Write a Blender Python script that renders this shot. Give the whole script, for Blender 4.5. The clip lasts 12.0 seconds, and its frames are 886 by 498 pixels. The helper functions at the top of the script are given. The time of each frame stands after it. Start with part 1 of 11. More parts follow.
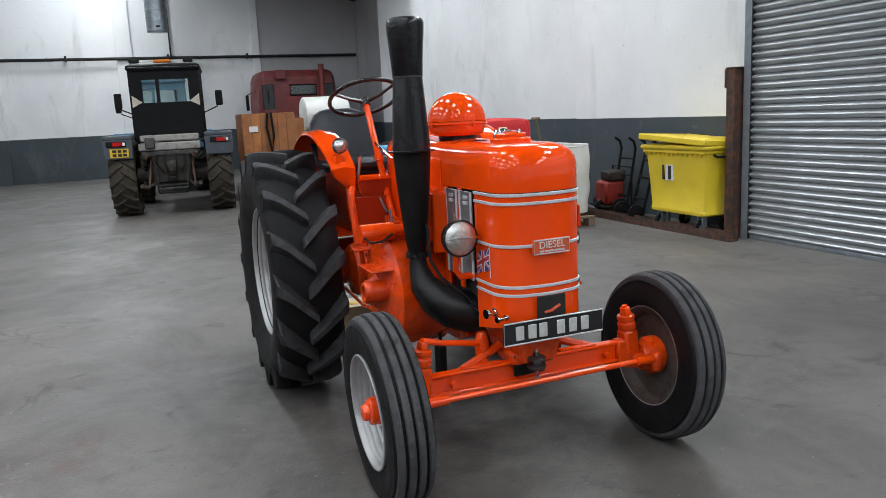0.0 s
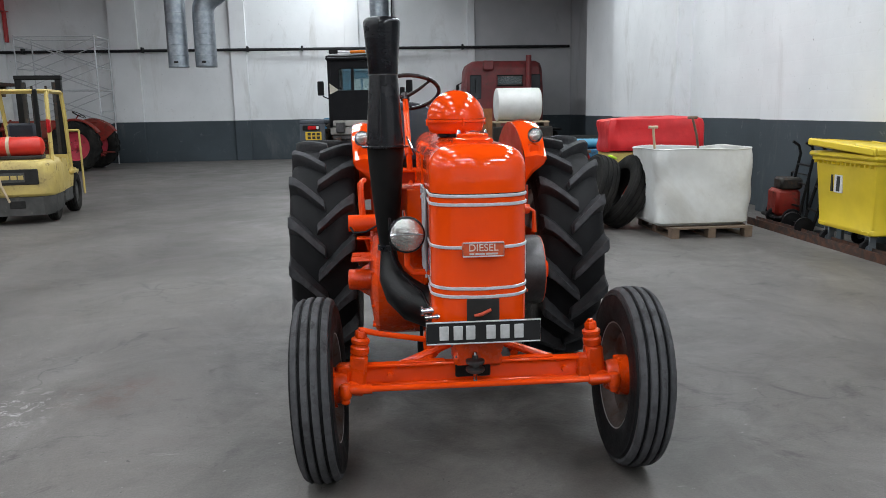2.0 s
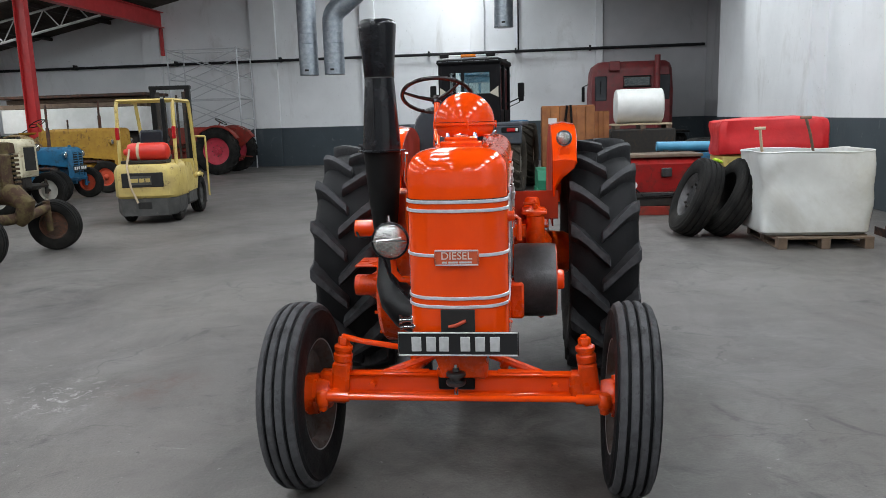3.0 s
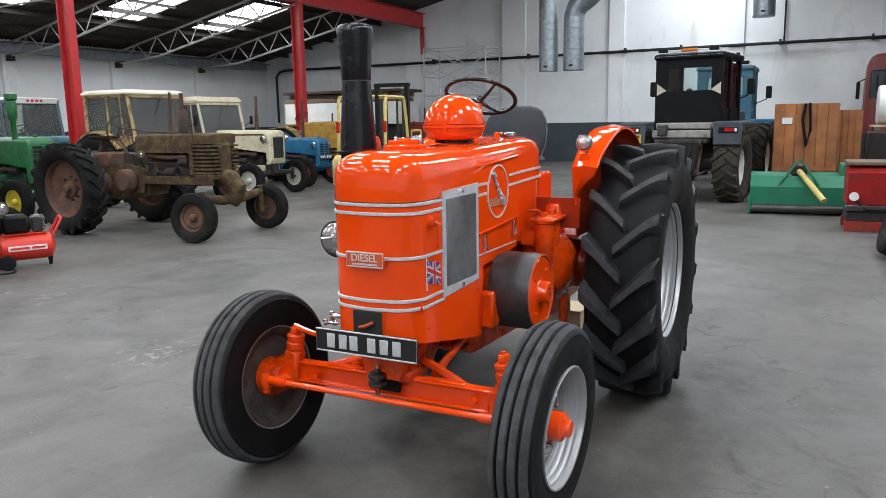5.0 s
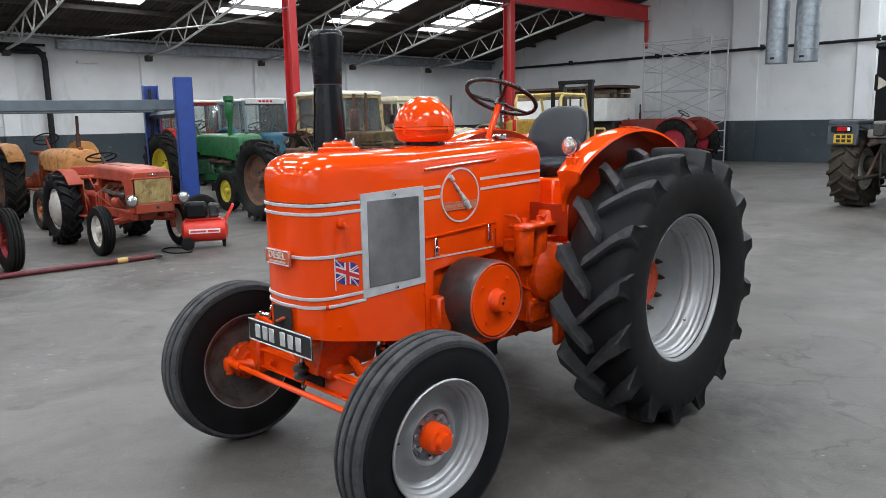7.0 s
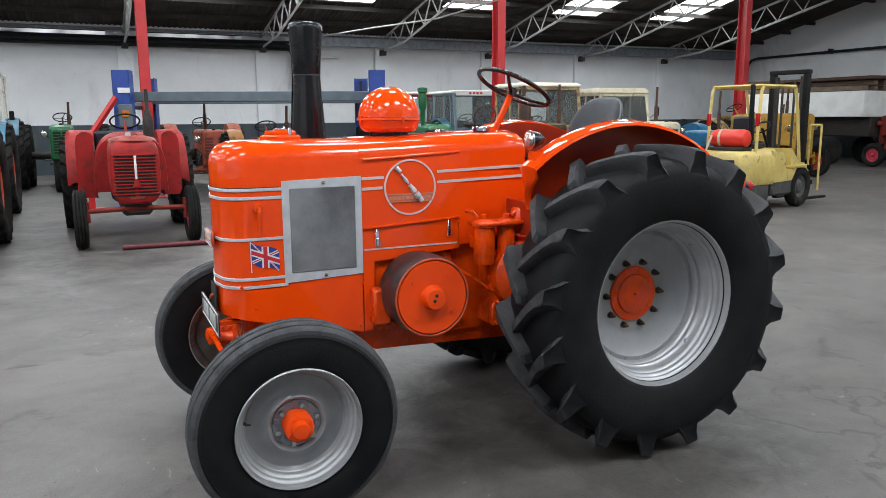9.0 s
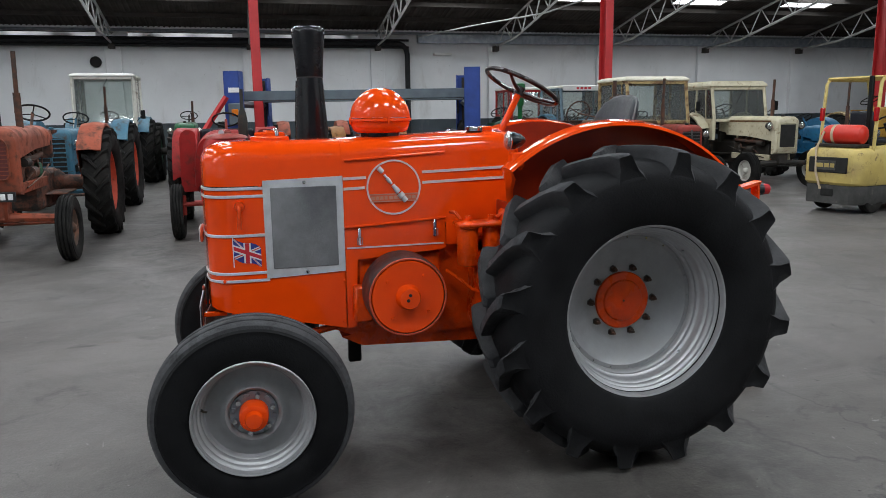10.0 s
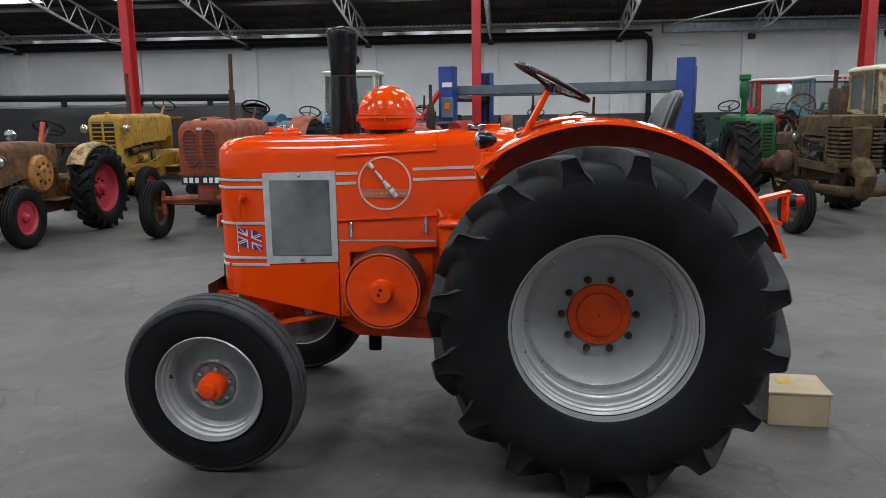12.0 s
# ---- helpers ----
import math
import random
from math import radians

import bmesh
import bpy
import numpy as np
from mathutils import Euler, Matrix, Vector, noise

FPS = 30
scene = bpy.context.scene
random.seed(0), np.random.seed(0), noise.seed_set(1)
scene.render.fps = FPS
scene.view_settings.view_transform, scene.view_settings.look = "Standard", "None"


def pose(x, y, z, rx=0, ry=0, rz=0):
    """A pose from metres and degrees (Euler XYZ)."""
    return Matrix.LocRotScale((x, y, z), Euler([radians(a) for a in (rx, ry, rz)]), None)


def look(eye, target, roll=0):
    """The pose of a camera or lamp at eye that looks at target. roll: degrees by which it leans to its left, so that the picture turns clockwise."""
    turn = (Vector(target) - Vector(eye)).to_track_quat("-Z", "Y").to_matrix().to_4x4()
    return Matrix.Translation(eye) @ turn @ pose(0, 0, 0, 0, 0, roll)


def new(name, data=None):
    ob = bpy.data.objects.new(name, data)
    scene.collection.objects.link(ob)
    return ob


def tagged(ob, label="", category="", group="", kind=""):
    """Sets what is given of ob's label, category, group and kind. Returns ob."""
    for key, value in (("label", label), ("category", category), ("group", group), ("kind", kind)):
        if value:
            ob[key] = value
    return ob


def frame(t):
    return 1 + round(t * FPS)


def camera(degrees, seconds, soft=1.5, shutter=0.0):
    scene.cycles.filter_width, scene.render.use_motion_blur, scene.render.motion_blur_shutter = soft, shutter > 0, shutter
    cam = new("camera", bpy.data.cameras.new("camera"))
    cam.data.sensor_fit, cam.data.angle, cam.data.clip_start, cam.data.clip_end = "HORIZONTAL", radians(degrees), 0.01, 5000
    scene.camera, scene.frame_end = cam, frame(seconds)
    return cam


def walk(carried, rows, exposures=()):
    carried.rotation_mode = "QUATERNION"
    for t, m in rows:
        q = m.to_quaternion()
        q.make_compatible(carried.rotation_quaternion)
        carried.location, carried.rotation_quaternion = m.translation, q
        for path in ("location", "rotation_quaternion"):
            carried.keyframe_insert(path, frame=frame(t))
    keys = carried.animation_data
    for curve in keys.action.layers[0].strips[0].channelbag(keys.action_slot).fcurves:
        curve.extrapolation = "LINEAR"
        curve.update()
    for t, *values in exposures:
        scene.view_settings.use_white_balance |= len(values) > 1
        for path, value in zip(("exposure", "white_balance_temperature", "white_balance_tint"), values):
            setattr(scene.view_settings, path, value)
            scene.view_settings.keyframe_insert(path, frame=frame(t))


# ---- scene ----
cam = camera(60.8, 12.0, soft=0.42)
PATH = [
    (0, (-0.029, -0.157, 1.641), (0.714, 1.665, 1.285), -2.8),
    (0.5, (0.233, -0.333, 1.634), (0.817, 1.548, 1.285), -1.2),
    (1, (0.524, -0.413, 1.613), (1.017, 1.493, 1.262), -0.4),
    (1.5, (0.835, -0.421, 1.627), (1.141, 1.523, 1.267), -0.8),
    (2, (1.171, -0.502, 1.636), (1.326, 1.459, 1.276), -1.0),
    (2.5, (1.499, -0.439, 1.61), (1.477, 1.53, 1.259), -1.2),
    (3, (1.857, -0.378, 1.616), (1.641, 1.581, 1.274), -1.7),
    (3.2, (2.013, -0.397, 1.622), (1.707, 1.55, 1.282), -1.8),
    (4.8, (3.125, -0.023, 1.631), (2.285, 1.76, 1.29), -0.9),
    (5, (3.238, 0.047, 1.618), (2.34, 1.802, 1.28), -1.0),
    (5.5, (3.491, 0.251, 1.628), (2.445, 1.922, 1.291), -1.2),
    (6, (3.843, 0.403, 1.632), (2.645, 1.968, 1.293), -1.1),
    (6.5, (4.092, 0.622, 1.603), (2.786, 2.1, 1.268), -0.9),
    (7, (4.338, 0.88, 1.62), (2.925, 2.256, 1.285), -1.1),
    (7.2, (4.418, 1.022, 1.631), (2.961, 2.348, 1.291), -0.6),
    (8.8, (5.061, 1.98, 1.597), (3.309, 2.883, 1.262), -0.4),
    (9, (5.096, 2.12, 1.592), (3.309, 2.949, 1.247), -0.4),
    (9.5, (5.204, 2.448, 1.606), (3.356, 3.128, 1.252), -1.0),
    (10, (5.344, 2.776, 1.611), (3.442, 3.284, 1.257), -0.8),
    (10.5, (5.363, 3.068, 1.59), (3.424, 3.413, 1.243), -0.3),
    (11, (5.44, 3.418, 1.604), (3.48, 3.589, 1.248), -0.5),
    (11.2, (5.469, 3.6, 1.597), (3.504, 3.71, 1.245), -0.5),
    (11.5, (5.47, 3.771, 1.603), (3.502, 3.777, 1.247), -0.3),
    (12, (5.436, 4.127, 1.616), (3.479, 3.934, 1.253), -0.8),
]
walk(cam, [(t, look(eye, target, roll)) for t, eye, target, roll in PATH],
     exposures=[(0, 0.2), (3, 0.24), (5, 0.5), (7, 0.5), (8.8, 0.55), (9.0, 0.52), (9.5, 0.06), (12, -0.07)])

# ---- world and light ----
world = bpy.data.worlds.new("world")
scene.world = world
world.use_nodes = True
wn = world.node_tree.nodes
wl = world.node_tree.links
sky = wn.new("ShaderNodeTexSky")
sky.sky_type = "NISHITA"
sky.sun_disc = False
sky.sun_elevation, sky.sun_rotation = radians(48), radians(200)
wn["Background"].inputs["Strength"].default_value = 0.12
wl.new(sky.outputs["Color"], wn["Background"].inputs["Color"])

sun = new("sun", bpy.data.lights.new("sun", "SUN"))
sun.data.energy, sun.data.angle, sun.data.color = 1.0, radians(12), (1.0, 0.96, 0.9)
sun.matrix_world = look((0, -20, 30), (0, 0, 0))
scene.view_settings.exposure = 0.0

EAVE, WEST, EAST, NORTH, SOUTH = 4.30, -19.6, 7.05, 27.5, -16.0
COLX, RIDGEX, RIDGEZ = -11.5, -2.2, 8.1
SLOPE = 0.21


def roof_z(x):
    """Underside of the roof sheets."""
    if x < COLX:
        return EAVE + SLOPE * (x - WEST)
    z0 = EAVE + SLOPE * (COLX - WEST)
    if x < RIDGEX:
        return z0 + (RIDGEZ - z0) * (x - COLX) / (RIDGEX - COLX)
    return RIDGEZ - (RIDGEZ - z0) * (x - RIDGEX) / (RIDGEX - COLX)


TRUSS_Y = [-12.65, -8.65, -4.65, -0.65, 3.3, 7.3, 11.3, 15.3, 19.3, 23.3]
# rooflights: (x0, x1, y0, y1)
LIGHTS = []
for y in TRUSS_Y:
    if y < 20:
        LIGHTS.append((-16.8, -13.5, y + 0.95, y + 2.75))
    for x in (-9.3, -5.4, -1.0, 4.7):
        if y < 14 or x == -1.0 or (y < 18 and x > 4):
            LIGHTS.append((x, x + 1.3, y + 1.2, y + 2.8))


def opening_lamp(x0, x1, y0, y1, power):
    """Daylight that falls in through one rooflight."""
    la = bpy.data.lights.new("daylight", "AREA")
    la.shape, la.size, la.size_y = "RECTANGLE", (x1 - x0) * 0.95, (y1 - y0) * 0.95
    la.energy, la.color = power, (0.885, 0.95, 1.0)
    ob = new("daylight", la)
    xm, ym = (x0 + x1) / 2, (y0 + y1) / 2
    ob.matrix_world = look((xm, ym, roof_z(xm) - 0.06), (xm, ym, 0))
    tilt = math.atan2(roof_z(x1) - roof_z(x0), x1 - x0)
    ob.matrix_world = Matrix.Translation((xm, ym, roof_z(xm) - 0.06)) @ pose(0, 0, 0, 0, -math.degrees(tilt), 0)
    return ob


for i, (x0, x1, y0, y1) in enumerate(LIGHTS):
    opening_lamp(x0, x1, y0, y1, 84.0 if x0 < COLX else (76.0 if x0 < RIDGEX else ((98.0 if y0 < 18 else 195.0) if x0 < 2 else (128.0 if y0 < 11 else 112.0))))

# ---- materials ----
def mat(name, c1, c2=None, scale=6.0, rough=(0.5, 0.7), metal=0.0, bump=0.0, bscale=60.0, coat=0.0,
        c3=None, cover=0.5, c3scale=7.0, c3rough=0.85, grime=None, grime_cover=0.6, vary=0.0, edge=0.06, spec=0.5):
    """Two-tone noise-broken surface; c3: rust or bare patches over it; grime: a broad second stain."""
    m = bpy.data.materials.new(name)
    m.use_nodes = True
    n, l = m.node_tree.nodes, m.node_tree.links
    b = n["Principled BSDF"]
    tc = n.new("ShaderNodeTexCoord")
    c2 = c2 or tuple(v * 0.8 for v in c1)

    def noise_tex(sc, det=6.0, ro=0.6, dist=0.0):
        t = n.new("ShaderNodeTexNoise")
        t.inputs["Scale"].default_value, t.inputs["Detail"].default_value = sc, det
        t.inputs["Roughness"].default_value, t.inputs["Distortion"].default_value = ro, dist
        l.new(tc.outputs["Object"], t.inputs["Vector"])
        return t.outputs["Fac"]

    def ramp(fac, lo, hi):
        r = n.new("ShaderNodeMapRange")
        r.inputs["From Min"].default_value, r.inputs["From Max"].default_value = lo, hi
        l.new(fac, r.inputs["Value"])
        return r.outputs["Result"]

    def mix(fac, a, bcol):
        x = n.new("ShaderNodeMix")
        x.data_type = "RGBA"
        l.new(fac, x.inputs["Factor"])
        for sock, v in ((x.inputs[6], a), (x.inputs[7], bcol)):
            if isinstance(v, tuple):
                sock.default_value = (*v, 1)
            else:
                l.new(v, sock)
        return x.outputs[2]

    f1 = noise_tex(scale)
    col = mix(ramp(f1, 0.35, 0.65), tuple(c1), tuple(c2))
    if grime:
        col = mix(ramp(noise_tex(scale * 0.23, 8, 0.7, 0.6), grime_cover - 0.12, grime_cover + 0.2), col, tuple(grime))
    rf = ramp(f1, 0.3, 0.7)
    rr = n.new("ShaderNodeMapRange")
    rr.inputs["To Min"].default_value, rr.inputs["To Max"].default_value = rough
    l.new(rf, rr.inputs["Value"])
    rough_out = rr.outputs["Result"]
    if c3:
        k = ramp(noise_tex(c3scale, 10, 0.72, 0.3), cover - edge, cover + edge)
        col = mix(k, col, tuple(c3))
        x = n.new("ShaderNodeMix")
        l.new(k, x.inputs["Factor"])
        l.new(rough_out, x.inputs[2])
        x.inputs[3].default_value = c3rough
        rough_out = x.outputs[0]
    if vary:
        oi = n.new("ShaderNodeObjectInfo")
        hs = n.new("ShaderNodeHueSaturation")
        v = ramp(oi.outputs["Random"], 0, 1)
        rv = n.new("ShaderNodeMapRange")
        rv.inputs["To Min"].default_value, rv.inputs["To Max"].default_value = 1 - vary, 1 + vary
        l.new(v, rv.inputs["Value"])
        l.new(rv.outputs["Result"], hs.inputs["Value"])
        l.new(col, hs.inputs["Color"])
        col = hs.outputs["Color"]
    l.new(col, b.inputs["Base Color"])
    l.new(rough_out, b.inputs["Roughness"])
    b.inputs["Metallic"].default_value = metal
    b.inputs["Specular IOR Level"].default_value = spec
    b.inputs["Coat Weight"].default_value = coat
    b.inputs["Coat Roughness"].default_value = 0.06
    if bump:
        bp = n.new("ShaderNodeBump")
        bp.inputs["Strength"].default_value, bp.inputs["Distance"].default_value = bump, 0.01
        l.new(noise_tex(bscale, 5), bp.inputs["Height"])
        l.new(bp.outputs["Normal"], b.inputs["Normal"])
    return m


ORANGE = mat("orange_paint", (0.84, 0.066, 0.0025), (0.78, 0.059, 0.0025), 3, (0.06, 0.13), coat=0.08, bump=0.02, bscale=14, grime=(0.70, 0.050, 0.003), grime_cover=0.6, spec=0.45)
ORANGE_CAST = mat("orange_cast_iron", (0.80, 0.066, 0.0014), (0.62, 0.048, 0.0014), 9, (0.2, 0.36), coat=0.1, bump=0.35, bscale=55, grime=(0.16, 0.015, 0.003), grime_cover=0.6, spec=0.35)
BLACK_GLOSS = mat("black_gloss_paint", (0.0035, 0.0038, 0.0052), (0.007, 0.0075, 0.010), 8, (0.16, 0.34), bump=0.3, bscale=9, spec=0.42)
BLACK_MATT = mat("black_matt_paint", (0.004, 0.004, 0.0042), (0.008, 0.008, 0.008), 10, (0.4, 0.6), bump=0.1, spec=0.16)
RUBBER = mat("tyre_rubber", (0.0068, 0.0068, 0.0075), (0.0115, 0.0115, 0.0125), 7, (0.42, 0.7), bump=0.2, bscale=90, grime=(0.014, 0.014, 0.015), grime_cover=0.66, spec=0.13)
RUBBER_TOP = mat("worn_bar_top", (0.050, 0.050, 0.054), (0.030, 0.030, 0.033), 22, (0.65, 0.85), bump=0.3, bscale=110, c3=(0.016, 0.016, 0.017), cover=0.6, c3scale=9, spec=0.3)
RUBBER_WORN = mat("worn_tread_rubber", (0.066, 0.066, 0.070), (0.044, 0.044, 0.047), 14, (0.7, 0.88), bump=0.3, bscale=120, c3=(0.028, 0.028, 0.029), cover=0.6, c3scale=12, spec=0.3)
RUBBER_OLD = mat("old_dusty_rubber", (0.011, 0.0105, 0.010), (0.007, 0.0068, 0.0065), 6, (0.7, 0.9), bump=0.3, bscale=60, grime=(0.036, 0.033, 0.029), grime_cover=0.58, spec=0.15)
SILVER = mat("silver_wheel_paint", (0.285, 0.288, 0.297), (0.25, 0.253, 0.262), 14, (0.36, 0.5), metal=0.25, bump=0.06, bscale=80, grime=(0.25, 0.245, 0.24), grime_cover=0.62)
SILVER_RIM = mat("silver_rim_paint", (0.39, 0.394, 0.402), (0.35, 0.354, 0.362), 14, (0.34, 0.46), metal=0.5, bump=0.05, bscale=80, grime=(0.33, 0.325, 0.315), grime_cover=0.64)
ALU = mat("brushed_aluminium", (0.56, 0.57, 0.59), (0.46, 0.47, 0.49), 20, (0.35, 0.5), metal=0.25, bump=0.08, bscale=140)
ALU_MESH = mat("perforated_aluminium", (0.25, 0.255, 0.265), (0.09, 0.092, 0.098), 2.6, (0.38, 0.5), metal=0.5, bump=0.5, bscale=420)
CHROME = mat("chrome", (0.75, 0.76, 0.78), (0.65, 0.66, 0.68), 20, (0.06, 0.14), metal=1.0)
RUBBER_BAR = mat("dusty_tread_bar", (0.020, 0.020, 0.022), (0.011, 0.011, 0.0125), 9, (0.5, 0.75), bump=0.3, bscale=70, grime=(0.045, 0.045, 0.048), grime_cover=0.55, spec=0.3)
STEEL = mat("bare_steel", (0.095, 0.093, 0.095), (0.065, 0.063, 0.064), 16, (0.3, 0.48), metal=0.7, bump=0.15, bscale=90, grime=(0.04, 0.034, 0.03), grime_cover=0.6)
RUST = mat("rusty_steel", (0.10, 0.040, 0.021), (0.055, 0.025, 0.017), 14, (0.8, 0.95), bump=0.5, bscale=70, c3=(0.035, 0.024, 0.02), cover=0.52)
BADGE = mat("badge_enamel", (0.62, 0.10, 0.03), (0.5, 0.08, 0.03), 20, (0.3, 0.4))
BADGE_LETTER = mat("worn_badge_letters", (0.70, 0.60, 0.54), (0.60, 0.50, 0.44), 60, (0.4, 0.6))
SILVER_LINE = mat("silver_line", (0.62, 0.62, 0.62), (0.52, 0.52, 0.53), 40, (0.35, 0.5), metal=0.3)
GREY_LINE = mat("grey_stripe_paint", (0.60, 0.47, 0.43), (0.54, 0.42, 0.38), 40, (0.35, 0.5))
FLAG_BLUE = mat("flag_blue", (0.02, 0.035, 0.22), None, 40, (0.35, 0.45))
FLAG_RED = mat("flag_red", (0.55, 0.02, 0.03), None, 40, (0.35, 0.45))
FLAG_WHITE = mat("flag_white", (0.75, 0.74, 0.74), None, 40, (0.35, 0.45))
VINYL = mat("dark_seat_vinyl", (0.014, 0.017, 0.024), (0.010, 0.012, 0.017), 10, (0.3, 0.45), bump=0.2, bscale=120, spec=0.3)
WHEEL_BLACK = mat("steering_wheel_bakelite", (0.016, 0.006, 0.006), (0.010, 0.005, 0.005), 10, (0.2, 0.35))
PLATE_BLACK = mat("plate_black", (0.012, 0.012, 0.013), None, 20, (0.3, 0.45))
PLATE_SILVER = mat("plate_silver", (0.6, 0.6, 0.6), None, 30, (0.35, 0.5), metal=0.3)
DARK = mat("dark_recess", (0.012, 0.011, 0.01), None, 10, (0.8, 0.9))
DARKGREASE = mat("greasy_iron", (0.018, 0.016, 0.015), (0.034, 0.029, 0.024), 14, (0.45, 0.75), bump=0.4, bscale=50, c3=(0.075, 0.042, 0.026), cover=0.62, spec=0.3)
# darker red than the bonnet; on apron and dash it carries their shade
RED_DARK = mat("dark_red_paint", (0.36, 0.026, 0.004), (0.28, 0.02, 0.004), 6, (0.3, 0.45), bump=0.1, grime=(0.14, 0.014, 0.006), grime_cover=0.6, spec=0.3)
CAB_BLUE = mat("grey_blue_cab_paint", (0.13, 0.20, 0.25), (0.10, 0.16, 0.20), 4, (0.45, 0.6), c3=(0.07, 0.08, 0.09), cover=0.6)
RED_STEEL = mat("red_structural_paint", (0.50, 0.022, 0.025), (0.42, 0.02, 0.022), 3, (0.35, 0.5), bump=0.08, bscale=30, grime=(0.3, 0.02, 0.02), grime_cover=0.66)
TRUSS_GREY = mat("grey_truss_paint", (0.42, 0.42, 0.41), (0.3, 0.3, 0.29), 5, (0.6, 0.8), c3=(0.13, 0.10, 0.08), cover=0.66)
TRUSS_DARK = mat("dark_purlin_timber", (0.05, 0.042, 0.037), (0.035, 0.03, 0.027), 5, (0.8, 0.9))
ROOF = mat("dark_corrugated_sheet", (0.085, 0.072, 0.063), (0.055, 0.046, 0.041), 1.6, (0.75, 0.95), bump=0.2, bscale=12, grime=(0.032, 0.027, 0.024), grime_cover=0.52, spec=0.25)
PIPE_DARK = mat("dark_pipe", (0.016, 0.017, 0.019), (0.011, 0.011, 0.012), 10, (0.5, 0.7), spec=0.25)
GALV = mat("galvanised_duct", (0.33, 0.36, 0.39), (0.22, 0.25, 0.28), 7, (0.3, 0.5), metal=0.7, bump=0.1, bscale=30)
BLUE_STEEL = mat("blue_lift_paint", (0.016, 0.055, 0.28), (0.012, 0.042, 0.21), 5, (0.35, 0.5), grime=(0.02, 0.035, 0.12), grime_cover=0.65)
LIFT_GREY = mat("grey_runway_paint", (0.10, 0.13, 0.15), (0.08, 0.1, 0.12), 5, (0.5, 0.65))
YELLOW_BIN = mat("yellow_bin_plastic", (0.68, 0.50, 0.025), (0.60, 0.44, 0.022), 3, (0.38, 0.5), bump=0.05, grime=(0.40, 0.30, 0.03), grime_cover=0.64)
YELLOW_FORK = mat("yellow_truck_paint", (0.56, 0.43, 0.13), (0.47, 0.35, 0.10), 4, (0.4, 0.55), c3=(0.16, 0.11, 0.055), cover=0.62, grime=(0.30, 0.22, 0.09), grime_cover=0.6)
TANK_WHITE = mat("dirty_white_plastic", (0.62, 0.63, 0.62), (0.54, 0.545, 0.53), 2.2, (0.35, 0.5), bump=0.3, bscale=7, c3=(0.10, 0.09, 0.08), cover=0.70, c3scale=4, grime=(0.36, 0.34, 0.29), grime_cover=0.57)
WOOD = mat("pale_wood", (0.52, 0.41, 0.28), (0.43, 0.33, 0.21), 5, (0.6, 0.75), bump=0.2, bscale=60)
WOOD_ORANGE = mat("varnished_crate_wood", (0.40, 0.15, 0.04), (0.25, 0.085, 0.026), 3, (0.4, 0.6), bump=0.15, bscale=30, grime=(0.13, 0.05, 0.02), grime_cover=0.57, vary=0.15)
WOOD_DARK = mat("weathered_pallet_wood", (0.16, 0.11, 0.075), (0.1, 0.07, 0.05), 7, (0.8, 0.9), bump=0.3, bscale=50)
RED_TARP = mat("red_tarpaulin", (0.60, 0.016, 0.020), (0.48, 0.012, 0.016), 4, (0.35, 0.55), bump=0.6, bscale=6)
RED_OLD = mat("faded_red_paint", (0.27, 0.021, 0.012), (0.20, 0.017, 0.011), 5, (0.45, 0.65), c3=(0.10, 0.035, 0.022), cover=0.6, spec=0.35, grime=(0.12, 0.045, 0.03), grime_cover=0.58)
RED_BRIGHT = mat("red_tractor_paint", (0.31, 0.015, 0.014), (0.24, 0.013, 0.012), 5, (0.4, 0.55), c3=(0.15, 0.025, 0.02), cover=0.58, spec=0.2)
RED_FIRE = mat("red_compressor_paint", (0.62, 0.03, 0.015), (0.55, 0.025, 0.014), 5, (0.3, 0.45))
ORANGE_OLD = mat("faded_orange_paint", (0.32, 0.062, 0.024), (0.25, 0.048, 0.02), 5, (0.5, 0.7), c3=(0.11, 0.04, 0.024), cover=0.56, spec=0.35, grime=(0.12, 0.045, 0.03), grime_cover=0.58)
RIM_ORANGE = mat("orange_rim_paint", (0.55, 0.07, 0.025), (0.4, 0.05, 0.02), 6, (0.5, 0.65), c3=(0.14, 0.05, 0.03), cover=0.6)
RIM_PINK = mat("crimson_rim_paint", (0.48, 0.03, 0.06), (0.38, 0.025, 0.045), 6, (0.5, 0.65), c3=(0.13, 0.045, 0.035), cover=0.63)
OLIVE = mat("rusted_olive_paint", (0.105, 0.080, 0.032), (0.075, 0.055, 0.024), 6, (0.7, 0.9), c3=(0.055, 0.030, 0.019), cover=0.49, bump=0.3, bscale=40, spec=0.25)
OLIVE_RIM = mat("rusted_wheel", (0.16, 0.07, 0.04), (0.11, 0.05, 0.03), 8, (0.8, 0.95), c3=(0.075, 0.045, 0.032), cover=0.5, bump=0.3)
GREEN = mat("green_tractor_paint", (0.012, 0.125, 0.038), (0.010, 0.095, 0.030), 5, (0.25, 0.4), c3=(0.03, 0.035, 0.02), cover=0.6)
GREEN_DARK = mat("dark_green_paint", (0.016, 0.075, 0.035), (0.013, 0.06, 0.028), 5, (0.45, 0.6), c3=(0.04, 0.04, 0.03), cover=0.62)
GREEN_TEAL = mat("green_implement_paint", (0.012, 0.16, 0.085), (0.01, 0.13, 0.07), 5, (0.35, 0.5), c3=(0.06, 0.1, 0.07), cover=0.68)
YELLOW = mat("yellow_tractor_paint", (0.42, 0.235, 0.018), (0.32, 0.165, 0.016), 5, (0.5, 0.7), c3=(0.12, 0.06, 0.02), cover=0.6)
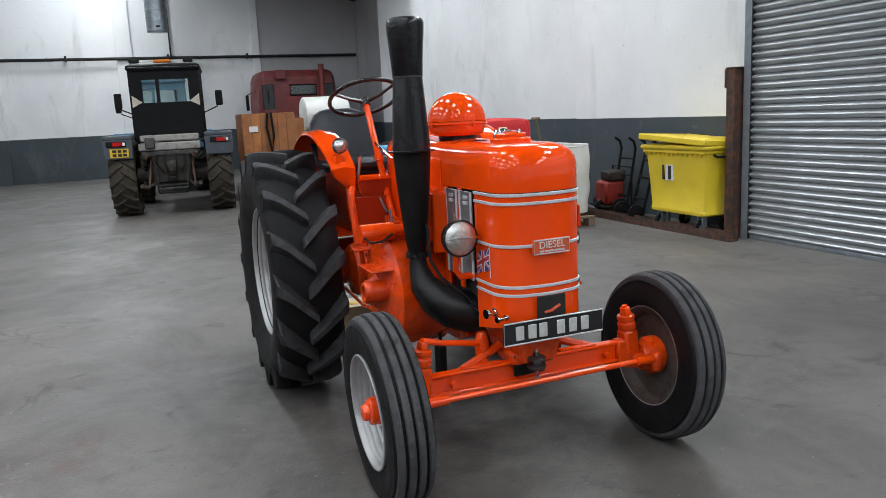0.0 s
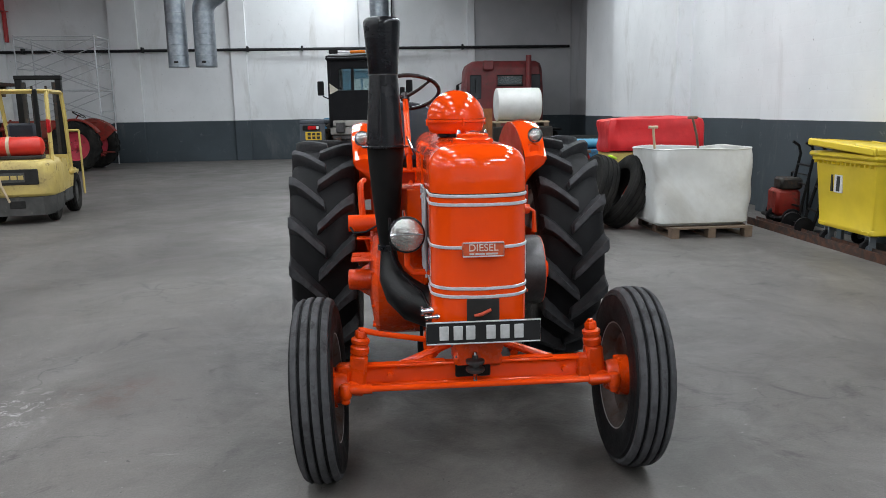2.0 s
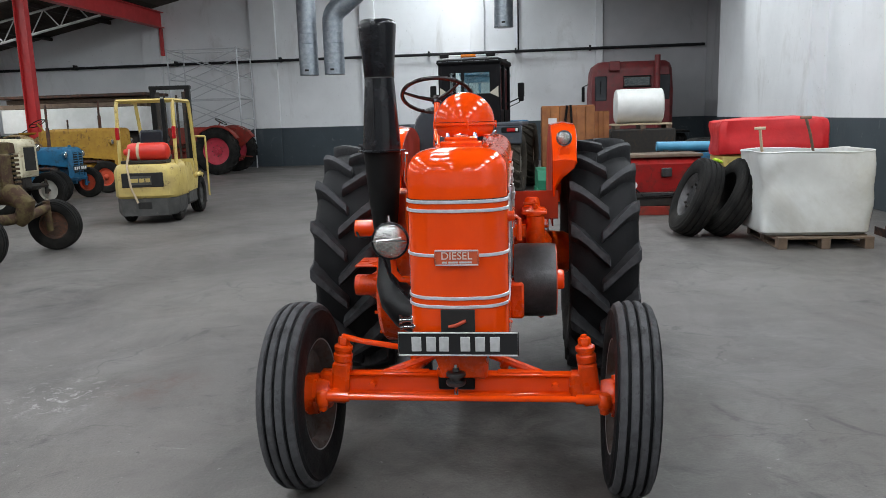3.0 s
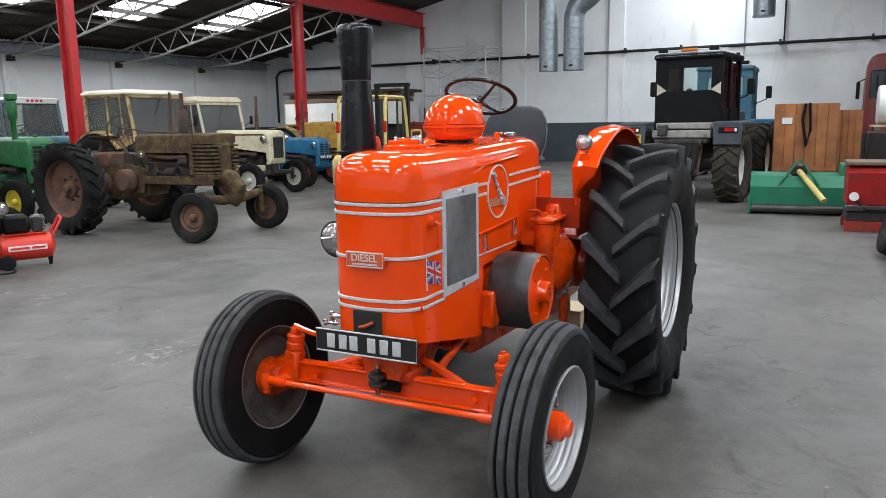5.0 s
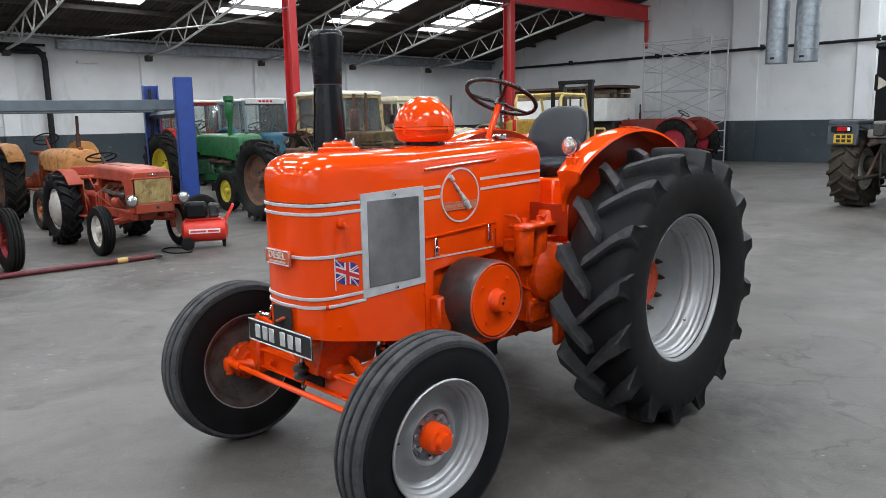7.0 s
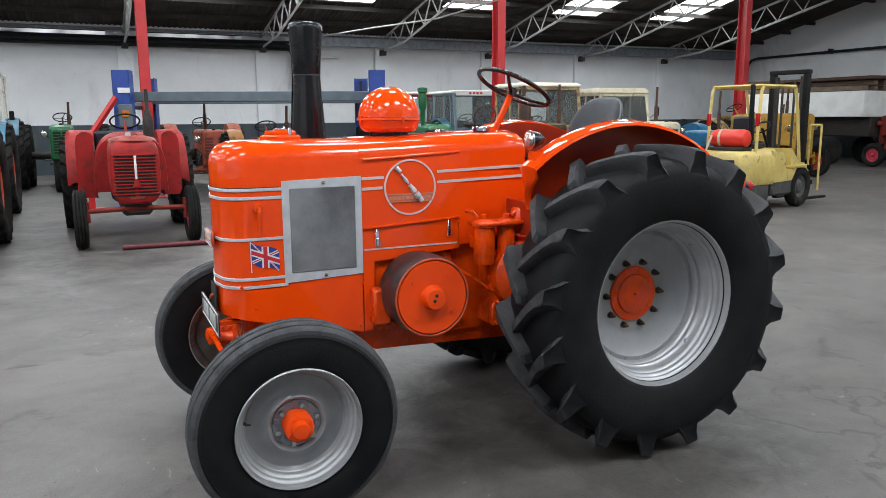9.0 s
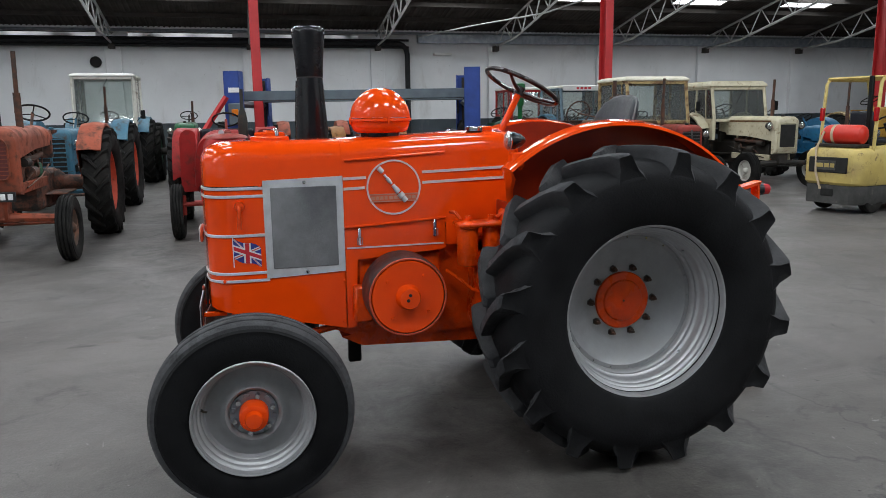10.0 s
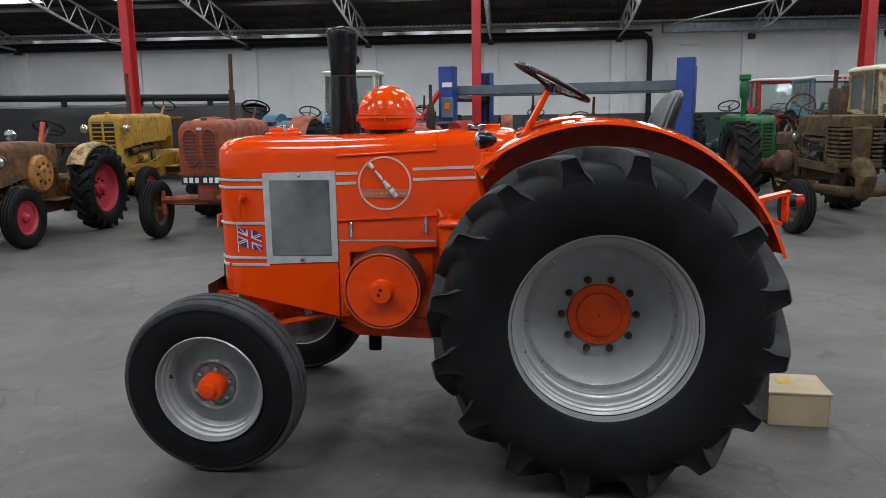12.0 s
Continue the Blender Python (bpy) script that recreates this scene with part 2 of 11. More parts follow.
YELLOW_RIM = mat("yellow_rim_paint", (0.6, 0.48, 0.03), (0.5, 0.4, 0.03), 5, (0.45, 0.6), c3=(0.15, 0.1, 0.04), cover=0.66)
BLUE = mat("blue_tractor_paint", (0.012, 0.13, 0.26), (0.010, 0.10, 0.20), 5, (0.4, 0.55), c3=(0.03, 0.04, 0.05), cover=0.6)
BLUE_PALE = mat("pale_blue_paint", (0.03, 0.13, 0.20), (0.024, 0.10, 0.15), 5, (0.45, 0.6), c3=(0.06, 0.06, 0.06), cover=0.58)
CREAM = mat("cream_cab_paint", (0.58, 0.53, 0.39), (0.48, 0.43, 0.30), 4, (0.45, 0.6), c3=(0.22, 0.15, 0.085), cover=0.6, grime=(0.34, 0.30, 0.20), grime_cover=0.58)
CREAM_ROOF = mat("cream_roof_paint", (0.70, 0.67, 0.56), (0.62, 0.59, 0.48), 4, (0.45, 0.6), grime=(0.45, 0.4, 0.3), grime_cover=0.6)
OCHRE = mat("ochre_cab_paint", (0.40, 0.30, 0.13), (0.32, 0.22, 0.085), 4, (0.5, 0.65), c3=(0.13, 0.065, 0.032), cover=0.52, c3scale=9)
WHITE_RIM = mat("white_rim_paint", (0.6, 0.58, 0.53), (0.5, 0.48, 0.43), 6, (0.5, 0.65), c3=(0.2, 0.14, 0.1), cover=0.62)
BROWN = mat("brown_tractor_paint", (0.16, 0.078, 0.030), (0.11, 0.052, 0.022), 6, (0.6, 0.8), c3=(0.065, 0.035, 0.02), cover=0.52, spec=0.3)
MAROON = mat("maroon_truck_paint", (0.23, 0.030, 0.032), (0.17, 0.024, 0.026), 3, (0.45, 0.6), c3=(0.12, 0.05, 0.045), cover=0.58, grime=(0.11, 0.03, 0.03), grime_cover=0.58)
COUNTY_BLACK = mat("cab_black_paint", (0.004, 0.004, 0.005), (0.007, 0.007, 0.008), 4, (0.5, 0.65), spec=0.12)
MUD = mat("muddy_rubber", (0.052, 0.043, 0.033), (0.026, 0.023, 0.02), 7, (0.85, 0.95), bump=0.4, bscale=40, c3=(0.085, 0.068, 0.05), cover=0.6, spec=0.15)
LAMP_RED = mat("red_lens", (0.42, 0.01, 0.012), None, 20, (0.15, 0.25))
LAMP_AMBER = mat("amber_lens", (0.6, 0.16, 0.01), None, 20, (0.2, 0.3))
PLATE_YELLOW = mat("plate_yellow", (0.62, 0.40, 0.02), None, 20, (0.4, 0.5))
WHITE_PLASTIC = mat("white_plastic", (0.72, 0.72, 0.70), (0.62, 0.62, 0.59), 3, (0.45, 0.6), grime=(0.5, 0.48, 0.42), grime_cover=0.62)
BLUE_TUBE = mat("pale_blue_steel", (0.06, 0.28, 0.45), (0.05, 0.22, 0.36), 5, (0.45, 0.6))
BLACK_SHEET = mat("black_polythene", (0.012, 0.012, 0.013), (0.02, 0.02, 0.02), 3, (0.3, 0.5), bump=0.5, bscale=5)
CLOTH_YELLOW = mat("hi_vis_cloth", (0.5, 0.75, 0.03), None, 10, (0.7, 0.85))


def glass(name, tint=(0.9, 0.95, 0.95), rough=0.02, alpha=0.35):
    """Thin pane: mostly see-through, with a clear reflection."""
    m = bpy.data.materials.new(name)
    m.use_nodes = True
    n, l = m.node_tree.nodes, m.node_tree.links
    n.remove(n["Principled BSDF"])
    out = n["Material Output"]
    tr, gl, mx, fr = (n.new(k) for k in ("ShaderNodeBsdfTransparent", "ShaderNodeBsdfGlossy", "ShaderNodeMixShader", "ShaderNodeFresnel"))
    tr.inputs["Color"].default_value = (*tint, 1)
    gl.inputs["Roughness"].default_value = rough
    fr.inputs["IOR"].default_value = 1.5
    l.new(fr.outputs["Fac"], mx.inputs["Fac"])
    l.new(tr.outputs["BSDF"], mx.inputs[1])
    l.new(gl.outputs["BSDF"], mx.inputs[2])
    l.new(mx.outputs["Shader"], out.inputs["Surface"])
    return m


def hazed(name, haze=0.07):
    """A pane with a pale diffuse film that stands in for white reflections."""
    m = glass(name, (0.9, 0.93, 0.92), 0.05)
    n, l = m.node_tree.nodes, m.node_tree.links
    base = n["Mix Shader"]
    di, mx, tx, tc, r = n.new("ShaderNodeBsdfDiffuse"), n.new("ShaderNodeMixShader"), n.new("ShaderNodeTexNoise"), n.new("ShaderNodeTexCoord"), n.new("ShaderNodeMapRange")
    di.inputs["Color"].default_value = (0.62, 0.64, 0.62, 1)
    tx.inputs["Scale"].default_value, tx.inputs["Detail"].default_value = 2.5, 8
    r.inputs["To Min"].default_value, r.inputs["To Max"].default_value = haze * 0.4, haze * 1.6
    l.new(tc.outputs["Object"], tx.inputs["Vector"])
    l.new(tx.outputs["Fac"], r.inputs["Value"])
    l.new(r.outputs["Result"], mx.inputs["Fac"])
    l.new(base.outputs["Shader"], mx.inputs[1])
    l.new(di.outputs["BSDF"], mx.inputs[2])
    l.new(mx.outputs["Shader"], n["Material Output"].inputs["Surface"])
    return m


GLASS = glass("window_glass", (0.9, 0.94, 0.94))
# cab panes: whitish reflections are mixed in as a diffuse film
GLASS_HAZED = hazed("hazed_window_glass")
LENS = mat("lamp_lens", (0.62, 0.61, 0.58), (0.40, 0.39, 0.37), 30, (0.06, 0.16), metal=0.85, bump=0.6, bscale=60)


def rooflight_mat(name="translucent_rooflight", low=2.0, high=4.0):
    """Translucent corrugated sheet lit by the sky from above."""
    m = bpy.data.materials.new(name)
    m.use_nodes = True
    n, l = m.node_tree.nodes, m.node_tree.links
    b = n["Principled BSDF"]
    b.inputs["Base Color"].default_value = (0.85, 0.88, 0.86, 1)
    b.inputs["Roughness"].default_value = 0.6
    b.inputs["Emission Color"].default_value = (0.93, 0.97, 1.0, 1)
    tc, t, r = n.new("ShaderNodeTexCoord"), n.new("ShaderNodeTexNoise"), n.new("ShaderNodeMapRange")
    t.inputs["Scale"].default_value = 1.3
    r.inputs["To Min"].default_value, r.inputs["To Max"].default_value = low, high
    l.new(tc.outputs["Object"], t.inputs["Vector"])
    l.new(t.outputs["Fac"], r.inputs["Value"])
    l.new(r.outputs["Result"], b.inputs["Emission Strength"])
    return m


ROOFLIGHT = rooflight_mat()
EAVES_LIGHT = rooflight_mat("grimy_eaves_sheet", -0.55, 1.15)


def floor_mat():
    """Trowelled concrete: broad stains, tyre smears, oil spots, pale scuffs, hairline cracks, shade painted under the
    tractor.
    """
    m = bpy.data.materials.new("stained_concrete_floor")
    m.use_nodes = True
    n, l = m.node_tree.nodes, m.node_tree.links
    b = n["Principled BSDF"]
    tc = n.new("ShaderNodeTexCoord")

    def noise_tex(sc, det=6.0, ro=0.6, dist=0.0, stretch=None):
        t = n.new("ShaderNodeTexNoise")
        t.inputs["Scale"].default_value, t.inputs["Detail"].default_value = sc, det
        t.inputs["Roughness"].default_value, t.inputs["Distortion"].default_value = ro, dist
        src = tc.outputs["Object"]
        if stretch:
            mp = n.new("ShaderNodeMapping")
            mp.inputs["Scale"].default_value = (*stretch, 1)
            mp.inputs["Rotation"].default_value = (0, 0, 0.5)
            l.new(src, mp.inputs["Vector"])
            src = mp.outputs["Vector"]
        l.new(src, t.inputs["Vector"])
        return t.outputs["Fac"]

    def ramp(fac, lo, hi, a=0.0, z=1.0):
        r = n.new("ShaderNodeMapRange")
        for k, v in (("From Min", lo), ("From Max", hi), ("To Min", a), ("To Max", z)):
            r.inputs[k].default_value = v
        l.new(fac, r.inputs["Value"])
        return r.outputs["Result"]

    def mix(fac, a, c):
        x = n.new("ShaderNodeMix")
        x.data_type = "RGBA"
        l.new(fac, x.inputs["Factor"])
        for sock, v in ((x.inputs[6], a), (x.inputs[7], c)):
            if isinstance(v, tuple):
                sock.default_value = (*v, 1)
            else:
                l.new(v, sock)
        return x.outputs[2]

    big = noise_tex(0.32, 8, 0.62, 0.8)
    col = mix(ramp(big, 0.36, 0.66), (0.100, 0.091, 0.084), (0.139, 0.128, 0.119))
    col = mix(ramp(noise_tex(1.1, 9, 0.72, 1.0, (1.0, 0.6)), 0.46, 0.64, 0, 0.62), col, (0.058, 0.053, 0.049))
    col = mix(ramp(noise_tex(0.9, 10, 0.75, 0.9), 0.54, 0.68, 0, 0.6), col, (0.160, 0.152, 0.144))
    col = mix(ramp(noise_tex(1.9, 8, 0.7, 1.0), 0.59, 0.68, 0, 0.75), col, (0.032, 0.030, 0.028))
    col = mix(ramp(noise_tex(2.6, 10, 0.8, 1.0, (0.4, 1.2)), 0.60, 0.66, 0, 0.4), col, (0.040, 0.038, 0.036))
    col = mix(ramp(noise_tex(1.7, 7, 0.65, 1.0), 0.66, 0.74, 0, 0.5), col, (0.072, 0.045, 0.033))
    col = mix(ramp(noise_tex(95, 3, 0.6), 0.4, 0.62, 0, 0.3), col, (0.050, 0.048, 0.046))
    col = mix(ramp(noise_tex(17, 5, 0.65), 0.67, 0.70, 0, 0.8), col, (0.22, 0.215, 0.207))
    col = mix(ramp(noise_tex(9, 6, 0.7, 1.5), 0.68, 0.72, 0, 0.7), col, (0.030, 0.029, 0.028))
    col = mix(ramp(noise_tex(26, 4, 0.6, 0.5), 0.69, 0.715, 0, 0.85), col, (0.026, 0.024, 0.022))
    col = mix(ramp(noise_tex(13, 5, 0.7, 0.4, (0.22, 1.5)), 0.68, 0.71, 0, 0.55), col, (0.25, 0.24, 0.23))
    vo = n.new("ShaderNodeTexVoronoi")
    vo.feature = "DISTANCE_TO_EDGE"
    vo.inputs["Scale"].default_value = 0.42
    wob = n.new("ShaderNodeTexNoise")
    wob.inputs["Scale"].default_value, wob.inputs["Detail"].default_value = 1.3, 7
    vm = n.new("ShaderNodeVectorMath")
    vm.operation = "MULTIPLY_ADD"
    vm.inputs[1].default_value = (1.6, 1.6, 0)
    l.new(tc.outputs["Object"], wob.inputs["Vector"])
    l.new(wob.outputs["Color"], vm.inputs[0])
    l.new(tc.outputs["Object"], vm.inputs[2])
    l.new(vm.outputs["Vector"], vo.inputs["Vector"])
    crack = ramp(vo.outputs["Distance"], 0.0, 0.006, 1, 0)
    mask = n.new("ShaderNodeMath")
    mask.operation = "MULTIPLY"
    l.new(crack, mask.inputs[0])
    l.new(ramp(noise_tex(0.6), 0.45, 0.55, 0, 0.75), mask.inputs[1])
    col = mix(mask.outputs[0], col, (0.038, 0.036, 0.034))

    def spot(x, y, r, colour, amount, sc, lo, hi):
        """One patch of colour of radius r round (x, y), broken up by noise."""
        nonlocal col
        d = n.new("ShaderNodeVectorMath")
        d.operation = "DISTANCE"
        d.inputs[1].default_value = (x, y, 0)
        l.new(tc.outputs["Object"], d.inputs[0])
        k = n.new("ShaderNodeMath")
        k.operation = "MULTIPLY"
        l.new(ramp(d.outputs["Value"], r * 0.25, r, 1, 0), k.inputs[0])
        l.new(ramp(noise_tex(sc, 9, 0.75, 0.8), lo, hi, 0, amount), k.inputs[1])
        col = mix(k.outputs[0], col, colour)

    # the near-black serves oil stains and painted shade alike
    white, oil_shade, rusty = (0.42, 0.41, 0.40), (0.022, 0.020, 0.019), (0.085, 0.045, 0.034)
    spot(-1.0, 3.75, 0.42, white, 0.6, 12, 0.54, 0.62)
    spot(-0.45, 3.95, 0.40, rusty, 0.7, 6, 0.45, 0.62)
    spot(-1.2, 2.4, 0.9, white, 0.6, 14, 0.6, 0.66)
    spot(3.6, 1.4, 1.0, white, 0.5, 16, 0.62, 0.66)
    # next six: the orange tractor's shade painted into the floor, with some oil staining
    spot(1.5, 3.7, 1.7, oil_shade, 0.8, 3, 0.40, 0.64)
    spot(2.5, 4.6, 0.9, oil_shade, 0.7, 4, 0.45, 0.65)
    spot(1.7, 3.3, 1.2, oil_shade, 0.4, 2.4, 0.30, 0.60)
    spot(2.45, 4.95, 0.65, oil_shade, 0.55, 5, 0.40, 0.58)
    spot(0.75, 4.75, 0.8, oil_shade, 0.7, 4, 0.36, 0.58)
    spot(2.3, 2.9, 0.5, oil_shade, 0.4, 6, 0.36, 0.58)
    spot(-5.2, 4.9, 1.3, oil_shade, 0.7, 3.2, 0.40, 0.60)
    spot(-3.2, 6.4, 1.9, oil_shade, 0.7, 2.2, 0.47, 0.66)
    spot(-4.2, 2.2, 2.4, oil_shade, 0.8, 1.6, 0.44, 0.62)
    spot(-2.6, -0.6, 1.6, oil_shade, 0.6, 2.5, 0.47, 0.66)
    spot(-6.0, 0.8, 3.0, oil_shade, 0.75, 1.7, 0.42, 0.62)
    spot(-8.0, 8.0, 3.6, oil_shade, 0.6, 1.4, 0.44, 0.64)
    spot(3.4, 3.6, 1.4, oil_shade, 0.5, 3.5, 0.5, 0.66)
    spot(3.6, 9.4, 1.7, oil_shade, 0.6, 2.4, 0.47, 0.66)
    spot(-1.8, 4.6, 1.1, white, 0.5, 9, 0.60, 0.66)
    spot(-3.9, 4.4, 1.2, white, 0.5, 5, 0.56, 0.64)
    spot(0.5, 10.5, 2.6, (0.20, 0.19, 0.18), 0.6, 1.4, 0.5, 0.64)
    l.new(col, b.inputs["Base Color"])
    l.new(ramp(noise_tex(0.8, 8, 0.7, 1.0), 0.3, 0.7, 0.42, 0.68), b.inputs["Roughness"])
    b.inputs["Specular IOR Level"].default_value = 0.4
    bp = n.new("ShaderNodeBump")
    bp.inputs["Strength"].default_value, bp.inputs["Distance"].default_value = 0.25, 0.01
    l.new(noise_tex(48, 6), bp.inputs["Height"])
    l.new(bp.outputs["Normal"], b.inputs["Normal"])
    return m


def wall_mat(name, c1, c2, stain, stain_at=0.6, flake=None):
    """Painted blockwork: faint courses in relief, flaking and damp stains."""
    m = bpy.data.materials.new(name)
    m.use_nodes = True
    n, l = m.node_tree.nodes, m.node_tree.links
    b = n["Principled BSDF"]
    tc = n.new("ShaderNodeTexCoord")
    geo = n.new("ShaderNodeNewGeometry")
    sep = n.new("ShaderNodeSeparateXYZ")
    l.new(tc.outputs["Object"], sep.inputs[0])
    add = n.new("ShaderNodeMath")
    l.new(sep.outputs["X"], add.inputs[0])
    l.new(sep.outputs["Y"], add.inputs[1])
    cmb = n.new("ShaderNodeCombineXYZ")
    l.new(add.outputs[0], cmb.inputs["X"])
    l.new(sep.outputs["Z"], cmb.inputs["Y"])
    br = n.new("ShaderNodeTexBrick")
    br.inputs["Scale"].default_value = 1.0
    br.inputs["Brick Width"].default_value, br.inputs["Row Height"].default_value = 0.45, 0.225
    br.inputs["Mortar Size"].default_value, br.inputs["Mortar Smooth"].default_value = 0.012, 0.6
    l.new(cmb.outputs[0], br.inputs["Vector"])

    def noise_tex(sc, det, ro, dist=0.0, vec=None):
        t = n.new("ShaderNodeTexNoise")
        t.inputs["Scale"].default_value, t.inputs["Detail"].default_value = sc, det
        t.inputs["Roughness"].default_value, t.inputs["Distortion"].default_value = ro, dist
        l.new(vec or tc.outputs["Object"], t.inputs["Vector"])
        return t.outputs["Fac"]

    def ramp(fac, lo, hi, a=0.0, z=1.0):
        r = n.new("ShaderNodeMapRange")
        for k, v in (("From Min", lo), ("From Max", hi), ("To Min", a), ("To Max", z)):
            r.inputs[k].default_value = v
        l.new(fac, r.inputs["Value"])
        return r.outputs["Result"]

    def mix(fac, a, c):
        x = n.new("ShaderNodeMix")
        x.data_type = "RGBA"
        l.new(fac, x.inputs["Factor"])
        for sock, v in ((x.inputs[6], a), (x.inputs[7], c)):
            if isinstance(v, tuple):
                sock.default_value = (*v, 1)
            else:
                l.new(v, sock)
        return x.outputs[2]

    mp = n.new("ShaderNodeMapping")
    mp.inputs["Scale"].default_value = (1, 1, 0.35)
    l.new(tc.outputs["Object"], mp.inputs["Vector"])
    col = mix(ramp(noise_tex(0.5, 6, 0.6), 0.35, 0.65), c1, c2)
    col = mix(ramp(noise_tex(0.9, 9, 0.7, 0.8, mp.outputs["Vector"]), stain_at, stain_at + 0.16, 0, 0.6), col, stain)
    col = mix(ramp(noise_tex(5, 8, 0.7), 0.68, 0.72, 0, 0.5), col, stain)
    if flake:
        col = mix(ramp(noise_tex(3.2, 10, 0.78, 1.2), 0.60, 0.66, 0, 0.55), col, flake)
        col = mix(ramp(noise_tex(11, 8, 0.7, 0.6), 0.66, 0.70, 0, 0.6), col, tuple(v * 0.25 for v in flake))
    l.new(col, b.inputs["Base Color"])
    b.inputs["Roughness"].default_value = 0.75
    bp = n.new("ShaderNodeBump")
    bp.inputs["Strength"].default_value, bp.inputs["Distance"].default_value = 0.16, 0.008
    ad = n.new("ShaderNodeMath")
    ad.operation = "MULTIPLY_ADD"
    ad.inputs[1].default_value = -0.28
    l.new(br.outputs["Fac"], ad.inputs[0])
    l.new(noise_tex(14, 6, 0.65), ad.inputs[2])
    l.new(ad.outputs[0], bp.inputs["Height"])
    l.new(bp.outputs["Normal"], b.inputs["Normal"])
    return m


FLOOR = floor_mat()
# greyed wall colour that holds the shade of the corner recess
WALL_SHADE = wall_mat("grey_shaded_wall", (0.46, 0.46, 0.47), (0.38, 0.38, 0.39), (0.27, 0.265, 0.26), 0.55)
WALL = wall_mat("white_painted_blockwork", (0.76, 0.77, 0.78), (0.66, 0.67, 0.68), (0.46, 0.45, 0.43), 0.56, flake=(0.60, 0.60, 0.59))
WALL_BAND = wall_mat("slate_blue_wall_band", (0.048, 0.064, 0.075), (0.034, 0.046, 0.055), (0.12, 0.125, 0.125), 0.58, flake=(0.17, 0.18, 0.185))
SHUTTER = mat("galvanised_shutter", (0.44, 0.46, 0.48), (0.36, 0.375, 0.39), 2.5, (0.3, 0.45), metal=0.45, bump=0.06, grime=(0.32, 0.32, 0.32), grime_cover=0.64)

# ---- mesh helpers ----
class G:
    """Collects faces for one mesh; off is added to every point."""

    def __init__(self, off=(0, 0, 0)):
        self.v, self.f, self.off = [], [], off

    def add(self, vs, fs):
        k = len(self.v)
        ox, oy, oz = self.off
        self.v += [(p[0] + ox, p[1] + oy, p[2] + oz) for p in vs]
        self.f += [tuple(i + k for i in q) for q in fs]
        return self

    def box(self, x0, x1, y0, y1, z0, z1, c=0.0, m=None):
        """A box with chamfered edges of width c; m: a matrix laid on it."""
        if c <= 0:
            vs = [(x, y, z) for x in (x0, x1) for y in (y0, y1) for z in (z0, z1)]
            fs = [(0, 1, 3, 2), (4, 6, 7, 5), (0, 4, 5, 1), (2, 3, 7, 6), (0, 2, 6, 4), (1, 5, 7, 3)]
        else:
            c = min(c, (x1 - x0) * 0.49, (y1 - y0) * 0.49, (z1 - z0) * 0.49)
            vs, idx = [], {}
            lo, hi = (x0, y0, z0), (x1, y1, z1)
            for s in [(a, b, d) for a in (0, 1) for b in (0, 1) for d in (0, 1)]:
                for ax in range(3):
                    p = [(hi[i] - (c if i != ax else 0)) if s[i] else (lo[i] + (c if i != ax else 0)) for i in range(3)]
                    idx[s, ax] = len(vs)
                    vs.append(tuple(p))
            fs = []
            for ax in range(3):
                o = [i for i in range(3) if i != ax]
                for side in (0, 1):
                    q = []
                    for a, b in ((0, 0), (1, 0), (1, 1), (0, 1)):
                        s = [0, 0, 0]
                        s[ax], s[o[0]], s[o[1]] = side, a, b
                        q.append(idx[tuple(s), ax])
                    fs.append(tuple(q))
            for ax in range(3):
                o = [i for i in range(3) if i != ax]
                for a in (0, 1):
                    for b in (0, 1):
                        s0, s1 = [0, 0, 0], [0, 0, 0]
                        s0[o[0]] = s1[o[0]] = a
                        s0[o[1]] = s1[o[1]] = b
                        s1[ax] = 1
                        s0, s1 = tuple(s0), tuple(s1)
                        fs.append((idx[s0, o[0]], idx[s1, o[0]], idx[s1, o[1]], idx[s0, o[1]]))
            for s in [(a, b, d) for a in (0, 1) for b in (0, 1) for d in (0, 1)]:
                fs.append((idx[s, 0], idx[s, 1], idx[s, 2]))
        if m is not None:
            vs = [tuple(m @ Vector(p)) for p in vs]
        return self.add(vs, fs)

    def cyl(self, p0, p1, r0, r1=None, n=16, caps=True):
        r1 = r0 if r1 is None else r1
        return self.tube([p0, p1], [r0, r1], n, caps)

    def tube(self, pts, r, n=10, caps=True, closed=False):
        """A round bar along pts; r: one radius or one a point."""
        pts = [Vector(p) for p in pts]
        rs = r if isinstance(r, (list, tuple)) else [r] * len(pts)
        vs, fs, m = [], [], len(pts)
        ref = None
        for i, p in enumerate(pts):
            a = pts[(i - 1) % m] if (closed or i > 0) else p
            b = pts[(i + 1) % m] if (closed or i < m - 1) else p
            d = (b - a).normalized()
            if ref is None:
                ref = Vector((0, 0, 1)) if abs(d.z) < 0.9 else Vector((0, 1, 0))
            u = (ref - d * ref.dot(d)).normalized()
            w = d.cross(u)
            ref = u
            for j in range(n):
                t = 2 * math.pi * j / n
                vs.append(tuple(p + (u * math.cos(t) + w * math.sin(t)) * rs[i]))
        for i in range(m if closed else m - 1):
            k = ((i + 1) % m) * n
            for j in range(n):
                fs.append((i * n + j, i * n + (j + 1) % n, k + (j + 1) % n, k + j))
        if caps and not closed:
            fs.append(tuple(range(n))[::-1])
            fs.append(tuple(range((m - 1) * n, m * n)))
        return self.add(vs, fs)

    def lathe(self, prof, c=(0, 0, 0), axis="z", n=32, caps=True):
        """Turns (radius, height) pairs round an axis through c."""
        vs, fs = [], []
        for r, h in prof:
            for j in range(n):
                t = 2 * math.pi * j / n
                a, b = r * math.cos(t), r * math.sin(t)
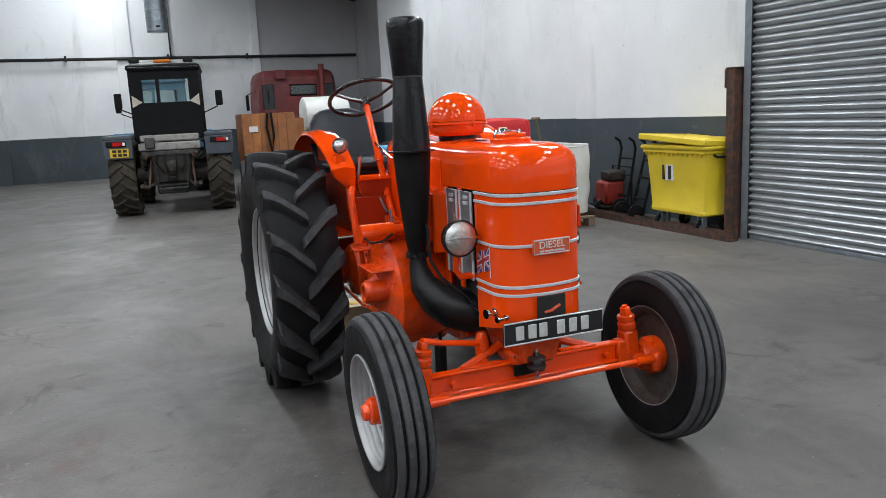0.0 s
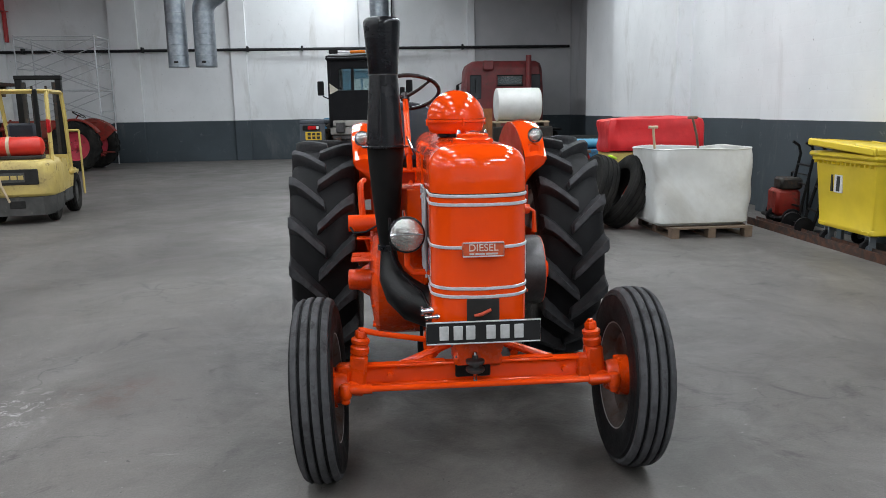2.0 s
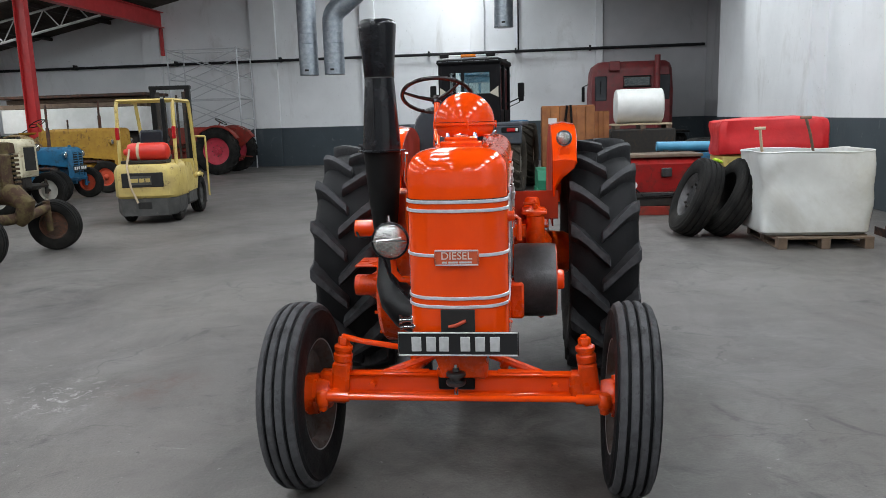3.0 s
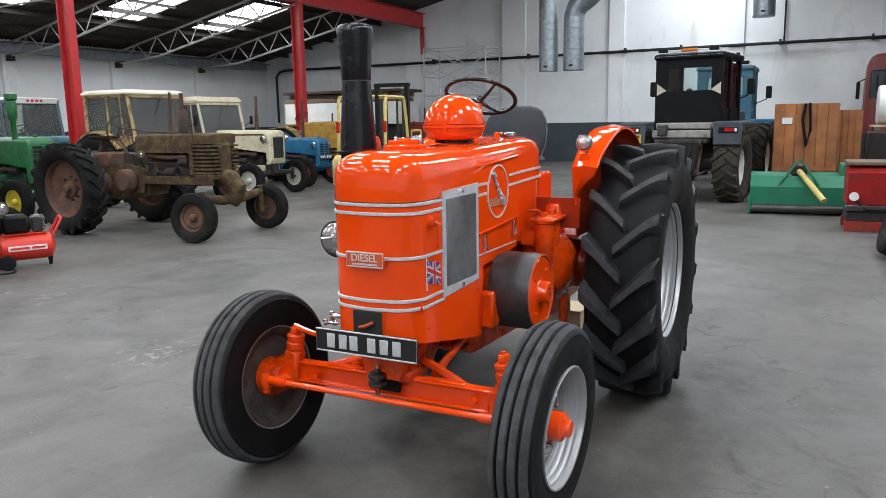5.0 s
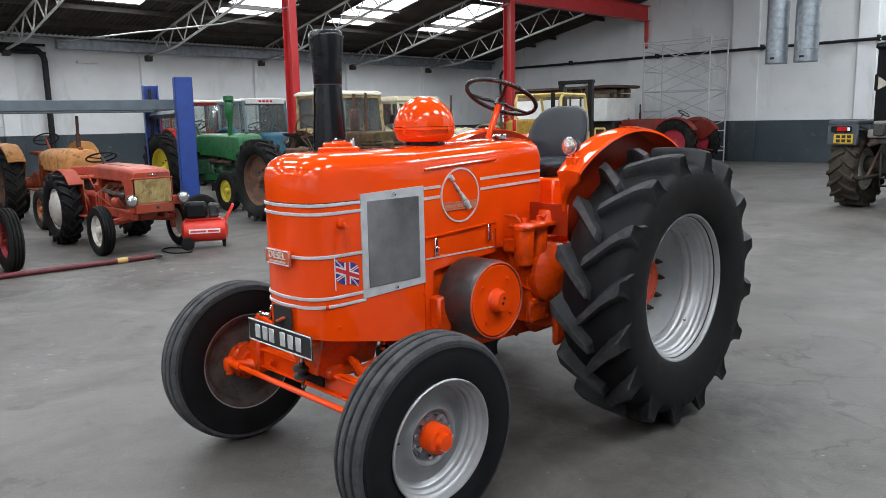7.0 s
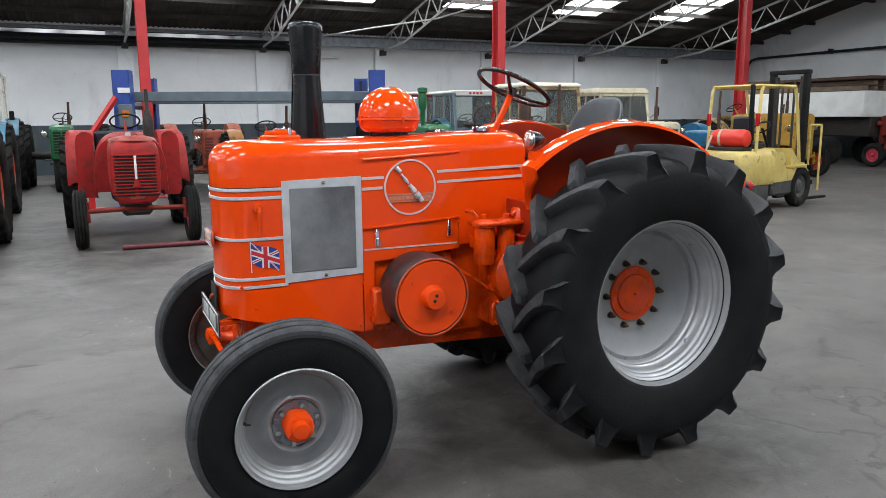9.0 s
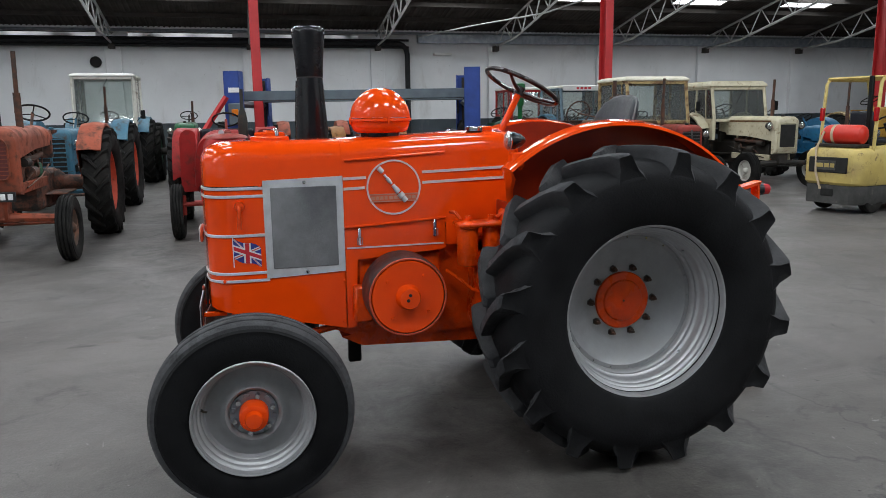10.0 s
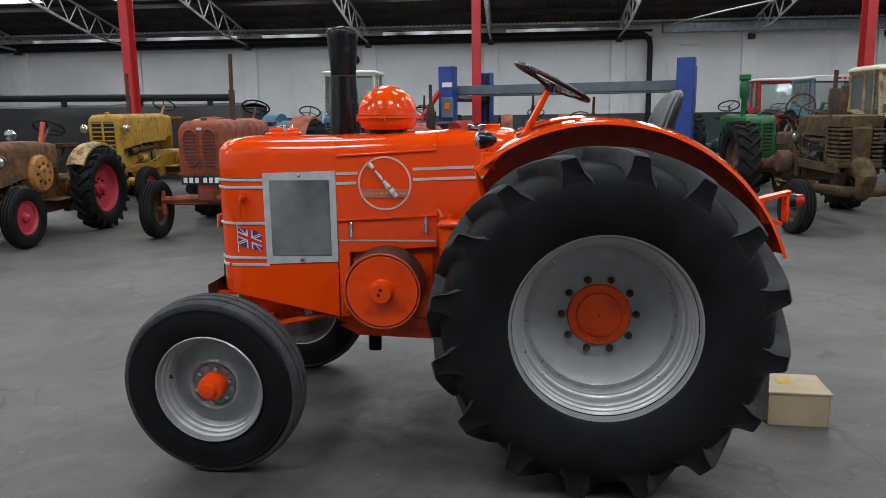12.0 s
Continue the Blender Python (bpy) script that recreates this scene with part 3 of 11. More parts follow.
                p = {"z": (a, b, h), "x": (h, a, b), "y": (b, h, a)}[axis]
                vs.append((p[0] + c[0], p[1] + c[1], p[2] + c[2]))
        m = len(prof)
        for i in range(m - 1):
            for j in range(n):
                fs.append((i * n + j, i * n + (j + 1) % n, (i + 1) * n + (j + 1) % n, (i + 1) * n + j))
        if caps:
            fs.append(tuple(range(n))[::-1])
            fs.append(tuple(range((m - 1) * n, m * n)))
        return self.add(vs, fs)

    def prism(self, poly, axis, a, b):
        """A flat outline (2D) drawn out along an axis from a to b."""
        n = len(poly)

        def put(p, h):
            return {"x": (h, p[0], p[1]), "y": (p[0], h, p[1]), "z": (p[0], p[1], h)}[axis]

        vs = [put(p, a) for p in poly] + [put(p, b) for p in poly]
        fs = [tuple(range(n))[::-1], tuple(range(n, 2 * n))]
        fs += [(i, (i + 1) % n, n + (i + 1) % n, n + i) for i in range(n)]
        return self.add(vs, fs)

    def rings(self, rings, closed=True, caps=True):
        """Skins a stack of point rings of equal length."""
        n, m = len(rings[0]), len(rings)
        vs = [p for r in rings for p in r]
        fs = []
        for i in range(m - 1):
            for j in range(n if closed else n - 1):
                fs.append((i * n + j, i * n + (j + 1) % n, (i + 1) * n + (j + 1) % n, (i + 1) * n + j))
        if caps and closed:
            fs.append(tuple(range(n))[::-1])
            fs.append(tuple(range((m - 1) * n, m * n)))
        return self.add(vs, fs)

    def torus(self, c, R, r, normal=(0, 0, 1), n=40, k=10):
        nv = Vector(normal).normalized()
        u = nv.orthogonal().normalized()
        w = nv.cross(u)
        c = Vector(c)
        pts = [c + (u * math.cos(2 * math.pi * i / n) + w * math.sin(2 * math.pi * i / n)) * R for i in range(n)]
        return self.tube(pts, r, k, closed=True)


def mesh_of(g, name, material, flat=False):
    me = bpy.data.meshes.new(name)
    me.from_pydata(g.v, [], g.f)
    bm = bmesh.new()
    bm.from_mesh(me)
    bmesh.ops.recalc_face_normals(bm, faces=bm.faces)
    bm.to_mesh(me)
    bm.free()
    me.materials.append(material)
    if not flat:
        me.shade_smooth()
        me.set_sharp_from_angle(angle=radians(38))
    return me


def part(name, g, material, parent, label="", flat=False):
    ob = new(name, mesh_of(g, name, material, flat))
    ob.parent = parent
    if label:
        tagged(ob, label)
    return ob


def share(name, me, parent, m):
    """Another part on a mesh that stands already."""
    ob = new(name, me)
    ob.parent = parent
    ob.matrix_basis = m
    return ob


def thing(name, at, label, category, group="", rz=0.0, kind=""):
    ob = new(name)
    ob.empty_display_size = 0.1
    ob.matrix_basis = pose(*at, 0, 0, rz)
    return tagged(ob, label, category, group, kind)


def solid(name, g, material, label, category, group="", kind="", flat=False, at=(0, 0, 0), rz=0.0):
    """A thing of one mesh."""
    ob = new(name, mesh_of(g, name, material, flat))
    ob.matrix_basis = pose(*at, 0, 0, rz)
    return tagged(ob, label, category, group, kind)


def slab_with_holes(g, x0, x1, y0, y1, holes, zf, thick):
    """A roof plane between x0 and x1 with rectangular holes; zf(x) gives the underside."""
    xs = sorted({x0, x1, *[h[0] for h in holes], *[h[1] for h in holes]})
    ys = sorted({y0, y1, *[h[2] for h in holes], *[h[3] for h in holes]})
    for i in range(len(xs) - 1):
        for j in range(len(ys) - 1):
            xm, ym = (xs[i] + xs[i + 1]) / 2, (ys[j] + ys[j + 1]) / 2
            if any(h[0] < xm < h[1] and h[2] < ym < h[3] for h in holes):
                continue
            a, b, c, d = xs[i], xs[i + 1], ys[j], ys[j + 1]
            vs = [(a, c, zf(a)), (b, c, zf(b)), (b, d, zf(b)), (a, d, zf(a))]
            vs += [(p[0], p[1], p[2] + thick) for p in vs]
            g.add(vs, [(0, 3, 2, 1), (4, 5, 6, 7), (0, 1, 5, 4), (1, 2, 6, 5), (2, 3, 7, 6), (3, 0, 4, 7)])


# ---- the hall ----
BAND = 1.42
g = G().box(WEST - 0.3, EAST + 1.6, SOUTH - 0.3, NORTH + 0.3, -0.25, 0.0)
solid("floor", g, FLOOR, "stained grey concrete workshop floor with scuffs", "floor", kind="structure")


def wall(name, x0, x1, y0, y1, top, inward):
    """A painted wall, dark below and white above; inward: side on which the dark paint lies."""
    w = new(name)
    tagged(w, "white painted blockwork wall with a slate band", "wall", kind="structure")
    g = G()
    vs = [(x0, y0, BAND), (x1, y0, BAND), (x1, y1, BAND), (x0, y1, BAND)]
    vs += [(p[0], p[1], top(p[0])) for p in vs]
    g.add(vs, [(0, 3, 2, 1), (4, 5, 6, 7), (0, 1, 5, 4), (1, 2, 6, 5), (2, 3, 7, 6), (3, 0, 4, 7)])
    part("upper_wall", g, WALL, w)
    part("wall_band", G().box(x0, x1, y0, y1, 0, BAND), WALL_BAND, w, "slate blue painted lower wall")
    return w


# gable walls follow the roof: built in strips between the roof's bends
for nm, ya, yb in (("wall_north", NORTH, NORTH + 0.3), ("wall_south", SOUTH - 0.3, SOUTH)):
    w = tagged(new(nm), "white painted gable wall with a slate band", "wall", kind="structure")
    xs = [WEST - 0.3, COLX, RIDGEX, EAST + 1.6]
    g = G()
    for a, b in zip(xs, xs[1:]):
        vs = [(a, ya, BAND), (b, ya, BAND), (b, yb, BAND), (a, yb, BAND)]
        vs += [(p[0], p[1], roof_z(p[0]) + 0.02) for p in vs]
        g.add(vs, [(0, 3, 2, 1), (4, 5, 6, 7), (0, 1, 5, 4), (1, 2, 6, 5), (2, 3, 7, 6), (3, 0, 4, 7)])
    part("upper_wall", g, WALL, w)
    part("wall_band", G().box(xs[0], xs[-1], ya, yb, 0, BAND), WALL_BAND, w, "slate blue painted lower wall")
    if nm == "wall_north":
        for a, b in ((-12.3, -11.6), (-8.1, -7.15), (-4.0, -3.45), (0.0, 0.5), (4.4, 4.65)):
            p = part("pilaster", G().box(a, b, NORTH - 0.12, NORTH - 0.002, BAND, roof_z((a + b) / 2) - 0.05, 0.01), WALL, w)
            part("pilaster_base", G().box(a, b, NORTH - 0.123, NORTH - 0.002, 0, BAND, 0.01), WALL_BAND, w)

# thin panel added over the gable wall to paint the recess's shade
solid("render_panel", G().box(4.66, EAST + 1.14, NORTH - 0.05, NORTH + 0.01, BAND, roof_z(8.0) + 0.02), WALL_SHADE, "wall in the corner recess, its shade painted grey", "wall", kind="structure")
w = wall("wall_west", WEST - 0.3, WEST, SOUTH, NORTH, lambda x: EAVE + 0.02, "x")
for y in TRUSS_Y:
    part("pilaster", G().box(WEST + 0.002, WEST + 0.14, y - 0.22, y + 0.22, BAND, 3.95, 0.01), WALL, w)
    part("pilaster_base", G().box(WEST + 0.002, WEST + 0.143, y - 0.22, y + 0.22, 0, BAND, 0.01), WALL_BAND, w)

# the east wall steps in and out
w = tagged(new("wall_east"), "white painted blockwork wall in shallow bays, slate band below", "wall", kind="structure")
for a, b, x in ((6.72, 10.95, 7.05), (10.95, 14.4, 7.35), (14.4, 18.6, 7.05), (18.6, 22.2, 7.35), (22.2, NORTH, 8.2), (SOUTH, 0.4, 7.05)):
    zt = roof_z(x) + 0.3
    # the recess segment gets its shade from the grey colour
    part("upper_wall", G().box(x, EAST + 1.6, a, b, BAND, zt), WALL_SHADE if x > 8 else WALL, w)
    part("wall_band", G().box(x + 0.002, EAST + 1.6, a, b, 0, BAND), WALL_BAND, w, "slate blue painted lower wall")
part("door_head_wall", G().box(7.05, EAST + 1.6, 0.4, 6.72, 4.6, roof_z(7.05) + 0.3), WALL, w)

# roller shutter
d = thing("door_1", (0, 0, 0), "galvanised steel roller shutter, fully closed", "roller door", kind="structure")
me = None
zz = 0.0
while zz < 4.55:
    g = G().rings([[(6.690, y, 0.0), (6.672, y, 0.006), (6.648, y, 0.024), (6.634, y, 0.040), (6.633, y, 0.045), (6.642, y, 0.054), (6.660, y, 0.068), (6.680, y, 0.080), (6.692, y, 0.084)] for y in (0.5, 6.62)], closed=False) if me is None else None
    if me is None:
        me = mesh_of(g, "slat", SHUTTER)
    share("slat", me, d, pose(0, 0, zz + 0.03))
    zz += 0.085
part("bottom_rail", G().box(6.635, 6.71, 0.5, 6.6, 0.0, 0.045, 0.006), GALV, d)
part("guide", G().box(6.60, 6.74, 6.62, 6.68, 0, 4.6, 0.008), STEEL, d)
part("guide_lip", G().box(6.595, 6.604, 6.60, 6.70, 0, 4.6, 0.002), GALV, d)
part("guide", G().box(6.60, 6.74, 0.4, 0.54, 0, 4.6, 0.008), STEEL, d)
part("backing", G().box(6.72, 6.8, 0.4, 6.72, 0, 4.6), STEEL, d)
p = thing("rusty_column", (6.60, 6.79, 0), "rusty steel channel post beside the shutter", "post", kind="structure")
part("web", G().box(-0.1, 0.06, -0.045, -0.03, 0, 1.98, 0.003), RUST, p)
part("flange", G().box(-0.11, -0.095, -0.06, 0.07, 0, 1.98, 0.003), RUST, p)
part("flange", G().box(0.055, 0.07, -0.06, 0.07, 0, 1.98, 0.003), RUST, p)
part("top_plate", G().box(-0.12, 0.08, -0.07, 0.08, 1.98, 1.992, 0.003), RUST, p)
part("bracket", G().box(-0.02, 0.02, 0.07, 0.17, 1.84, 1.90, 0.004).box(-0.03, 0.03, 0.165, 0.19, 1.76, 1.98, 0.004), RUST, p)
part("base_plate", G().box(-0.16, 0.12, -0.10, 0.12, 0, 0.012, 0.003), RUST, p)
for z in (0.35, 0.8, 1.25, 1.7):
    part("post_bolt", G().cyl((-0.11, 0.01, z), (-0.125, 0.01, z), 0.012, 0.010, 6), RUST, p)

# roof
roof = tagged(new("ceiling"), "dark corrugated roof sheets with translucent rooflights", "roof", kind="structure")
g = G()
holes = LIGHTS
slab_with_holes(g, WEST - 0.3, COLX, SOUTH - 0.3, NORTH + 0.3, [h for h in holes if h[0] < COLX], roof_z, 0.05)
slab_with_holes(g, COLX, RIDGEX, SOUTH - 0.3, NORTH + 0.3, [h for h in holes if COLX < h[0] < RIDGEX], roof_z, 0.05)
slab_with_holes(g, RIDGEX, EAST + 1.6, SOUTH - 0.3, NORTH + 0.3, [h for h in holes if h[0] > RIDGEX], roof_z, 0.05)
part("roof_sheet", g, ROOF, roof, flat=True)
# corrugations on the underside of the bay that is seen
g = G()
y = SOUTH
hw = [h for h in holes if h[0] < COLX]
while y < NORTH:
    runs = [(WEST, COLX)]
    for h in hw:
        if h[2] - 0.02 < y < h[3] + 0.02:
            runs = [(WEST, h[0]), (h[1], COLX)]
    for a, b in runs:
        vs = [(a, y, roof_z(a) - 0.002), (b, y, roof_z(b) - 0.002), (b, y + 0.04, roof_z(b) - 0.03), (a, y + 0.04, roof_z(a) - 0.03), (b, y + 0.08, roof_z(b) - 0.002), (a, y + 0.08, roof_z(a) - 0.002)]
        g.add(vs, [(0, 1, 2, 3), (3, 2, 4, 5)])
    y += 0.15
part("corrugation", g, ROOF, roof)
pane = 0
for x0, x1, y0, y1 in LIGHTS:
    za, zb = roof_z(x0) + 0.03, roof_z(x1) + 0.03
    g = G().add([(x0, y0, za), (x1, y0, zb), (x1, y1, zb), (x0, y1, za)], [(0, 1, 2, 3)])
    ob = part("rooflight", g, ROOFLIGHT, roof, "bright translucent sheet", flat=True)
    ob.visible_shadow = False
    xm = (x0 + x1) / 2
    part("glazing_bar", G().box(xm - 0.03, xm + 0.03, y0, y1, roof_z(xm) - 0.09, roof_z(xm) - 0.01), TRUSS_DARK, roof)
for x in (-18.3, -17.0, -15.9, -13.5, -12.4):
    part("purlin", G().box(x - 0.035, x + 0.035, SOUTH, NORTH, roof_z(x) - 0.16, roof_z(x) - 0.035), TRUSS_DARK, roof)


def truss(y):
    """A lattice rafter from the west wall up to the red beam."""
    t = tagged(new("roof_truss"), "grey painted steel lattice roof truss", "truss", "roof trusses", "structure")
    def top(x):
        return roof_z(x) - 0.2
    def low(x):
        return roof_z(x) - 0.2 - 0.15 - 0.5 * min(1.0, max(0.0, (x - WEST) / 2.2))
    part("top_chord", G().tube([(WEST, y, top(WEST)), (COLX, y, top(COLX))], 0.04, 4), TRUSS_GREY, t)
    part("bottom_chord", G().tube([(WEST + 0.05, y, 3.78), (WEST + 0.5, y, 3.80), (WEST + 2.2, y, low(WEST + 2.2)), (COLX, y, low(COLX))], 0.04, 4), TRUSS_GREY, t)
    x, k = WEST + 0.7, 0
    while x < COLX - 0.5:
        a, b = (x, y, low(x)), (x + 0.5, y, top(x + 0.5))
        c = (x + 1.0, y, low(x + 1.0))
        part("web_bar", G().tube([a, b], 0.022, 4), TRUSS_GREY, t)
        if x + 1.0 < COLX:
            part("web_bar", G().tube([b, c], 0.022, 4), TRUSS_GREY, t)
        x += 1.0
    part("wall_bracket", G().box(WEST + 0.02, WEST + 0.35, y - 0.09, y + 0.09, 3.62, 3.80, 0.01), TRUSS_DARK, t)
    return t


for y in TRUSS_Y:
    truss(y)

# red frame
for y in (-12.65, -4.65, 3.25, 11.35, 19.35):
    c = thing("red_column", (COLX, y, 0), "red painted steel stanchion on a base plate", "column", "red columns", kind="structure")
    part("web", G().box(-0.15, 0.15, -0.012, 0.012, 0.02, 5.2), RED_STEEL, c)
    part("flange", G().box(-0.165, -0.14, -0.095, 0.095, 0.02, 5.2, 0.004), RED_STEEL, c)
    part("flange", G().box(0.14, 0.165, -0.095, 0.095, 0.02, 5.2, 0.004), RED_STEEL, c)
    part("base_plate", G().box(-0.25, 0.25, -0.25, 0.25, 0, 0.02, 0.004), RED_STEEL, c)
b = thing("red_beam", (COLX, 0, 0), "red painted steel roof beam along the columns", "beam", kind="structure")
part("web", G().box(-0.012, 0.012, SOUTH, NORTH - 0.05, 5.22, 5.75), RED_STEEL, b)
part("bottom_flange", G().box(-0.14, 0.14, SOUTH, NORTH - 0.05, 5.2, 5.225, 0.004), RED_STEEL, b)
part("top_flange", G().box(-0.14, 0.14, SOUTH, NORTH - 0.05, 5.745, 5.77, 0.004), RED_STEEL, b)
part("bracket", G().box(-0.05, 0.05, NORTH - 0.18, NORTH - 0.05, 4.2, 5.2, 0.006), RED_STEEL, b)

# services along the walls
p = solid("conduit_pipe", G().tube([(-18.9, NORTH - 0.12, 1.6), (-18.9, NORTH - 0.14, 3.6), (-18.7, NORTH - 0.16, 3.8), (-18.4, NORTH - 0.16, 3.86), (8.1, NORTH - 0.18, 3.87)], 0.05, 8), PIPE_DARK, "dark service pipe along the white wall", "pipe", kind="structure")
for x in (-15, -11, -7, -3.4, -1.5, 1.6, 4.2):
    solid("pipe_bracket", G().box(x - 0.03, x + 0.03, NORTH - 0.26, NORTH - 0.02, 3.80, 3.98, 0.005), PIPE_DARK, "dark steel pipe clamp on the wall", "bracket", "pipe clamps", kind="structure")
solid("conduit_pipe", G().tube([(1.7, NORTH - 0.08, 3.9), (1.7, NORTH - 0.08, 6.5)], 0.03, 6), PIPE_DARK, "dark vertical conduit on the white wall", "pipe", kind="structure")
for z, r, mt in ((4.16, 0.04, GALV), (3.94, 0.035, PIPE_DARK), (3.72, 0.04, PIPE_DARK)):
    solid("wall_pipe", G().tube([(WEST + 0.3, SOUTH, z), (WEST + 0.3, 8.3 if z < 4.1 else NORTH - 0.1, z)], r, 8), mt, "service pipe under the eaves of the wall", "pipe", "eaves pipes", kind="structure")
solid("wall_duct", G().box(WEST + 0.16, WEST + 0.42, 8.6, NORTH - 0.4, 3.86, 4.14, 0.01), GALV, "galvanised duct under the eaves", "duct", kind="structure")
pts = [(WEST + 0.3, SOUTH, 3.84), (WEST + 0.3, 7.9, 3.84)] + [(WEST + 0.3, 7.9 + 0.35 * math.sin(a), 3.49 + 0.35 * math.cos(a)) for a in (0.3, 0.6, 0.9, 1.2, 1.57)] + [(WEST + 0.3, 8.25, 0.1)]
solid("down_pipe", G().tube(pts, 0.085, 10), PIPE_DARK, "dark pipe that bends down the wall", "pipe", kind="structure")
for a, b in ((-12.2, -9.0), (-8.2, -5.1), (-4.2, -1.1), (-0.2, 2.8), (3.8, 6.7), (8.8, 10.9), (11.8, 14.8)):
    ev = thing("window_1", (WEST, 0, 0), "narrow translucent daylight strip under the eaves", "window", "eaves windows", kind="structure")
    part("pane", G().box(0.002, 0.012, a, b, 3.985, 4.105), EAVES_LIGHT, ev, flat=True)
    part("window_frame", G().box(0.002, 0.03, a, b, 4.108, 4.125, 0.003).box(0.002, 0.03, a, b, 3.965, 3.982, 0.003), PIPE_DARK, ev)


# ---- wheels ----
def rear_tyre(parent, cx, R, W, rim, n_lug=18, mt=None, lug_mt=None, h=0.042, c=(0, 0), top_mt=None, phase=0.0):
    """A tractor tyre on the x axis at (cx, *c): carcass and two rows of slanting bars that lead at the middle."""
    mt, lug_mt = mt or RUBBER, lug_mt or mt or RUBBER
    r0, hw = R - h, W / 2
    prof = [(rim, -hw * 0.62), (rim + 0.012, -hw * 0.74), (rim + 0.03, -hw * 0.80), (rim + (r0 - rim) * 0.35, -hw * 0.95), (rim + (r0 - rim) * 0.6, -hw * 0.985),
            (r0 - 0.075, -hw * 0.965), (r0 - 0.045, -hw * 0.90), (r0 - 0.020, -hw * 0.74), (r0 - 0.004, -hw * 0.4), (r0, 0)]
    prof = prof + [(r, -x) for r, x in prof[-2::-1]]
    prof += [(rim - 0.01, hw * 0.5), (rim - 0.01, -hw * 0.5)]
    g = G().lathe(prof + [prof[0]], (cx, c[0], c[1]), "x", 72, caps=False)
    tyre = part("tyre", g, mt, parent)
    k = R / 0.73
    # along the bar: run, place across, height of the top, root depth, half width of the top, root before and behind
    cuts = ((0.0, -0.12, 0.62, 0.012, 0.020, 0.026, 0.034), (0.035, -0.09, 1.0, 0.012, 0.024, 0.030, 0.042), (0.20, 0.12, 1.0, 0.012, 0.025, 0.032, 0.052), (0.42, 0.36, 0.99, 0.014, 0.026, 0.034, 0.062),
            (0.64, 0.58, 0.96, 0.020, 0.028, 0.037, 0.072), (0.82, 0.77, 0.88, 0.034, 0.031, 0.041, 0.082), (0.93, 0.90, 0.76, 0.056, 0.035, 0.046, 0.088), (0.985, 0.955, 0.60, 0.085, 0.030, 0.062, 0.088))
    g = G()
    for side in (-1, 1):
        for i in range(n_lug):
            a0 = 2 * math.pi * (i + (0.5 if side > 0 else 0.0)) / n_lug + phase
            rings = []
            for u, xx, top, low, wt, w1, w2 in cuts:
                a = a0 + (0.33 * u - 0.06 * u * u)
                rt, rb = r0 + h * top, r0 - low
                q = []
                for r, da in ((rb, -w1), (rb + (rt - rb) * 0.55, -wt - 0.004), (rt - 0.006, -wt), (rt, -wt + 0.006), (rt, wt - 0.006), (rt - 0.007, wt), (rb + (rt - rb) * 0.42, wt + (w2 - wt) * 0.36), (rb, w2)):
                    an = a + da * k / r0
                    q.append((cx + side * hw * (xx + (0.022 if r == rb and u > 0.7 else 0.0)), c[0] - r * math.cos(an), c[1] + r * math.sin(an)))
                rings.append(q)
            g.rings(rings, caps=False)
            n = len(rings[0])
            for e in (0, -1):
                # the inner end is flat, the shoulder end hollow
                ring = rings[e]
                m = [sum(v[j] for v in ring) / n for j in range(3)]
                m[0] -= side * hw * (0.0 if e == 0 else 0.085)
                g.add(ring + [tuple(m)], [(j, (j + 1) % n, n) for j in range(n)])
    tread = part("tread", g, lug_mt, parent, "deep slanting tread bars")
    tagged(tread, kind="stuff")
    if top_mt:
        tread.data.materials.append(top_mt)
        tread.data.materials.append(mt)
        per = 8 * (len(cuts) - 1) + 16
        for i, f in enumerate(tread.data.polygons):
            j = i % per
            # hollow shoulder ends get the darker carcass rubber, which paints in their shade
            if j >= 8 * (len(cuts) - 1) + 8:
                f.material_index = 2
            elif j < 8 * (len(cuts) - 1) and j % 8 == 3:
                f.material_index = 1
    return tyre


def rib_tyre(parent, cx, R, W, rim, mt=None, c=(0, 0), worn=None, n=64):
    """A front tyre with four ribs and three grooves round a rounded tread."""
    hw = W / 2
    D = R - rim
    prof = [(rim, -hw * 0.66), (rim + 0.010, -hw * 0.84), (rim + D * 0.16, -hw * 0.93), (rim + D * 0.42, -hw), (rim + D * 0.64, -hw * 0.985), (rim + D * 0.74, -hw * 0.95), (rim + D * 0.76, -hw * 0.965), (R - 0.034, -hw * 0.86), (R - 0.026, -hw * 0.76), (R - 0.020, -hw * 0.5), (R - 0.017, 0)]
    back = [(r, -x) for r, x in prof[-2::-1]]
    tyre = part("tyre", G().lathe(prof + back + [(rim - 0.01, hw * 0.5), (rim - 0.01, -hw * 0.5), prof[0]], (cx, c[0], c[1]), "x", n, caps=False), mt or RUBBER, parent)

    def crown(x):
        return R - 0.022 * abs(x) ** 2.4

    for a, b in ((-0.86, -0.54), (-0.40, -0.06), (0.06, 0.40), (0.54, 0.86)):
        ra, rb, rm = crown(a), crown(b), crown((a + b) / 2)
        g = G().lathe([(R - 0.04, a * hw), (ra - 0.004, a * hw + 0.001), (ra, a * hw + 0.005), (rm, (a + b) / 2 * hw), (rb, b * hw - 0.005), (rb - 0.004, b * hw - 0.001), (R - 0.04, b * hw)], (cx, c[0], c[1]), "x", n, caps=False)
        part("tread_rib", g, worn or mt or RUBBER, parent)
    return tyre


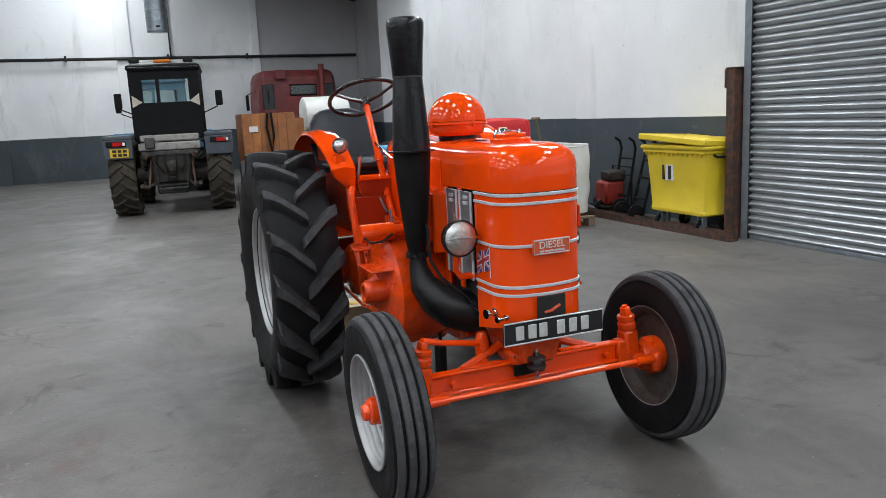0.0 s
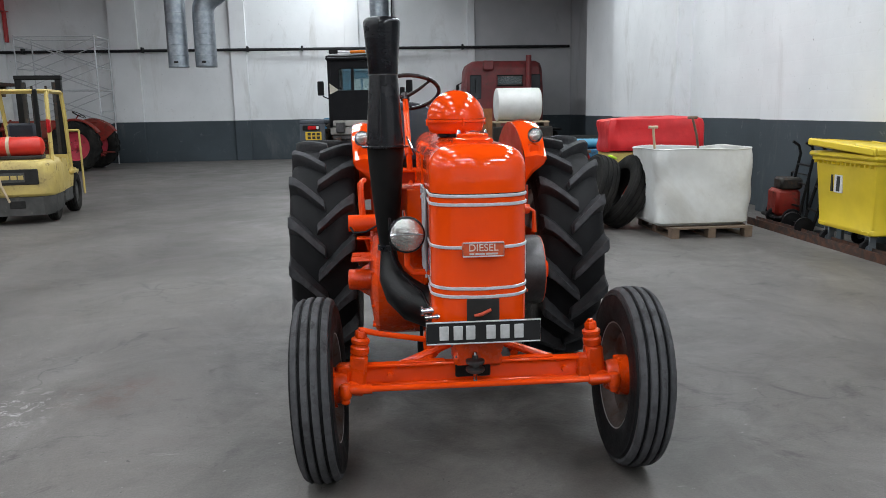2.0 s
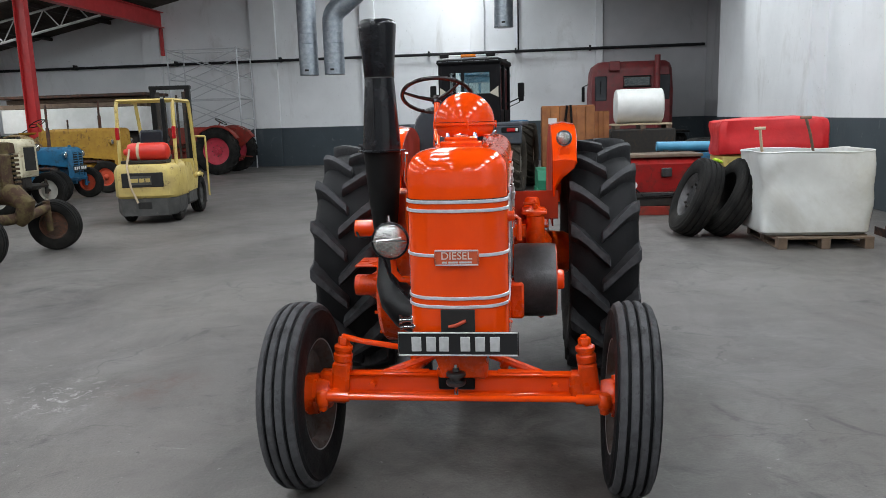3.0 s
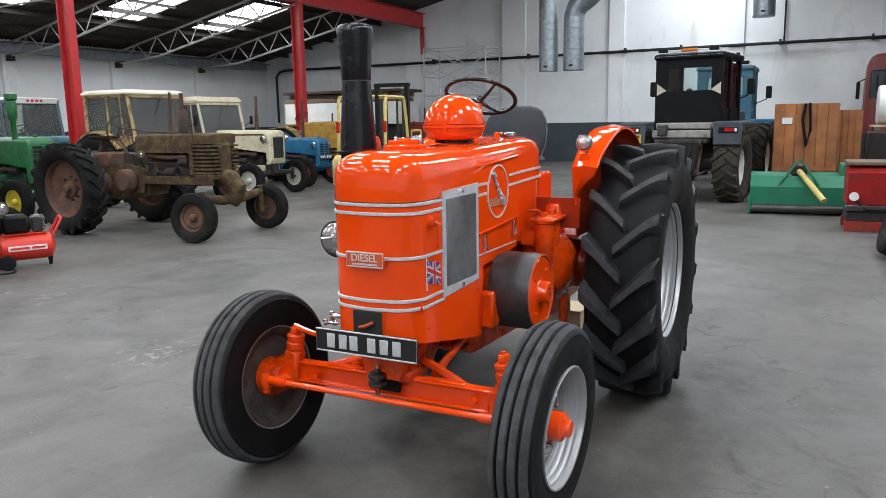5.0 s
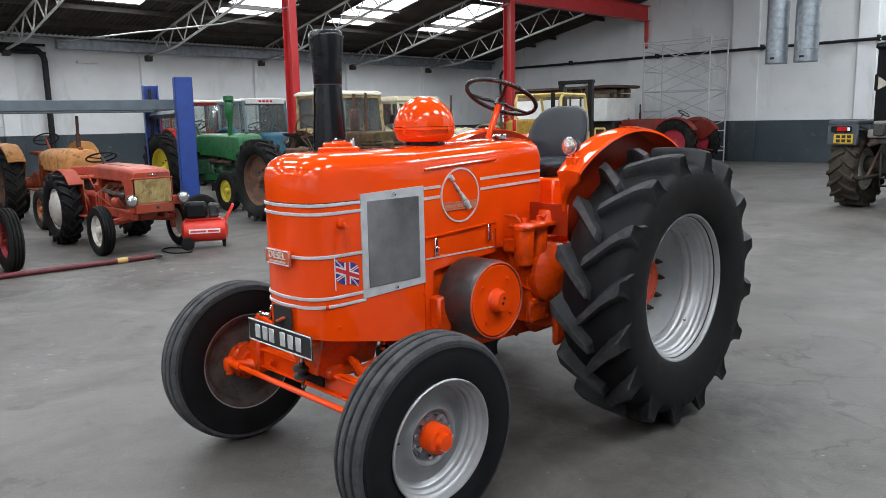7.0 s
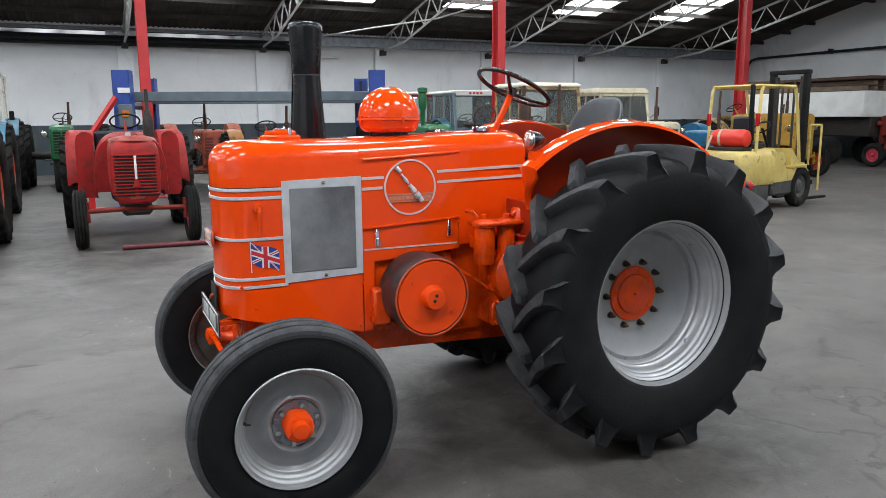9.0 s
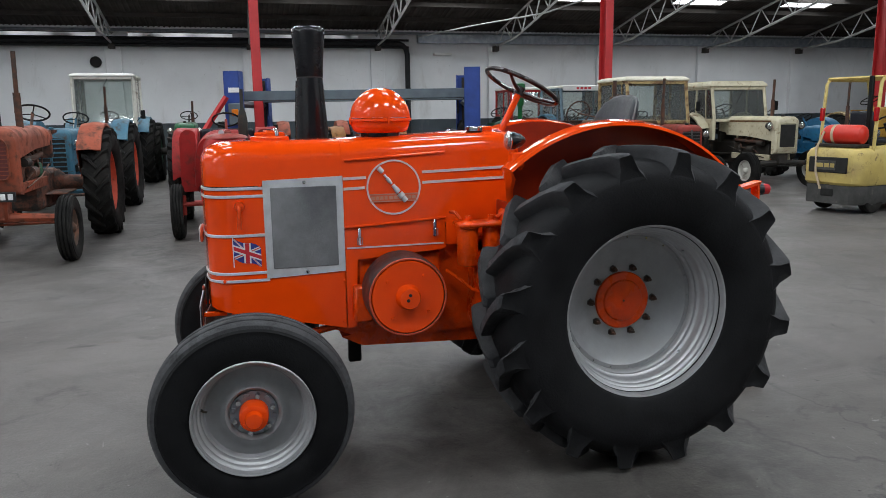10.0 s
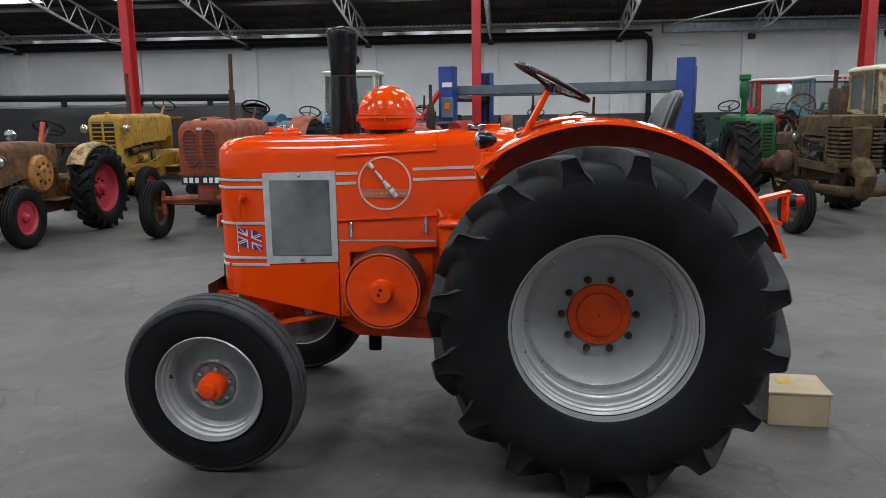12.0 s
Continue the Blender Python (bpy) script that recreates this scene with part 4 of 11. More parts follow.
def bolts(parent, name, cx, r, n, size, mt, c=(0, 0), phase=0.0, length=0.02, out=1):
    for i in range(n):
        a = 2 * math.pi * i / n + phase
        y, z = c[0] + r * math.cos(a), c[1] + r * math.sin(a)
        part(name, G().cyl((cx, y, z), (cx + out * length, y, z), size, size * 0.9, 6), mt, parent)


# ---- the orange tractor ----
NUT_RUST = mat("rusty_wheel_nut", (0.085, 0.040, 0.022), (0.035, 0.022, 0.016), 30, (0.6, 0.8), metal=0.4, bump=0.3, bscale=120)
RIM_DIRTY = mat("dirty_inner_wheel", (0.095, 0.086, 0.08), (0.06, 0.05, 0.044), 9, (0.5, 0.7), metal=0.2, bump=0.2, bscale=60, c3=(0.07, 0.038, 0.026), cover=0.56, c3scale=12)
HX, HY = 1.58, 3.6
T = thing("tractor", (HX, HY, 0.022), "bright orange restored vintage diesel tractor with tall black exhaust", "tractor")


def H():
    return G((-HX, -HY, 0))


def rear_wheel(side):
    w = new("rear_wheel")
    w.parent = T
    w.matrix_basis = pose(0.724 if side > 0 else -0.765, 4.486 - HY, 0.7085)
    tagged(w, "rear wheel with deep bar tread and silver rim")
    rear_tyre(w, 0, 0.732, 0.40, 0.378, 16, RUBBER, RUBBER_BAR, 0.052, top_mt=RUBBER_TOP, phase=0.097 if side > 0 else 0.16)
    o = side
    rim = ((0.384, 0.120), (0.3945, 0.130), (0.396, 0.144), (0.391, 0.150), (0.384, 0.147), (0.379, 0.134), (0.377, 0.118), (0.369, 0.114), (0.364, 0.107), (0.365, 0.094), (0.358, 0.089), (0.353, 0.081), (0.354, 0.068),
           (0.347, 0.061), (0.343, 0.050), (0.342, 0.022), (0.337, 0.016), (0.331, 0.011), (0.331, -0.006), (0.326, -0.012), (0.322, -0.022), (0.320, -0.10), (0.335, -0.115), (0.355, -0.125), (0.385, -0.13), (0.388, -0.122), (0.355, -0.105), (0.38, 0.0), (0.384, 0.120))
    part("rim", G().lathe([(r, o * x) for r, x in rim], (0, 0, 0), "x", 72, caps=False), SILVER_RIM, w, "silver painted steel rim with pressed beads")
    disc = ((0.323, -0.036), (0.302, -0.038), (0.297, -0.043), (0.25, -0.070), (0.20, -0.094), (0.182, -0.100), (0.0, -0.100), (0.0, -0.115), (0.19, -0.115), (0.30, -0.056), (0.323, -0.050), (0.323, -0.036))
    part("wheel_disc", G().lathe([(r, o * x) for r, x in disc], (0, 0, 0), "x", 72, caps=False), SILVER, w, "silver dished wheel disc")
    part("hub", G().lathe([(0.0, -o * 0.105), (0.137, -o * 0.105), (0.137, -o * 0.096), (0.132, -o * 0.090), (0.100, -o * 0.090), (0.095, -o * 0.082), (0.088, -o * 0.080), (0.0, -o * 0.079)], (0, 0, 0), "x", 48, caps=False), ORANGE_CAST, w, "orange hub plate")
    part("hub_centre", G().cyl((-o * 0.08, 0, 0), (-o * 0.077, 0, 0), 0.006, 0.005, 8), DARKGREASE, w)
    bolts(w, "wheel_stud", -o * 0.100, 0.160, 10, 0.008, RUST, length=0.036, out=o)
    bolts(w, "wheel_nut", -o * 0.100, 0.160, 10, 0.0145, NUT_RUST, length=0.020, out=o)
    bolts(w, "wheel_washer", -o * 0.100, 0.160, 10, 0.019, STEEL, length=0.004, out=o)
    bolts(w, "rim_rivet", -o * 0.038, 0.312, 20, 0.0045, CHROME, phase=0.05, length=0.004, out=o)
    for k in range(4):
        a = math.pi * (0.25 + 0.5 * k)
        part("rim_lug", G().cyl((o * 0.016, 0.342 * math.cos(a), 0.342 * math.sin(a)), (o * 0.03, 0.338 * math.cos(a), 0.338 * math.sin(a)), 0.008, 0.006, 8), SILVER_RIM, w)
    part("valve", G().tube([(o * 0.02, -0.350, -0.135), (o * 0.045, -0.336, -0.130), (o * 0.06, -0.318, -0.126)], [0.006, 0.005, 0.004], 8), DARKGREASE, w)
    return w


def front_wheel(side):
    w = new("front_wheel")
    w.parent = T
    w.matrix_basis = pose(side * 0.712, 2.775 - HY, 0.390, 0, side * 2.5, -1.4)
    tagged(w, "front wheel with ribbed tyre and silver rim")
    rib_tyre(w, 0, 0.4135, 0.178, 0.236, RUBBER, worn=RUBBER_WORN, n=80)
    o = side
    rim = ((0.240, 0.072), (0.2475, 0.078), (0.2485, 0.085), (0.245, 0.089), (0.239, 0.086), (0.236, 0.074), (0.234, 0.062), (0.228, 0.058), (0.223, 0.052), (0.222, 0.040), (0.215, 0.035), (0.210, 0.028), (0.209, 0.012), (0.203, 0.006), (0.200, -0.004),
           (0.200, -0.03), (0.212, -0.05), (0.23, -0.068), (0.246, -0.076), (0.248, -0.068), (0.22, -0.05), (0.22, 0.03), (0.240, 0.072))
    part("rim", G().lathe([(r, o * x) for r, x in rim], (0, 0, 0), "x", 72, caps=False), SILVER_RIM, w, "silver painted steel rim")
    disc = ((0.202, 0.004), (0.194, -0.006), (0.184, -0.007), (0.150, 0.002), (0.132, 0.012), (0.122, 0.024), (0.114, 0.029), (0.107, 0.026), (0.101, 0.016), (0.098, 0.008), (0.0, 0.008), (0.0, -0.006), (0.11, -0.002), (0.13, -0.006), (0.19, -0.022), (0.202, -0.012), (0.202, 0.004))
    part("wheel_disc", G().lathe([(r, o * x) for r, x in disc], (0, 0, 0), "x", 72, caps=False), SILVER, w, "silver pressed wheel disc")
    part("inner_face", G().lathe([(0.199, -o * 0.024), (0.13, -o * 0.009), (0.06, -o * 0.009)], (0, 0, 0), "x", 48, caps=False), RIM_DIRTY, w, "dirty brown inner face of the wheel")
    part("inner_rim", G().lathe([(0.199, -o * 0.020), (0.1995, -o * 0.031), (0.211, -o * 0.051), (0.229, -o * 0.069), (0.240, -o * 0.0745)], (0, 0, 0), "x", 48, caps=False), RIM_DIRTY, w, "dirty grey inner rim")
    part("hub", G().lathe([(0.0, o * 0.01), (0.060, o * 0.012), (0.059, o * 0.064), (0.056, o * 0.074), (0.050, o * 0.078), (0.037, o * 0.079), (0.035, o * 0.098), (0.031, o * 0.104), (0.0, o * 0.106)], (0, 0, 0), "x", 32, caps=False), ORANGE, w, "orange hub cap")
    part("brake_drum", G().lathe([(0.0, -o * 0.12), (0.062, -o * 0.12), (0.070, -o * 0.105), (0.075, -o * 0.07), (0.092, -o * 0.06), (0.094, -o * 0.02), (0.08, -o * 0.005), (0.0, -o * 0.005)], (0, 0, 0), "x", 28, caps=False), ORANGE_CAST, w)
    bolts(w, "drum_bolt", -o * 0.06, 0.083, 6, 0.009, ORANGE_CAST, length=0.012, out=-o)
    part("centre_plate", G().lathe([(0.097, o * 0.009), (0.095, o * 0.013), (0.0, o * 0.013)], (0, 0, 0), "x", 36, caps=False), GALV, w, "bare grey wheel centre")
    bolts(w, "wheel_nut", o * 0.013, 0.080, 6, 0.0115, CHROME, phase=0.3, length=0.024, out=o)
    for k in range(6):
        a = 0.3 + math.pi / 6 + math.pi * k / 3
        m = Matrix.Rotation(a, 4, "X")
        part("wheel_clip", G().box(min(o * 0.013, o * 0.021), max(o * 0.013, o * 0.021), 0.072, 0.092, -0.011, 0.011, 0.003, m), GALV, w)
    bolts(w, "hub_bolt", o * 0.074, 0.046, 4, 0.0065, ORANGE, phase=0.5, length=0.008, out=o)
    part("valve", G().tube([(o * 0.02, -0.204, 0.035), (o * 0.036, -0.194, 0.034), (o * 0.044, -0.182, 0.036)], [0.006, 0.005, 0.004], 8), DARKGREASE, w)
    return w


for sd in (1, -1):
    rear_wheel(sd)
    front_wheel(sd)


# --- bonnet ---
NX0, NX1, NY0 = 1.372, 1.788, 2.598


def nose_outline(inset=0.0, yl=3.235, yr=3.235, rad=0.125):
    """Plan of the bonnet from its right rear edge round the nose to its left rear edge."""
    a, b, y0 = NX0 + inset, NX1 - inset, NY0 + inset
    r = max(0.03, rad - inset * 0.4)
    pts = [(a, yr)]
    for i in range(9):
        t = math.pi / 2 * i / 8
        pts.append((a + r - r * math.cos(t), y0 + 0.012 + r - r * math.sin(t)))
    for i in range(1, 6):
        s = i / 6
        pts.append((a + r + (b - a - 2 * r) * s, y0 + 0.012 - 0.012 * math.sin(math.pi * s)))
    for i in range(9):
        t = math.pi / 2 * (1 - i / 8)
        pts.append((b - r + r * math.cos(t), y0 + 0.012 + r - r * math.sin(t)))
    pts.append((b, yl))
    return pts


def shell(levels, thick_close=True, cap_top=True, **kw):
    g = H()
    rings = []
    for z, ins in levels:
        o = nose_outline(ins, **kw)
        rings.append([(x, y, z(y) if callable(z) else z) for x, y in o])
    g.rings(rings, closed=False)
    if cap_top:
        n = len(rings[-1])
        g.add(rings[-1], [tuple(range(n))])
    return g


bonnet = part("bonnet", shell([(1.272, 0), (1.375, 0), (1.408, 0.006), (1.436, 0.022), (1.456, 0.046), (1.468, 0.078), (1.473, 0.115)], yl=3.237, yr=3.237), ORANGE, T, "glossy orange bonnet with rounded nose")
# lower nose, cut for the starting-handle opening
zb = lambda y: 0.700 - max(0.0, y - 2.62) * 0.215
lo = shell([(zb, 0), (0.795, 0), (1.268, 0)], cap_top=False, yl=3.237, yr=2.885)
nose = part("nose_cowl", lo, ORANGE, T, "orange radiator cowl with silver lines")
part("nose_seam", H().add([(x, y, z) for z in (1.266, 1.273) for x, y in nose_outline(-0.001, 3.236, 2.9)], [(i, i + 1, i + 1 + 25, i + 25) for i in range(24)]), DARK, T)


def band_on_nose(z, name="silver_line", mt=SILVER_LINE, w=0.0072, out=0.005, yl=2.885, yr=2.885):
    o0, o1 = nose_outline(-0.001, yl, yr), nose_outline(-out, yl, yr)
    rings = [[(x, y, z - w) for x, y in o0], [(x, y, z - w * 0.7) for x, y in o1], [(x, y, z + w * 0.7) for x, y in o1], [(x, y, z + w) for x, y in o0]]
    return part(name, H().rings(rings, closed=False), mt, nose)


for z in (1.262, 1.226, 1.045, 0.868, 0.832):
    band_on_nose(z)
# opening at the foot of the nose
hatch = part("hand_hole", H().box(1.512, 1.652, 2.586, 2.5935, 0.690, 0.826, 0.003), DARK, T, "dark opening in the cowl")
part("crank_dog", H().tube([(1.545, 2.583, 0.755), (1.575, 2.575, 0.762), (1.615, 2.575, 0.782)], [0.006, 0.008, 0.007], 8), RIM_ORANGE, hatch)
badge = part("badge", H().box(1.494, 1.674, 2.578, 2.592, 1.008, 1.074, 0.006), BADGE, T, "orange-red enamel badge with raised letters")
part("badge_rim", H().tube([(1.498, 2.577, 1.012), (1.670, 2.577, 1.012), (1.670, 2.577, 1.070), (1.498, 2.577, 1.070)], 0.003, 6, closed=True), SILVER_LINE, badge)


def text_part(body, size, x, y, z, mt, parent, rx=90.0, rz=0.0, extrude=0.0015):
    cu = bpy.data.curves.new("lettering", "FONT")
    cu.body, cu.size, cu.extrude, cu.align_x = body, size, extrude, "CENTER"
    tmp = bpy.data.objects.new("lettering", cu)
    scene.collection.objects.link(tmp)
    me = bpy.data.meshes.new_from_object(tmp.evaluated_get(bpy.context.evaluated_depsgraph_get()))
    bpy.data.objects.remove(tmp)
    me.materials.append(mt)
    ob = new("lettering", me)
    ob.parent = parent
    ob.matrix_basis = pose(x, y, z, rx, 0, rz)
    return ob


text_part("DIESEL", 0.043, 1.584 - HX, 2.576 - HY, 1.035, BADGE_LETTER, badge, extrude=0.002)
part("small_writing", H().box(1.525, 1.545, 2.5755, 2.579, 1.019, 1.026).box(1.55, 1.59, 2.5755, 2.579, 1.019, 1.026).box(1.595, 1.645, 2.5755, 2.579, 1.019, 1.026), SILVER_LINE, badge)

# flags on both flanks of the nose
def flag(side, y0):
    x = (NX1 + 0.002) if side > 0 else (NX0 - 0.002)
    def q(pts):
        return [(x + side * (0.0006 * k), y0 + u, v) for k, u, v in pts]
    def slope(u):
        return 1.038 - 0.42 * u - 0.008 * math.sin(u * 50)
    L, hgt = 0.122, 0.095
    f = part("flag_transfer", H().add([(x, y0 + L * i / 6, slope(L * i / 6) - hgt * j) for i in range(7) for j in (0, 1)], [(2 * i, 2 * i + 2, 2 * i + 3, 2 * i + 1) for i in range(6)]), FLAG_BLUE, T, "small red, white and blue flag transfer")
    def strip(u0, v0, u1, v1, w, off, mt):
        du, dv = u1 - u0, v1 - v0
        ln = math.hypot(du, dv)
        nx, ny = -dv / ln * w / 2, du / ln * w / 2
        c = [(u0 + nx, v0 + ny), (u1 + nx, v1 + ny), (u1 - nx, v1 - ny), (u0 - nx, v0 - ny)]
        c = [(min(max(u, 0), L), min(max(v, 0), hgt)) for u, v in c]
        part("flag_stripe", H().add([(x + side * off, y0 + u, slope(u) - v) for u, v in c], [(0, 1, 2, 3)]), mt, f)
    for k, a in enumerate(((0, 0, L, hgt), (0, hgt, L, 0))):
        strip(*a, 0.02, 0.0006 + 0.0003 * k, FLAG_WHITE)
        strip(*a, 0.007, 0.0014 + 0.0003 * k, FLAG_RED)
    strip(0, hgt / 2, L, hgt / 2, 0.032, 0.0024, FLAG_WHITE)
    strip(L / 2, 0, L / 2, hgt, 0.032, 0.0027, FLAG_WHITE)
    strip(0, hgt / 2, L, hgt / 2, 0.018, 0.0032, FLAG_RED)
    strip(L / 2, 0, L / 2, hgt, 0.018, 0.0036, FLAG_RED)
    part("flag_pole", H().box(x - 0.001, x + 0.001, y0 - 0.004, y0, 0.9, 1.04), FLAG_WHITE, f)


flag(1, 2.728)
flag(-1, 2.745)

# left flank: grille panel, clips, emblem panel
gr = part("grille_panel", H().prism([(2.872, 0.838), (3.240, 0.852), (3.240, 1.306), (2.872, 1.296)], "x", 1.784, 1.7935), ALU, T, "aluminium grille panel")
part("grille_mesh", H().box(1.792, 1.797, 2.905, 3.208, 0.882, 1.262, 0.003), ALU_MESH, gr, "fine perforated grey mesh")
for y, z in ((3.06, 1.283), (3.06, 0.862)):
    part("grille_knob", H().lathe([(0.009, 0), (0.008, 0.008), (0.0, 0.010)], (1.7935, y, z), "x", 12), CHROME, gr)
# rear cover
def arch_section(y, top, hw, zl, rad=0.085, cx=1.58):
    pts = [(cx - hw, y, zl)]
    for i in range(8):
        t = math.pi / 2 * i / 7
        pts.append((cx - hw + rad - rad * math.cos(t), y, top - 0.012 - rad + rad * math.sin(t)))
    for i in range(1, 5):
        s = i / 5
        pts.append((cx - hw + rad + (2 * hw - 2 * rad) * s, y, top - 0.012 + 0.012 * math.sin(math.pi * s)))
    for i in range(8):
        t = math.pi / 2 * (1 - i / 7)
        pts.append((cx + hw - rad + rad * math.cos(t), y, top - 0.012 - rad + rad * math.sin(t)))
    pts.append((cx + hw, y, zl))
    return pts


rc = part("engine_cover", H().rings([arch_section(y, z, hw, zl) for y, z, hw, zl in ((3.2385, 1.478, 0.207, 1.06), (3.6, 1.490, 0.209, 1.06), (3.742, 1.495, 0.209, 1.06))], closed=False), ORANGE, T, "orange engine cover")
part("scuttle", H().rings([arch_section(y, z, hw, zl) for y, z, hw, zl in ((3.7435, 1.496, 0.207, 0.95), (4.02, 1.506, 0.205, 0.95), (4.10, 1.500, 0.200, 0.95), (4.125, 1.485, 0.19, 0.95), (4.13, 1.44, 0.17, 0.96))], closed=False), ORANGE, T, "orange scuttle cover")
part("scuttle_back", H().box(1.40, 1.76, 4.10, 4.125, 0.95, 1.46, 0.01), ORANGE, T)
part("drip_moulding", H().tube([(1.792, 3.25, 1.378), (1.792, 3.74, 1.404)], 0.006, 6), ORANGE, rc)
part("lower_bead", H().tube([(1.792, 3.245, 1.060), (1.792, 3.74, 1.086)], 0.006, 6), ORANGE, rc)
for z0, z1, a, b in ((1.300, 1.323, 3.625, 4.10), (1.25, 1.272, 3.625, 4.10), (1.284, 1.298, 3.243, 3.352), (1.236, 1.25, 3.243, 3.345)):
    zm = (z0 + z1) / 2 - (0.0 if a > 3.5 else 0.0)
    dz = 0.0065
    s = 0.028
    part("grey_stripe", H().add([(1.7915, a, zm - dz), (1.7915, b, zm - dz + s * (b - a)), (1.7915, b, zm + dz + s * (b - a)), (1.7915, a, zm + dz), (1.786, a, zm - dz), (1.786, b, zm - dz + s * (b - a)), (1.786, b, zm + dz + s * (b - a)), (1.786, a, zm + dz)], [(0, 1, 2, 3), (4, 7, 6, 5), (0, 4, 5, 1), (2, 6, 7, 3)]), GREY_LINE, rc)
EMBLEM_TINT = mat("worn_plaque_lettering", (0.50, 0.22, 0.15), (0.42, 0.16, 0.10), 40, (0.4, 0.6))
em = part("emblem_ring", H().lathe([(0.124, 0.0), (0.124, 0.006), (0.132, 0.006), (0.132, 0.0)], (1.787, 3.485, 1.243), "x", 56, caps=False), GREY_LINE, T, "round grey emblem ring")
rod = part("emblem_rod", H().tube([(1.795, 3.412, 1.338), (1.796, 3.432, 1.318)], [0.012, 0.011], 10), SILVER_LINE, em, "slanting silver rod motif")
for k, (f, r) in enumerate(((0.20, 0.006), (0.30, 0.009), (0.36, 0.006), (0.50, 0.010), (0.60, 0.013), (0.74, 0.016), (0.86, 0.013))):
    y, z = 3.412 + 0.136 * f, 1.338 - 0.168 * f
    part("rod_segment", H().tube([(1.794, y, z), (1.795, y + 0.014, z - 0.017)], r, 10), SILVER_LINE, em)
part("emblem_plate", H().box(1.7885, 1.7925, 3.368, 3.602, 1.176, 1.212, 0.002), BADGE, em)
for zz in (1.177, 1.211):
    part("plaque_edge", H().box(1.7925, 1.7938, 3.366, 3.604, zz - 0.0025, zz + 0.0025), EMBLEM_TINT, em)
for y0, y1 in ((3.376, 3.392), (3.398, 3.412), (3.418, 3.432), (3.44, 3.452), (3.462, 3.480), (3.486, 3.502), (3.508, 3.524), (3.53, 3.546), (3.552, 3.568), (3.574, 3.59)):
    part("emblem_bar", H().box(1.792, 1.7940, y0 - 0.001, y1 + 0.001, 1.186, 1.202), EMBLEM_TINT, em)
for y, z in ((3.312, 1.02), (3.685, 1.045)):
    c = part("bonnet_clip", H().box(1.790, 1.800, y - 0.008, y + 0.008, z - 0.05, z + 0.035, 0.003), CHROME, T, "chrome bonnet catch")
    part("clip_loop", H().tube([(1.802, y - 0.012, z - 0.045), (1.803, y - 0.012, z - 0.01), (1.803, y + 0.012, z - 0.01), (1.802, y + 0.012, z - 0.045)], 0.0025, 6, closed=True), CHROME, c)
# left lower side panel behind the nose
part("side_sheet", H().prism([(3.243, 0.565), (3.243, 1.052), (3.74, 1.08), (3.74, 0.93), (3.30, 0.90), (3.285, 0.57)], "x", 1.778, 1.786), ORANGE, T)
part("side_stripe", H().box(1.786, 1.789, 3.25, 3.73, 0.955, 0.962), GREY_LINE, T)
for y, z in ((2.74, 0.735), (3.225, 0.60), (3.235, 0.80), (2.86, 1.275), (2.68, 0.835)):
    part("panel_screw", H().lathe([(0.008, 0), (0.007, 0.004), (0.0, 0.006)], (1.787, y, z), "x", 10), ORANGE, nose)
# decompressor handle on the left flank
h = part("decompressor", H().cyl((1.785, 2.765, 1.182), (1.815, 2.765, 1.182), 0.024, 0.02, 16), ORANGE_CAST, T, "orange cranked handle")
part("handle_arm", H().tube([(1.815, 2.765, 1.182), (1.835, 2.763, 1.17), (1.835, 2.760, 1.08)], [0.01, 0.009, 0.011], 8), ORANGE_CAST, h)

# right flank: radiator with two silver grilles set in an orange frame
part("radiator_core", H().box(1.40, 1.76, 2.90, 3.20, 0.72, 1.262), DARK, T, "dark radiator core")
for y0, y1 in ((2.90, 3.02), (3.06, 3.18)):
    s = part("side_grille", H().box(1.362, 1.372, y0, y1, 0.86, 1.262, 0.003), ALU_MESH, T, "narrow silver grille")
    part("grille_frame", H().tube([(1.361, y0, 0.86), (1.361, y1, 0.86), (1.361, y1, 1.262), (1.361, y0, 1.262)], 0.006, 6, closed=True), ALU, s)
    for zz in (1.21, 1.235):
        part("grille_tab", H().box(1.352, 1.362, y0 + 0.03, y0 + 0.07, zz - 0.008, zz + 0.008, 0.002), ALU, s)
part("cowl_edge", H().box(1.366, 1.376, 3.02, 3.06, 0.80, 1.27, 0.003).box(1.366, 1.376, 3.18, 3.24, 0.60, 1.27, 0.003), ORANGE, T)

# cap and bolts on the nose
cap = part("filler_base", H().lathe([(0.092, 1.468), (0.092, 1.486), (0.086, 1.492), (0.072, 1.494), (0.072, 1.506), (0.066, 1.512), (0.0, 1.514)], (1.585, 2.925, 0), "z", 32), ORANGE, T, "orange radiator filler cap")
part("filler_knob", H().lathe([(0.03, 1.512), (0.032, 1.52), (0.012, 1.524), (0.0, 1.526)], (1.585, 2.925, 0), "z", 20), CHROME, cap)
for dx in (-0.06, 0.06):
    part("filler_stud", H().lathe([(0.011, 1.494), (0.011, 1.512), (0.007, 1.526), (0.0, 1.530)], (1.585 + dx, 2.925 + 0.03, 0), "z", 12), CHROME, cap)
# air cleaner dome
ac = part("air_cleaner", H().lathe([(0.150 * math.cos(t), 1.572 + 0.146 * math.sin(t)) for t in [math.pi / 2 * k / 14 for k in range(15)]], (1.562, 3.47, 0), "z", 48), ORANGE, T, "glossy orange domed air cleaner")
part("dome_band", H().lathe([(0.146, 1.570), (0.156, 1.568), (0.157, 1.556), (0.150, 1.553), (0.146, 1.556)], (1.562, 3.47, 0), "z", 48, caps=False), ORANGE, ac)
